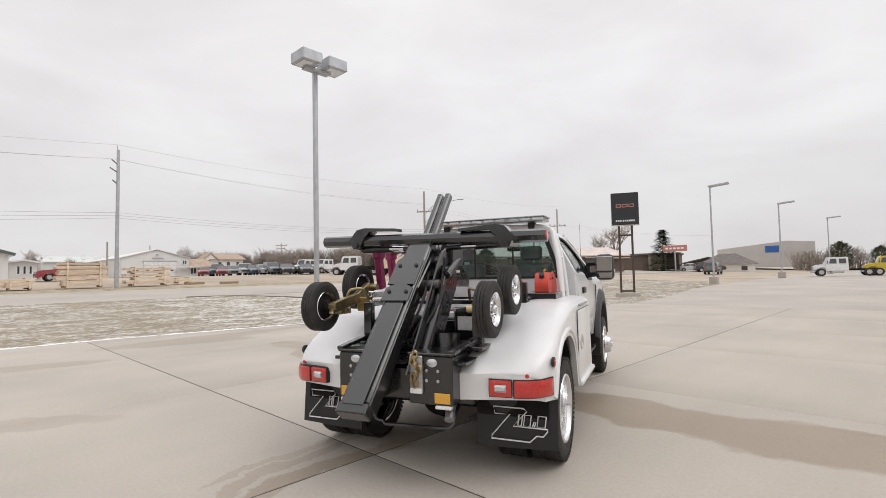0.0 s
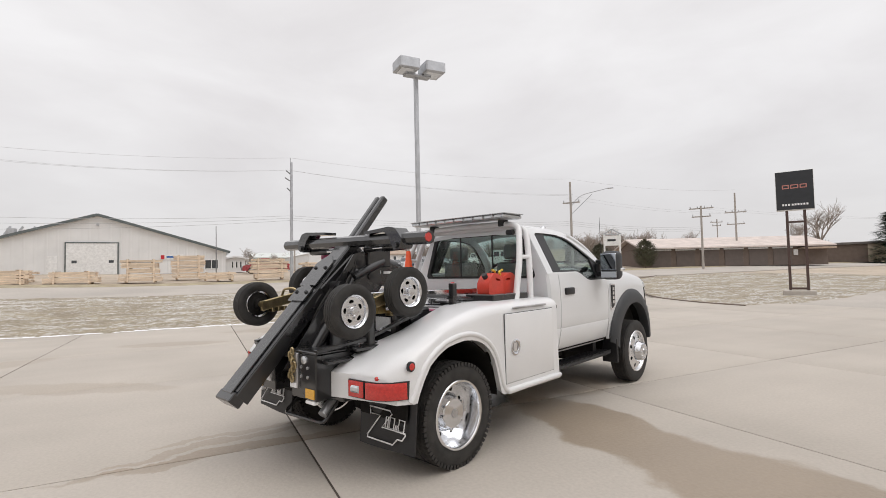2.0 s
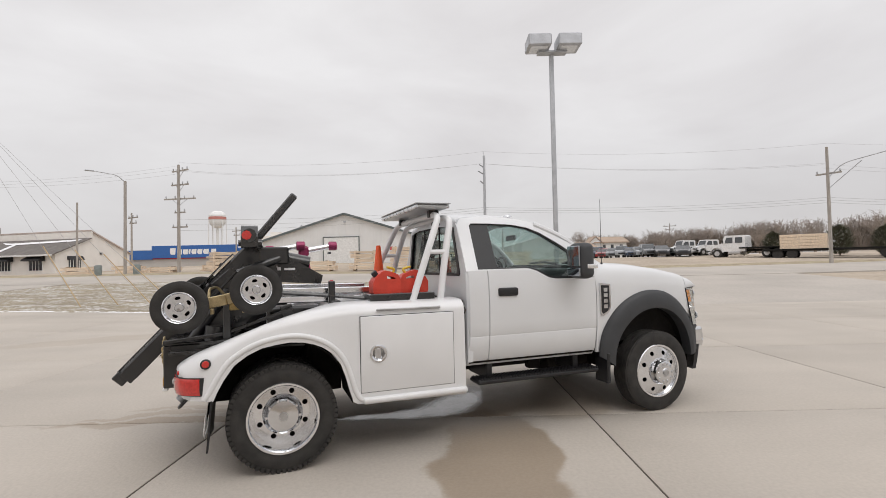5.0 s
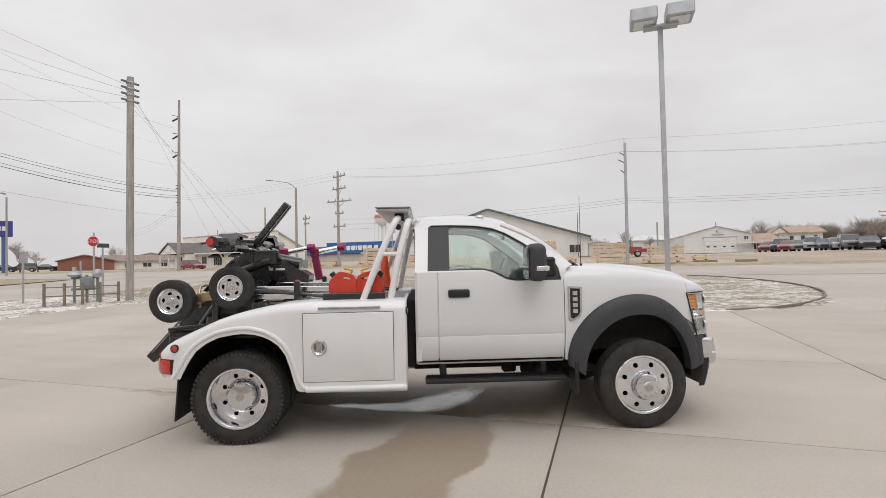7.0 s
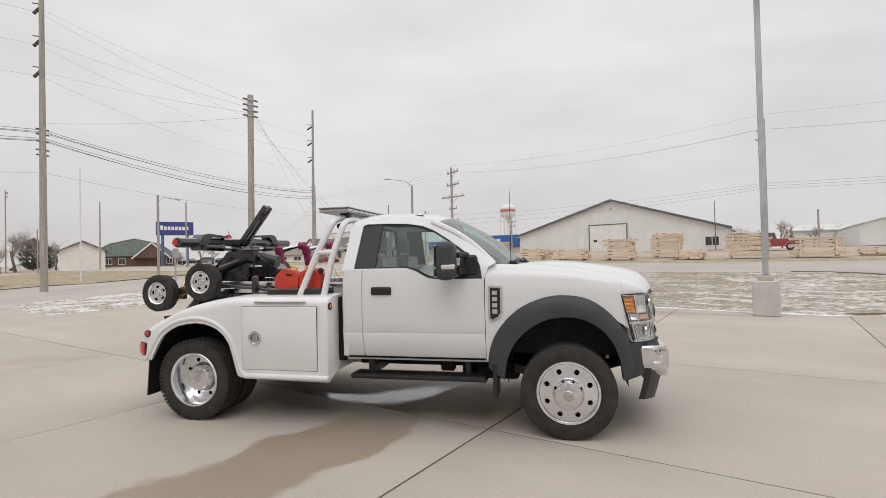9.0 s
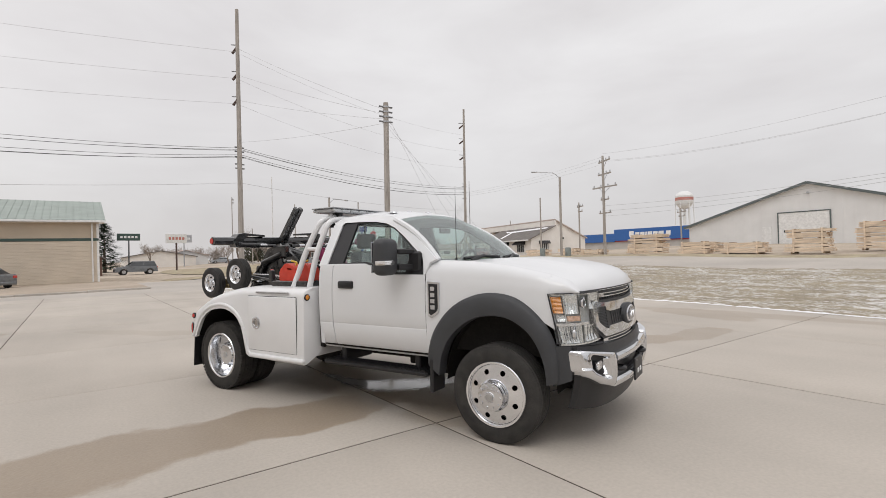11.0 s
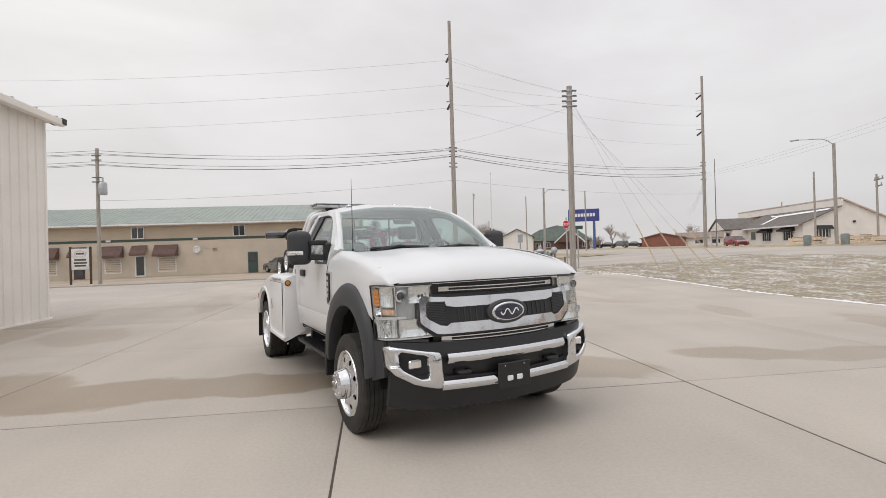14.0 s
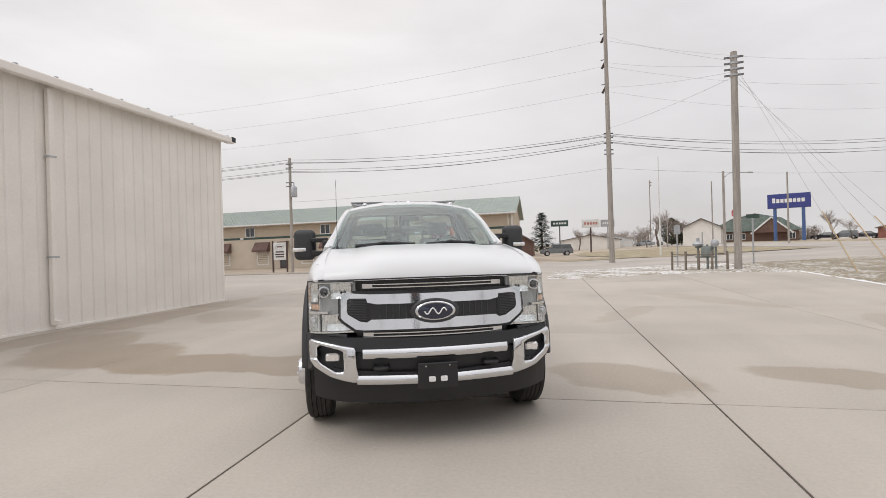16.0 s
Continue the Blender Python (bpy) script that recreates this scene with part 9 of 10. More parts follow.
# guy wires with yellow guards
for (ax_, ay_), z0 in (((-15.9, -8.1), 8.9), ((-16.5, -7.15), 8.65), ((-16.8, -6.1), 8.4), ((-17.1, -5.4), 8.15)):
    top, foot = Vector((-13.4, -11.5, z0)), Vector((ax_, ay_, H(ax_, ay_)))
    g = thing("guy_wire", Matrix.Translation(foot), "steel guy wire with a yellow guard sleeve", "guy wire", "guy wires of the pole")
    part("strand", tube(bmesh.new(), [(0, 0, -0.1), top - foot], 0.0055, 5), M_cable, g)
    part("guard", tube(bmesh.new(), [(top - foot) * 0.01, (top - foot).normalized() * 2.5], 0.016, 8), M_guard, g, "yellow plastic guard")
for k in range(3):
    wire((-37.2, -34.2, 8.0 - 0.3 * k), (-60, -70, 8.0 - 0.5 * k), 1.0, 0.014)

# twin-head lot lamp on its concrete base
lamp = thing("parking_lot_lamp", pose(-13.68, 8.33, H(-13.7, 8.4) - 0.01), "grey steel lot lamp with two box heads on a concrete base", "lamp post")
part("base", B((-0.285, -0.285, 0), (0.285, 0.285, 0.86), 0.03), M_pier, lamp, "square concrete base")
part("base_cap", B((-0.17, -0.17, 0.86), (0.17, 0.17, 0.975), 0.02), M_conc, lamp)
part("base_plate", B((-0.12, -0.12, 0.97), (0.12, 0.12, 1.0), 0.005), M_galv, lamp)
part("post", B((-0.065, -0.065, 1.0), (0.065, 0.065, 8.05), 0.012), M_galv, lamp)
part("hand_hole_cover", B((0.064, -0.04, 1.35), (0.072, 0.04, 1.55), 0.003), M_steel, lamp)
part("bracket", B((-0.05, -0.45, 8.03), (0.25, 0.45, 8.10), 0.01), M_galv, lamp)
for y in (-0.46, 0.46):
    hd = part("lamp_head", B((-0.08, y - 0.35, 8.10), (0.66, y + 0.35, 8.46), 0.03), M_galv, lamp, "grey box lamp head")
    part("lamp_glass", B((0.02, y - 0.26, 8.088), (0.56, y + 0.26, 8.102), 0.004), M_clear, hd)
for x, y, top in ((-12.0, 43.5, 7.9), (-10.1, 59.2, 7.5), (-8.4, 79.6, 7.2), (-2.6, 79.9, 6.6)):
    t = thing("lot_lamp", pose(x, y, H(x, y) - 0.03), "tall grey lot lamp with a single head", "lamp post", "lamps on the truck lot")
    part("base", B((-0.3, -0.3, 0), (0.3, 0.3, 0.6), 0.03), M_street, t)
    part("post", cyl(bmesh.new(), (0, 0, 0.6), (0, 0, top), 0.08, 0.06, 10), M_galv, t)
    part("lamp_head", bar(bmesh.new(), (-0.1, 0, top), (1.35, 0.1, top + 0.12), 0.5, 0.16, 0.03), M_galv, t)

# dealer's sign
sg = thing("dealer_sign", pose(-11.52, 26.2, H(-11.5, 26.2), 0, 0, 26.7), "black square sign panel on two brown steel posts", "sign")
part("base", B((-0.62, -0.34, -0.05), (0.62, 0.34, 0.22), 0.03), M_street, sg, "low concrete base")
for x in (-0.33, 0.33):
    part("post", B((x - 0.055, -0.055, 0.22), (x + 0.055, 0.055, 3.9), 0.008), M_rust, sg)
for z in (0.26, 3.3):
    part("rung", B((-0.28, -0.04, z), (0.28, 0.04, z + 0.09), 0.006), M_rust, sg)
pn = part("panel", B((-0.72, -0.19, 3.87), (0.72, 0.17, 5.68), 0.015), M_trimw, sg, "pale sign box")
part("sign_face", B((-0.70, -0.205, 3.90), (0.70, -0.19, 5.65), 0.006), M_sgnblk, pn, "black sign face")
for x, w in ((-0.46, 0.26), (-0.15, 0.30), (0.20, 0.26)):
    bm = bmesh.new()
    plate(bm, [(x, 4.86), (x + w, 4.86), (x + w, 5.04), (x, 5.04)], [[(x + 0.04, 4.90), (x + 0.04, 5.0), (x + w - 0.04, 5.0), (x + w - 0.04, 4.90)]], lambda p, q: Vector((p, -0.212, q)), (0, 0.008, 0))
    part("emblem_bar", bm, M_orangesign, pn, "red emblem outline", smooth=0)
for k in range(9):
    x = -0.48 + 0.108 * k + (0.03 if k > 2 else 0)
    part("name_bar", B((x, -0.211, 4.08), (x + 0.07, -0.204, 4.17)), M_logo, pn, smooth=0)

# store sign on blue poles
ts = thing("store_sign", pose(-40.2, -69.5, 0.9, 0, 0, 156), "blue store sign on two blue steel poles", "sign")
for x in (-1.7, 1.7):
    part("post", cyl(bmesh.new(), (x, 0, -0.3), (x, 0, 5.2), 0.22, 0.22, 12), M_signpole, ts)
pn = part("panel", B((-2.6, -0.3, 5.1), (2.6, 0.3, 7.2), 0.04), M_signnavy, ts)
for s in (1, -1):
    for k in range(8):
        x = -2.0 + 0.5 * k
        part("sign_bar", B((x, s * 0.31 - 0.01, 5.9), (x + 0.38, s * 0.31 + 0.01, 6.45 + (0.15 if (k == 0) == (s < 0) else 0))), M_logo, pn, smooth=0)
# white yard sign with a gabled frame
ys_ = thing("yard_sign", pose(-40.6, 44.4, 1.15, 0, 0, 45), "white panel sign in a gabled steel frame", "sign")
for x in (-0.85, 0.85):
    part("post", B((x - 0.1, -0.1, -0.2), (x + 0.1, 0.1, 4.0), 0.01), M_trimw, ys_)
bm = bmesh.new()
for p, q in (((-1.0, 0, 4.0), (0, 0, 4.6)), ((1.0, 0, 4.0), (0, 0, 4.6)), ((-1.0, 0, 4.0), (1.0, 0, 4.0)), ((0, 0, 4.0), (0, 0, 4.55))):
    bar(bm, p, q, 0.12, 0.12)
part("gable_frame", bm, M_galv, ys_)
yp = part("panel", B((-0.8, -0.05, 2.7), (0.8, 0.05, 3.85), 0.01), M_trimw, ys_)
part("print_bar", B((-0.5, -0.06, 3.2), (0.4, -0.05, 3.45)), M_sgnblk, yp, smooth=0)
part("print_bar", B((-0.2, -0.1, 1.7), (0.5, -0.02, 2.0)), M_trimw, ys_, smooth=0)
for x, y, w, h0, h1, c, c2 in ((-29.9, 87.2, 3.8, 3.4, 4.4, M_orangesign, M_galv), (-12.3, -69, 2.7, 3.9, 5.2, M_trimw, M_rust), (-8.1, -90, 3.4, 5.2, 6.4, M_grn, M_wire), (-19, -105, 3.0, 5.0, 6.6, M_galv, M_galv)):
    t = thing("roadside_sign", pose(x, y, H(x, y), 0, 0, 6), "far roadside sign panel on a post", "sign", "far roadside signs")
    part("post", cyl(bmesh.new(), (0, 0, -0.2), (0, 0, h0), 0.12, 0.12, 8), c2, t)
    p_ = part("panel", B((-w / 2, -0.15, h0), (w / 2, 0.15, h1), 0.03), c, t)
    for k in range(5):
        part("print_bar", B((-w * 0.38 + k * w * 0.16, 0.15 if y < 0 else -0.16, h0 + (h1 - h0) * 0.35), (-w * 0.38 + k * w * 0.16 + w * 0.11, 0.16 if y < 0 else -0.15, h0 + (h1 - h0) * 0.65)), M_orangesign if c is M_trimw else M_logo, p_, smooth=0)

# stop sign
stp = thing("stop_sign", pose(-14.60, -15.22, H(-14.60, -15.22), 0, 0, -60), "red octagonal stop sign on a steel post", "stop sign")
part("post", B((-0.03, -0.03, -0.1), (0.03, 0.03, 2.95), 0.004), M_galv, stp)
oct_ = [(0.25 * math.cos(math.pi / 8 + k * math.pi / 4), 2.55 + 0.25 * math.sin(math.pi / 8 + k * math.pi / 4)) for k in range(8)]
for dy, c, f in ((0.045, M_logo, 1.0), (0.050, M_stopred, 0.93)):
    part("sign_plate", plate(bmesh.new(), [(x * f, 2.55 + (z - 2.55) * f) for x, z in oct_], [], lambda x, z: Vector((x, dy, z)), (0, -0.004, 0)), c, stp, smooth=0)
txt = bpy.data.curves.new("letters", "FONT")
txt.body, txt.size, txt.align_x, txt.align_y, txt.extrude = "STOP", 0.20, "CENTER", "CENTER", 0.002
lt_ = new("letters", txt)
lt_.data.materials.append(M_logo)
lt_.parent = stp
lt_.matrix_basis = pose(0, 0.055, 2.55, 90, 0, 180)
for x, y, zt, m_ in ((-12.0, -15.6, 2.1, M_galv), (-15.6, -16.0, 2.5, M_galv)):
    t = thing("sign_post", pose(x, y, H(x, y)), "thin steel post with a small sign", "sign", "small street signs")
    part("post", B((-0.03, -0.03, -0.1), (0.03, 0.03, zt), 0.004), M_galv, t)
    part("plate", B((-0.3 if x < -13 else -0.15, 0.03, zt - 0.2 if x < -13 else zt - 0.45), (0.3 if x < -13 else 0.15, 0.04, zt), 0.003), M_grn if x < -13 else M_galv, t)

# gas meter set behind a rail fence
gm = thing("gas_meter", pose(-12.5, -12.9, H(-12.5, -12.9), 0, 0, -36), "grey gas meter and regulators on standpipes", "gas meter")
bm = bmesh.new()
for x in (-0.45, -0.1, 0.3):
    cyl(bm, (x, 0, -0.1), (x, 0, 1.1), 0.05, 0.05, 10)
for z in (0.55, 1.0):
    cyl(bm, (-0.5, 0, z), (0.4, 0, z), 0.045, 0.045, 10)
part("pipework", bm, M_gas, gm)
part("meter_body", B((-0.32, -0.2, 0.55), (0.12, 0.2, 1.0), 0.06, None, 2), M_gas, gm)
part("regulator", lathe(bmesh.new(), [(0, 1.0), (0.2, 1.05), (0.24, 1.12), (0.2, 1.18), (0.08, 1.25), (0.07, 1.4), (0, 1.42)], 16, "Z", (0.3, 0, 0)), M_galv, gm)
part("regulator", lathe(bmesh.new(), [(0, -0.1), (0.16, -0.05), (0.18, 0), (0.16, 0.05), (0, 0.1)], 16, "Y", (-0.45, 0.1, 1.15)), M_galv, gm)
part("vent_pipe", cyl(bmesh.new(), (0.1, 0, 1.0), (0.1, 0, 1.65), 0.03, 0.03, 8), M_galv, gm)
fn = thing("pipe_fence", pose(-12.35, -12.75, H(-12.3, -12.7), 0, 0, -36), "low grey wooden post fence guarding the gas meter", "fence")
for x in (-1.15, -0.55, 0.0, 0.55, 1.15):
    part("post", cyl(bmesh.new(), (x, 0.45, -0.1), (x, 0.45, 0.82), 0.05, 0.05, 10), M_postwood, fn)
for z in (0.35, 0.68):
    part("rail", cyl(bmesh.new(), (-1.2, 0.45, z), (1.2, 0.45, z), 0.02, 0.02, 8), M_postwood, fn)
for x, y in ((-37.3, -22.6), (-37.4, -19.6)):
    t = thing("litter_bin", pose(x, y, H(x, y)), "grey roadside litter bin", "bin", "roadside bins")
    part("drum", lathe(bmesh.new(), [(0.0, 0), (0.25, 0), (0.27, 0.72), (0.22, 0.80), (0.0, 0.82)], 16, "Z"), M_gas, t)


# lumber stacks
def lumber_stack(x, y0, y1, top, seed, depth=1.2):
    rng = random.Random(seed)
    z = H(x, 0) - 0.02
    t = thing("lumber_stack", pose(x, (y0 + y1) / 2, z), "stack of fresh pale sawn lumber on bearers", "lumber stack", "lumber stacks in the yard")
    L = y1 - y0
    for yb in (-0.32, 0.32):
        part("bearer", B((-depth / 2, yb * L - 0.06, 0), (depth / 2, yb * L + 0.06, 0.12)), M_gap, t, smooth=0)
    zz = 0.12
    hgt = top - z - 0.1
    while zz < hgt:
        bh = rng.choice((0.20, 0.30, 0.38))
        rows = max(2, round(bh / 0.06))
        lx = L * rng.uniform(0.74, 1.0)
        oy = rng.uniform(-0.5, 0.5) * (L - lx)
        bm = bmesh.new()
        for r in range(rows):
            for c in range(4):
                e0, e1 = rng.uniform(0, 0.10), rng.uniform(0, 0.10)
                xa = -depth / 2 + depth * c / 4 + 0.008
                box(bm, (xa, oy - lx / 2 + e0, zz + r * 0.06 + 0.004), (xa + depth / 4 - 0.016, oy + lx / 2 - e1, zz + r * 0.06 + 0.054))
        part("board_layer", bm, M_lumber, t, smooth=0)["kind"] = "stuff"
        zz += rows * 0.06
        # stickers coloured dark to paint the shade between the layers
        for yb in (-0.3, 0.3):
            part("sticker", B((-depth / 2, yb * lx - 0.045, zz), (depth / 2, yb * lx + 0.045, zz + 0.05)), M_gap, t, smooth=0)
        zz += 0.05
    for yb in (-0.28, 0.3):
        part("strap_post", B((depth / 2 - 0.02, yb * L - 0.05, 0.05), (depth / 2 + 0.05, yb * L + 0.05, zz), 0.005), M_lumber, t)


for i, (x, y0, y1, top) in enumerate([(-42.0, -21.6, -18.6, 1.65), (-42.4, -16.3, -12.7, 2.85), (-42.0, -11.6, -8.5, 2.2), (-42.0, -8.1, -4.6, 2.05), (-42.0, -3.6, -0.7, 2.9), (-45.5, -0.4, 2.3, 3.1), (-42.0, 1.7, 4.5, 1.72), (-42.0, 5.4, 8.6, 2.75),
                                       (-42.2, 9.4, 12.8, 2.5), (-42.4, -29.4, -26.0, 1.8), (-43.0, -25.2, -22.4, 1.7), (-44.5, -18.0, -15.9, 1.9), (-45.0, -12.4, -9.0, 2.0), (-44.0, 13.4, 14.8, 1.5), (-41.2, 2.8, 4.4, 1.5)]):
    lumber_stack(x, y0, y1, top, i + 3)
for x, y in ((-40.8, 14.0), (-40.6, 16.6)):
    part_ = tagged(part("timber", B((x - 0.2, y - 0.7, H(x, y)), (x + 0.2, y + 0.7, H(x, y) + 0.18), 0.02), M_gap), "dark timber lying on the ground", "timber")


# cars
def car(m, kind, paint, label, group=""):
    """A parked car: lower body with wheel arches, glazed cabin, bumpers, lamps and wheels; it faces local +x."""
    L, W, hood, belt, top = {"car": (4.7, 1.82, 0.92, 0.98, 1.44), "suv": (4.7, 1.88, 1.06, 1.12, 1.72), "pickup": (5.5, 1.95, 1.14, 1.18, 1.86)}[kind]
    c = thing("car" if kind != "pickup" else "pickup_truck", m, label, "car" if kind != "pickup" else "pickup truck", group)
    R_ = 0.33 if kind == "car" else 0.38
    f0, f1 = 0.19, 0.80
    bm = bmesh.new()
    # side outline of the lower body with arches cut into it
    low = 0.24 if kind == "car" else 0.34
    line = [(-0.5, low + 0.12), (-0.49, belt - 0.06), (-0.46, belt + 0.02), (0.16, belt), (0.22, hood + 0.03), (0.42, hood - 0.08), (0.485, hood - 0.20), (0.5, low + 0.22), (0.49, low)]
    side = [(L * a, z) for a, z in line]
    for fx in (f1, f0):
        cx = L * (fx - 0.5)
        side += [(cx + (R_ + 0.06) * math.cos(q * math.pi / 6), max(low, R_ + (R_ + 0.06) * math.sin(q * math.pi / 6))) for q in range(7)]
    side.append((-0.49 * L, low))
    plate(bm, side, [], lambda x, z: Vector((x, -W / 2, z)), (0, W, 0))
    for v in bm.verts:
        v.co.y *= 1 - 0.10 * (abs(v.co.x) / (L / 2)) ** 5 - 0.05 * max(0.0, (v.co.z - 0.75) / 0.4)
    part("body", bm, paint, c, smooth=30)
    # cabin: a tapered glazed block under a painted roof
    g = {"car": (-0.36, -0.20, 0.02, 0.20), "suv": (-0.47, -0.42, 0.06, 0.21), "pickup": (-0.10, -0.07, 0.10, 0.22)}[kind]
    xa, xb, xc, xd = (L * v for v in g)
    wb, wt = W * 0.47, W * 0.36

    def cabin(z0, z1, grow, material, name):
        k0, k1 = (z0 - belt) / (top - belt), (z1 - belt) / (top - belt)
        b_ = bmesh.new()
        ring = []
        for k in (k0, k1):
            w = wb + (wt - wb) * k + grow
            ring.append([b_.verts.new((x, y, belt + (top - belt) * k)) for x, y in ((xa + (xb - xa) * k - grow, -w), (xd + (xc - xd) * k + grow, -w), (xd + (xc - xd) * k + grow, w), (xa + (xb - xa) * k - grow, w))])
        b_.faces.new(ring[0][::-1])
        b_.faces.new(ring[1])
        for q in range(4):
            b_.faces.new((ring[0][q], ring[0][(q + 1) % 4], ring[1][(q + 1) % 4], ring[1][q]))
        return part(name, b_, material, c, smooth=0)
    cabin(belt - 0.02, top - 0.06, 0.0, M_dkglass, "glazing")
    cabin(top - 0.09, top, 0.012, paint, "roof")
    for s in (1, -1):
        for x0_, x1_ in ((xa, xb), ((xa + xd) / 2 - 0.04, (xb + xc) / 2), (xd, xc)):
            part("pillar", bar(bmesh.new(), (x0_, s * (wb + 0.004), belt - 0.02), (x1_, s * (wt + 0.004), top - 0.05), 0.07, 0.03), paint, c, smooth=0)
        for fx in (f0, f1):
            cx = L * (fx - 0.5)
            o_ = s * W / 2
            wl_ = part("wheel", lathe(bmesh.new(), [(0.0, o_ * 0.96), (R_ * 0.62, o_ * 0.97), (R_ * 0.66, o_ * 1.0), (R_ * 0.92, o_ * 0.99), (R_, o_ * 0.92), (R_, o_ * 0.74), (0, o_ * 0.74)], 20, "Y", (cx, 0, R_)), M_rubber, c)
            part("wheel_cover", lathe(bmesh.new(), [(0.0, o_ * 0.985), (R_ * 0.3, o_ * 0.975), (R_ * 0.6, o_ * 0.985)], 12, "Y", (cx, 0, R_)), M_steel, wl_)
        part("tail_lamp", B((-L / 2 - 0.012, s * W * 0.38 - 0.15, belt - 0.26), (-L / 2 + 0.10, s * W * 0.38 + 0.12, belt - 0.08), 0.02), M_redlens, c)
        part("headlamp", B((L * 0.46, s * W * 0.36 - 0.16, hood - 0.30), (L * 0.496, s * W * 0.36 + 0.10, hood - 0.15), 0.02), M_clear, c)
        part("mirror", B((xd - 0.35, min(s * W * 0.49, s * W * 0.56), belt + 0.02), (xd - 0.2, max(s * W * 0.49, s * W * 0.56), belt + 0.16), 0.02), paint, c)
    part("front_grille", B((L * 0.488, -W * 0.26, low + 0.16), (L * 0.503, W * 0.26, low + 0.36), 0.01), M_blkplastic, c)
    part("rear_bumper", B((-L / 2 - 0.03, -W * 0.42, low + 0.04), (-L / 2 + 0.06, W * 0.42, low + 0.22), 0.03), paint if kind == "car" else M_blkplastic, c)
    return c


car(pose(4.55, -36.3, H(4.5, -36.3) + 0.062, 0, 0, -52) @ Matrix.Scale(0.97, 4), "car", M_carpaints[4], "grey four-door sedan parked beside the tan building")
car(pose(-48.7, -44.2, 1.02, 0, 0, 75) @ Matrix.Scale(0.80, 4), "suv", M_carpaints[0], "red off-roader parked at the corner office")
car(pose(-56.5, 8.4, 1.55, 0, 0, -90) @ Matrix.Scale(0.90, 4), "pickup", M_carpaints[0], "red pickup parked behind the lumber")
lots = [(-75.5, 27.6, 0, -28), (-74.2, 28.6, 3, -25), (-72.6, 29.0, 0, -28), (-71.0, 29.8, 4, -22), (-69.6, 30.6, 2, -20), (-68.0, 31.2, 3, -15), (-66.2, 31.8, 2, -8), (-64.4, 32.2, 4, -12), (-62.0, 33.0, 1, -20), (-60.0, 34.8, 1, -25)]
for i, (x, y, c, tn) in enumerate(lots):
    car(pose(x, y, H(x, y) - 0.1, 0, 0, tn), "suv" if i % 3 == 1 else "car", M_carpaints[c], "parked car in a row before the fire station", "cars in the far row")
for i, (x, y, c, tn, kd) in enumerate([(-61.2, -103.4, 1, -35, "car"), (-63.9, -102.0, 4, -35, "suv"), (-66.6, -100.5, 1, -35, "car"), (-69.6, -98.8, 2, -35, "car"), (-72.5, -97.0, 4, -35, "pickup"), (-76.8, -94.2, 1, -35, "suv"), (-6.9, -64.2, 4, 5, "suv"), (-21.3, 77.0, 4, 97, "suv"), (-29, 93, 5, 20, "car"), (-26, 92, 1, 30, "suv"), (-29, -118, 2, 0, "car"), (-33, -112, 5, 0, "car")]):
    car(pose(x, y, H(x, y) - 0.08, 0, 0, tn), kd, M_carpaints[c], "far off parked vehicle beside the road", "far parked vehicles")


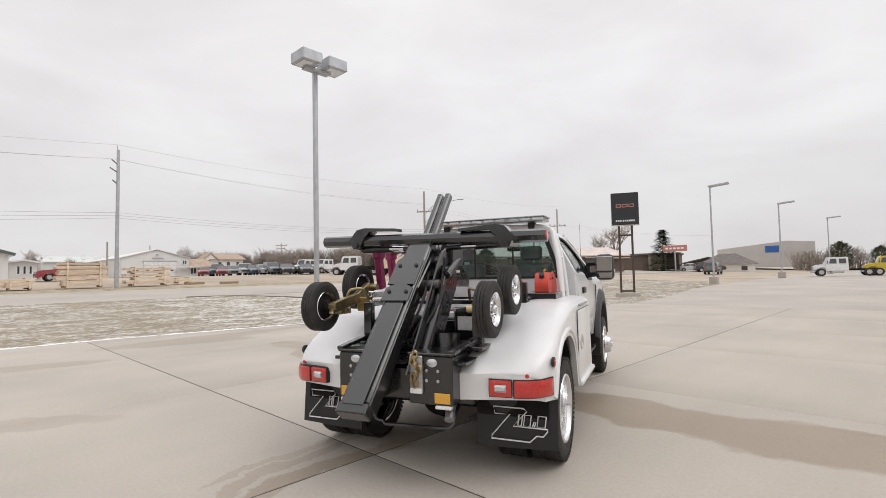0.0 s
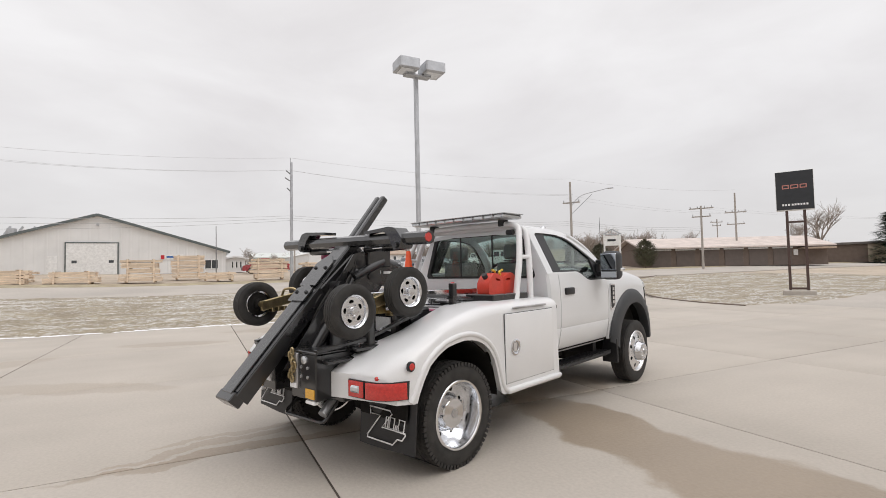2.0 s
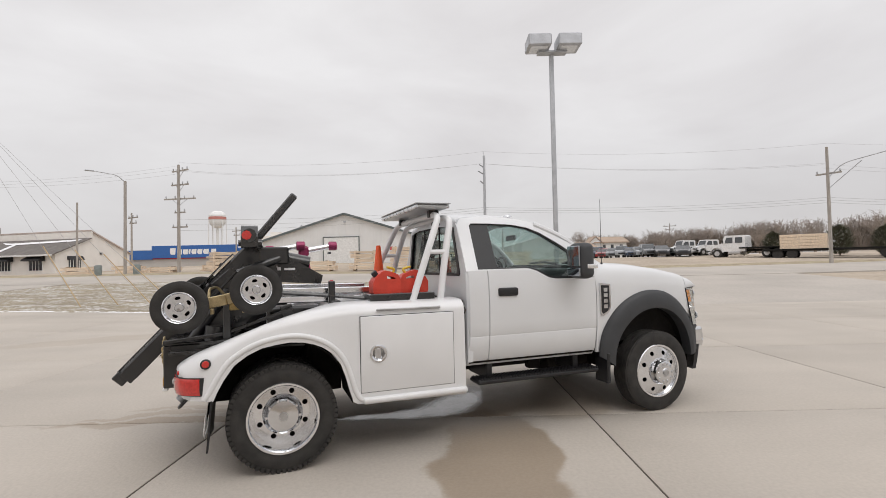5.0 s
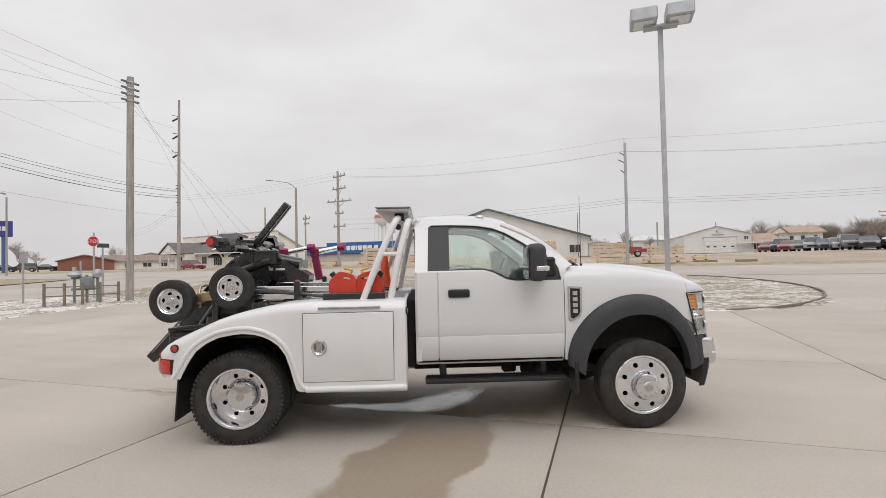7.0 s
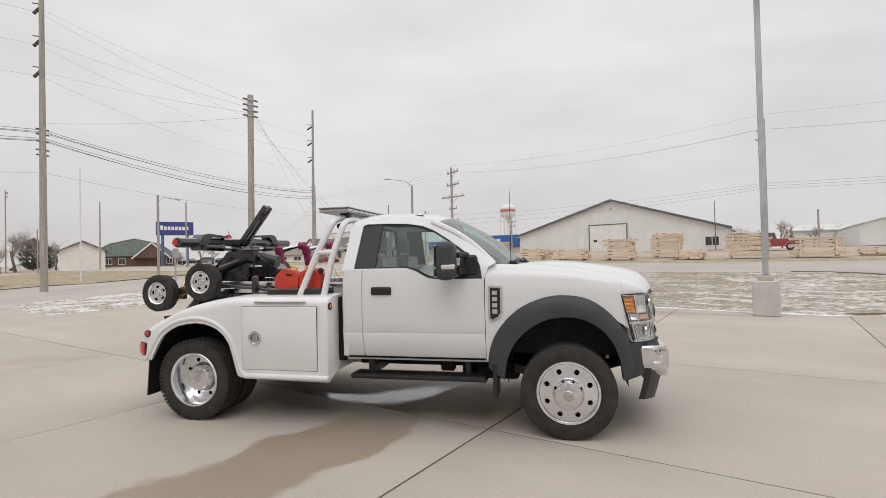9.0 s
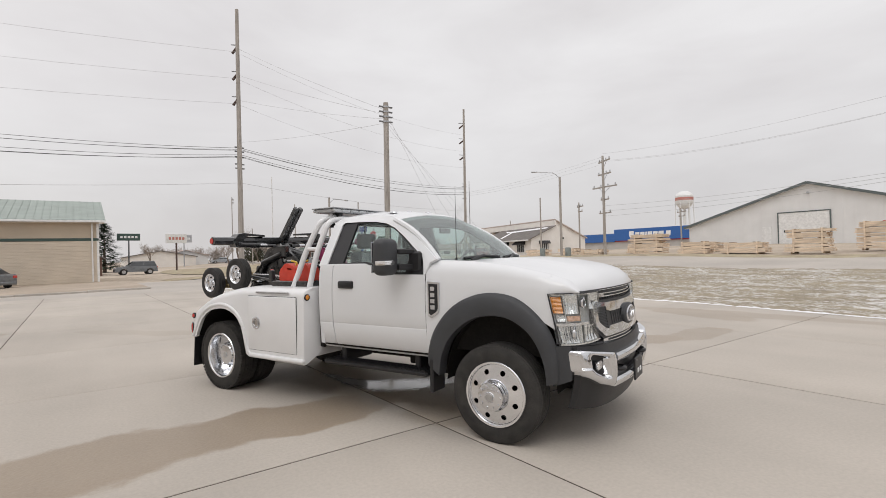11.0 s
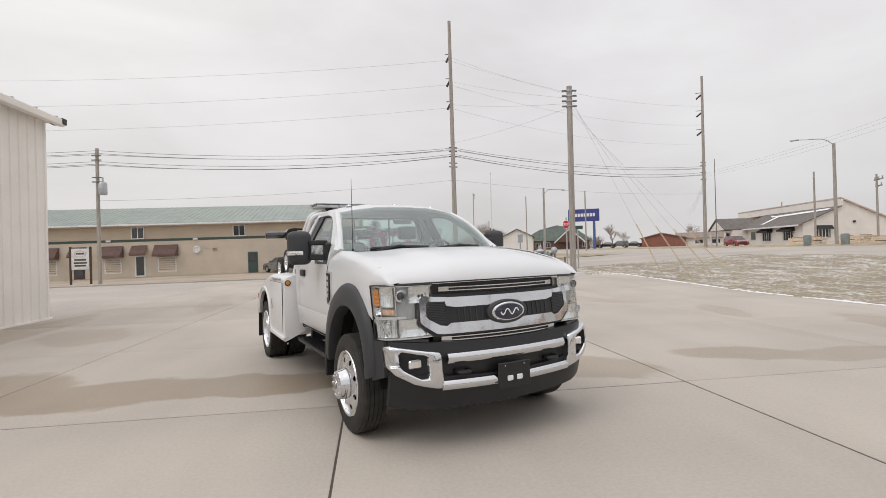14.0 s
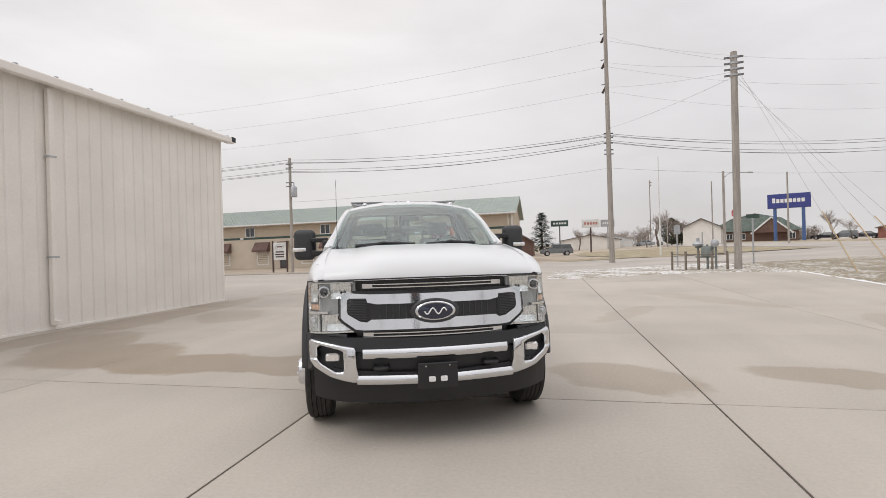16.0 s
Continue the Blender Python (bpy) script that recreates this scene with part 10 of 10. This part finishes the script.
def work_truck(m, paint, load, label):
    t = thing("work_truck", m, label, "truck", "far trucks")
    bm = bmesh.new()
    plate(bm, [(2.1, 0.85), (2.1, 1.62), (2.5, 1.58), (3.2, 1.42), (3.46, 1.30), (3.5, 0.85)], [], lambda x, z: Vector((x, -0.88, z)), (0, 1.76, 0))
    for v in bm.verts:
        v.co.y *= 1 - 0.16 * max(0.0, v.co.x - 2.1) / 1.4
    part("hood", bm, paint, t, smooth=0)
    part("grille", B((3.48, -0.5, 0.88), (3.53, 0.5, 1.26), 0.02), M_steel, t)
    part("bumper", B((3.42, -1.08, 0.45), (3.68, 1.08, 0.72), 0.05, None, 2), M_steel, t)
    bm = bmesh.new()
    plate(bm, [(-0.15, 0.7), (-0.15, 2.40), (-0.02, 2.48), (1.75, 2.48), (1.92, 2.40), (2.2, 1.66), (2.2, 0.7)], [], lambda x, z: Vector((x, -1.03, z)), (0, 2.06, 0))
    for v in bm.verts:
        v.co.y *= 1 - 0.12 * max(0.0, v.co.z - 1.6)
    cb_ = part("cab", bm, paint, t, smooth=0)
    for s in (1, -1):
        for xw in ([(0.10, 0.82), (1.08, 1.86)]):
            bm = bmesh.new()
            plate(bm, [(xw[0], 1.64), (xw[0], 2.26), (xw[1] - (0.14 if xw[1] > 1 else 0), 2.26), (xw[1], 1.64)], [], lambda x, z: Vector((x, s * (1.036 * (1 - 0.12 * (z - 1.6)) + 0.004), z)), (0, -s * 0.02, 0))
            part("cab_window", bm, M_dkglass, cb_, smooth=0)
        part("mirror", B((2.0, min(s * 1.10, s * 1.28), 1.62), (2.06, max(s * 1.10, s * 1.28), 2.05), 0.02), M_blkplastic, t)
        part("step_tank", B((0.3, min(s * 0.6, s * 1.0), 0.42), (1.6, max(s * 0.6, s * 1.0), 0.76), 0.06, None, 2), M_steel, t)
        fb = bmesh.new()
        thick_grid(fb, lambda i, j: Vector((2.72 + 0.62 * math.cos(math.pi * i / 8), s * (0.72 + 0.36 * j), 0.55 + 0.62 * math.sin(math.pi * i / 8))), 8, 1, (0, 0, 0.03))
        part("fender", fb, paint, t, smooth=60)
        for x in (2.7, -2.2, -3.2):
            wh = part("wheel", lathe(bmesh.new(), [(0, s * 1.02), (0.28, s * 1.02), (0.30, s * 1.07), (0.46, s * 1.06), (0.5, s * 0.98), (0.5, s * 0.75), (0, s * 0.75)], 18, "Y", (x, 0, 0.5)), M_rubber, t)
            part("rim", lathe(bmesh.new(), [(0.0, s * 1.06), (0.10, s * 1.05), (0.14, s * 1.03), (0.28, s * 1.035)], 16, "Y", (x, 0, 0.5)), M_steel, wh)
    ws_ = bmesh.new()
    plate(ws_, [(-0.82, 1.70), (0.82, 1.70), (0.76, 2.36), (-0.76, 2.36)], [], lambda y, z: Vector((2.2 - 0.378 * (z - 1.66) + 0.012, y, z)), (-0.02, 0, 0))
    part("windscreen", ws_, M_dkglass, cb_, smooth=0)
    part("chassis", B((-4.2, -0.45, 0.7), (2.4, 0.45, 0.95), 0.02), M_under, t)
    if load == "flat":
        part("bed", B((-4.4, -1.2, 1.0), (0.4, 1.2, 1.15), 0.02), M_under, t)
    elif load == "body":
        part("body", B((-4.2, -1.15, 1.0), (0.3, 1.15, 1.9), 0.04), M_under, t)
    return t


work_truck(pose(-5.6, 64.9, 0.35, 0, 0, 195) @ Matrix.Scale(0.78, 4), M_carpaints[5], "", "white conventional-cab truck parked on the far lot")
work_truck(pose(-1.6, 66.2, 0.35, 0, 0, 190) @ Matrix.Scale(0.78, 4), M_yellow, "body", "yellow and black truck parked on the far lot")
work_truck(pose(3.0, 67.3, 0.35, 0, 0, 190) @ Matrix.Scale(0.78, 4), M_carpaints[5], "body", "white truck with dark body parked on the far lot")
for y in (33.8, 36.8):
    work_truck(pose(-62, y + 3, H(-62, y) - 0.1, 0, 0, -80) @ Matrix.Scale(0.8, 4), M_carpaints[5], "flat", "white flatbed truck parked past the garage")
work_truck(pose(-52.5, 38.2, 1.45, 0, 0, 220), M_carpaints[5], "flat", "white flatbed truck hauling lumber")
tl_ = thing("lumber_trailer", pose(-46.2, 43.2, 1.3, 0, 0, 48), "long dark trailer with one tall lumber load", "trailer")
part("bed", B((-6, -1.2, 0.75), (5, 1.2, 0.95), 0.02), M_under, tl_)
for x in (-4.8, -3.6, 3.5):
    for s in (1, -1):
        part("wheel", lathe(bmesh.new(), [(0, s * 1.1), (0.45, s * 1.1), (0.5, s * 1.0), (0.5, s * 0.75), (0, s * 0.75)], 16, "Y", (x, 0, 0.45)), M_rubber, tl_)
ld = thing("lumber_load", pose(-48.0, 41.2, 2.25, 0, 0, 48), "tall strapped load of pale lumber on a trailer", "lumber load")
for k in range(5):
    part("board_layer", B((-1.9, -1.1, 0.29 * k), (1.9, 1.1, 0.29 * k + 0.27), 0.01), M_lumber, ld)


# bare trees: trunk, limbs and many twigs
def bare_tree(seed, hgt, spread, name="bare_tree"):
    rng = random.Random(seed)
    trunk, crown = bmesh.new(), bmesh.new()

    def limb(bm, p, d, length, r, level):
        n = 3
        pts, q = [p], d.copy()
        for k in range(n):
            q = (q + Vector((rng.uniform(-0.25, 0.25), rng.uniform(-0.25, 0.25), rng.uniform(-0.05, 0.22)))).normalized()
            pts.append(pts[-1] + q * length / n)
        tube(bm, pts, [r * (1 - 0.55 * k / n) for k in range(n + 1)], 5 if level < 2 else 3)
        if level >= 4:
            return
        for k in range((5, 5, 5, 4)[level]):
            base = pts[0].lerp(pts[-1], rng.uniform(0.45, 1.0)) if level else pts[-1].lerp(pts[1], rng.uniform(0, 0.8))
            a = rng.uniform(0, math.tau)
            side_ = Vector((math.cos(a), math.sin(a), 0))
            nd = (q * rng.uniform(0.5, 1.0) + side_ * spread * rng.uniform(0.6, 1.1)).normalized()
            limb(crown, base, nd, length * rng.uniform(0.5, 0.78), max(0.012, r * 0.45), level + 1)
    limb(trunk, Vector((0, 0, -0.1)), Vector((0, 0, 1)), hgt * 0.36, hgt * 0.025, 0)
    t = thing(name, Matrix(), "leafless deciduous tree with fine bare twigs", "tree", "bare trees")
    part("trunk", trunk, M_bark, t, smooth=60)
    part("crown", crown, M_twig, t, smooth=0)
    return t


protos = [bare_tree(s, hh, sp) for s, hh, sp in ((1, 8.5, 0.75), (2, 7.0, 0.9), (5, 9.5, 0.65))]
spots = [(-104, 33, 1.0), (-100, 40.5, 0.98), (-100, 36.6, 0.8), (-100, 44, 0.8), (-118, 6, 0.8), (-40.5, 88.5, 1.42), (-31.0, -94.0, 0.95), (-37.5, -96.5, 0.85), (-48.7, 98.6, 1.15), (-46, 96, 0.8), (-69, 67, 1.15), (-66, 70, 1.0), (-74, 62, 0.85), (-78, 56, 0.8), (-62, 74, 0.9), (-57, 80, 0.9), (-25, -93, 0.9), (-28, -97, 1.1), (-32, -92, 0.8),
         (-54, -86, 1.0), (-88, -108, 0.9), (-100, 10, 0.8), (-96, 14, 0.7), (-13, -110, 0.8), (-112, -2, 0.7), (-8, 118, 0.9), (-4, 122, 0.8), (-18, -130, 0.9), (-58, -88, 0.7), (-104, 4, 0.65)]
used = set()
for i, (x, y, k) in enumerate(spots):
    src = protos[i % 3]
    m = pose(x, y, H(x, y) - 0.1, 0, 0, 37 * i) @ Matrix.Scale(k, 4)
    if i % 3 not in used:
        used.add(i % 3)
        src.matrix_world = m
    else:
        c = copy_thing(src, pose(x, y, H(x, y) - 0.1, 0, 0, 37 * i))
        c.scale = (k, k, k)

# belts of brush on the horizon
rng_b = random.Random(11)
for belt, (x0, y0, x1, y1, n, hh) in enumerate([(-97, 30, -92, 48, 60, 4.0), (-97, 46, -88, 66, 60, 5.0), (-88, 60, -66, 78, 56, 5.4), (-110, 10, -104, 34, 26, 3.6), (-60, 80, -44, 96, 22, 3.2), (-20, 125, 20, 128, 34, 4.2), (-14, -128, -30, -124, 20, 4.0), (-112, -30, -108, 6, 16, 2.6), (-40, -104, -62, -112, 20, 3.0)]):
    bm = bmesh.new()
    for k in range(n):
        t = rng_b.random()
        cx, cy = x0 + (x1 - x0) * t + rng_b.uniform(-2, 2), y0 + (y1 - y0) * t + rng_b.uniform(-2, 2)
        z = H(cx, cy)
        for q in range(26):
            a, e = rng_b.uniform(0, math.tau), rng_b.uniform(0.15, 0.9)
            L = hh * rng_b.uniform(0.5, 1.05)
            p = Vector((cx + rng_b.uniform(-0.8, 0.8), cy + rng_b.uniform(-0.8, 0.8), z))
            d = Vector((math.cos(a) * e * 0.6, math.sin(a) * e * 0.6, 1)).normalized()
            mid = p + d * L * 0.5
            tube(bm, [p, mid, p + d * L + Vector((rng_b.uniform(-0.4, 0.4), rng_b.uniform(-0.4, 0.4), 0))], [0.07, 0.05, 0.02], 3)
            for w in range(3):
                b0 = mid.lerp(p + d * L, rng_b.random())
                tube(bm, [b0, b0 + Vector((rng_b.uniform(-0.9, 0.9), rng_b.uniform(-0.9, 0.9), rng_b.uniform(0.2, 0.9)))], [0.035, 0.015], 3)
    tagged(part("brush", bm, M_twig, smooth=0), "belt of bare brown brush and saplings", "brush", kind="stuff")


def evergreen(seed, hgt, rad, material, label, shape="cone"):
    rng = random.Random(seed)
    t = thing("evergreen_tree", Matrix(), label, "tree", "evergreens")
    part("trunk", cyl(bmesh.new(), (0, 0, -0.1), (0, 0, hgt * 0.8), hgt * 0.025, 0.02, 8), M_bark, t)
    bm = bmesh.new()
    n = 2400 if shape == "cone" else 1900
    for k in range(n):
        f = rng.random() ** (1.4 if shape == "cone" else 1.0)
        z = hgt * (0.06 + 0.94 * f)
        if shape == "cone":
            R = rad * (1 - f) ** 0.85 * (0.78 + 0.3 * math.sin(f * 42 + rng.random()))
        else:
            R = rad * math.sqrt(max(0.0, 1 - (2 * f - 0.92) ** 2)) * rng.uniform(0.85, 1.12)
        a = rng.uniform(0, math.tau)
        rr = R * math.sqrt(rng.uniform(0.35, 1.0))
        p = Vector((rr * math.cos(a), rr * math.sin(a), z))
        out = Vector((math.cos(a), math.sin(a), rng.uniform(-0.5, 0.25) if shape == "cone" else rng.uniform(0.2, 1.2))).normalized()
        s_ = out.cross(Vector((0, 0, 1))).normalized() * rng.uniform(0.05, 0.11) * (hgt / 5) ** 0.5
        ln = rng.uniform(0.22, 0.5) * (hgt / 5) ** 0.5
        v = [bm.verts.new(p - s_), bm.verts.new(p + s_), bm.verts.new(p + out * ln + s_ * 0.3), bm.verts.new(p + out * ln - s_ * 0.3)]
        bm.faces.new(v)
    part("crown", bm, material, t, smooth=0)
    return t


e1 = evergreen(3, 7.2, 2.0, M_needle, "dark conical spruce tree")
e1.matrix_world = pose(-32.6, 89.2, 0.25) @ Matrix.Diagonal((1.7, 1.7, 1.12, 1))
copy_thing(e1, pose(-4.6, -88.9, 0.0, 0, 0, 80))
c = copy_thing(e1, pose(-66.5, 72.5, 1.6, 0, 0, 40))
c.scale = (0.8, 0.8, 0.8)
e2 = evergreen(8, 3.3, 1.35, M_cedar, "rounded olive-green cedar bush", "round")
e2.matrix_world = pose(-40.1, 49.1, 1.15)
for x, y, k in ((-49.5, 46.0, 0.95), (-46.8, 48.5, 0.9), (-53.5, 41.8, 0.8), (-31.0, -99.0, 1.65), (-33.0, -99.5, 1.3), (-56, 40, 0.7), (-10.5, 115, 1.6), (-5.0, 116, 1.3)):
    c = copy_thing(e2, pose(x, y, H(x, y) - 0.1, 0, 0, x * 40))
    c.scale = (k, k, k)


# ---- concrete slabs of the lot ----
pave = thing("pavement", Matrix(), "pale concrete lot of large square slabs with damp patches", "pavement", kind="structure")
GX = [-14.94, -14.30, -10.68, -7.03, -3.40, 0.42, 4.10, 4.62]
GY = [-18.2, -15.6, -11.95, -8.3, -4.70, -1.06, 2.61, 6.25, 9.93, 13.6, 17.3, 21.2]
JW = 0.009
bm = bmesh.new()
vs = {}
BX = [a + (b - a) * k / 5 for a, b in zip(GX, GX[1:]) for k in range(5)] + [GX[-1]]
BY = [a + (b - a) * k / 5 for a, b in zip(GY, GY[1:]) for k in range(5)] + [GY[-1]]
for x in BX:
    for y in BY:
        vs[x, y] = bm.verts.new((min(x, GX[-1] - 0.02) if x > 0 else max(x, GX[0] + 0.02), y, H(x, y) - 0.0085))
for a, b in zip(BX, BX[1:]):
    for c, d in zip(BY, BY[1:]):
        bm.faces.new((vs[a, c], vs[b, c], vs[b, d], vs[a, d]))
part("joint_bed", bm, M_joint, pave, "dark joint filler between slabs", smooth=0)
for a, b in zip(GX, GX[1:]):
    for c, d in zip(GY, GY[1:]):
        bm = bmesh.new()
        x0, x1, y0, y1 = a + JW, b - JW, c + JW, d - JW
        tilt = random.uniform(-0.0015, 0.0015)
        # a slightly uneven top with softened, chipped edges
        n = 5
        xs = [x0, x0 + 0.012] + [x0 + (x1 - x0) * k / n for k in range(1, n)] + [x1 - 0.012, x1]
        yy = [y0, y0 + 0.012] + [y0 + (y1 - y0) * k / n for k in range(1, n)] + [y1 - 0.012, y1]
        g = [[bm.verts.new((x, y, H(x, y) + tilt + (-0.006 if i in (0, len(xs) - 1) or j in (0, len(yy) - 1) else 0))) for j, y in enumerate(yy)] for i, x in enumerate(xs)]
        for i in range(len(xs) - 1):
            for j in range(len(yy) - 1):
                bm.faces.new((g[i][j], g[i + 1][j], g[i + 1][j + 1], g[i][j + 1]))
        rim = [e for e in bm.edges if len(e.link_faces) == 1]
        got = bmesh.ops.extrude_edge_only(bm, edges=rim)
        for v in got["geom"]:
            if isinstance(v, bmesh.types.BMVert):
                v.co.z -= 0.055
        part("concrete_slab", bm, M_conc, pave, smooth=60)
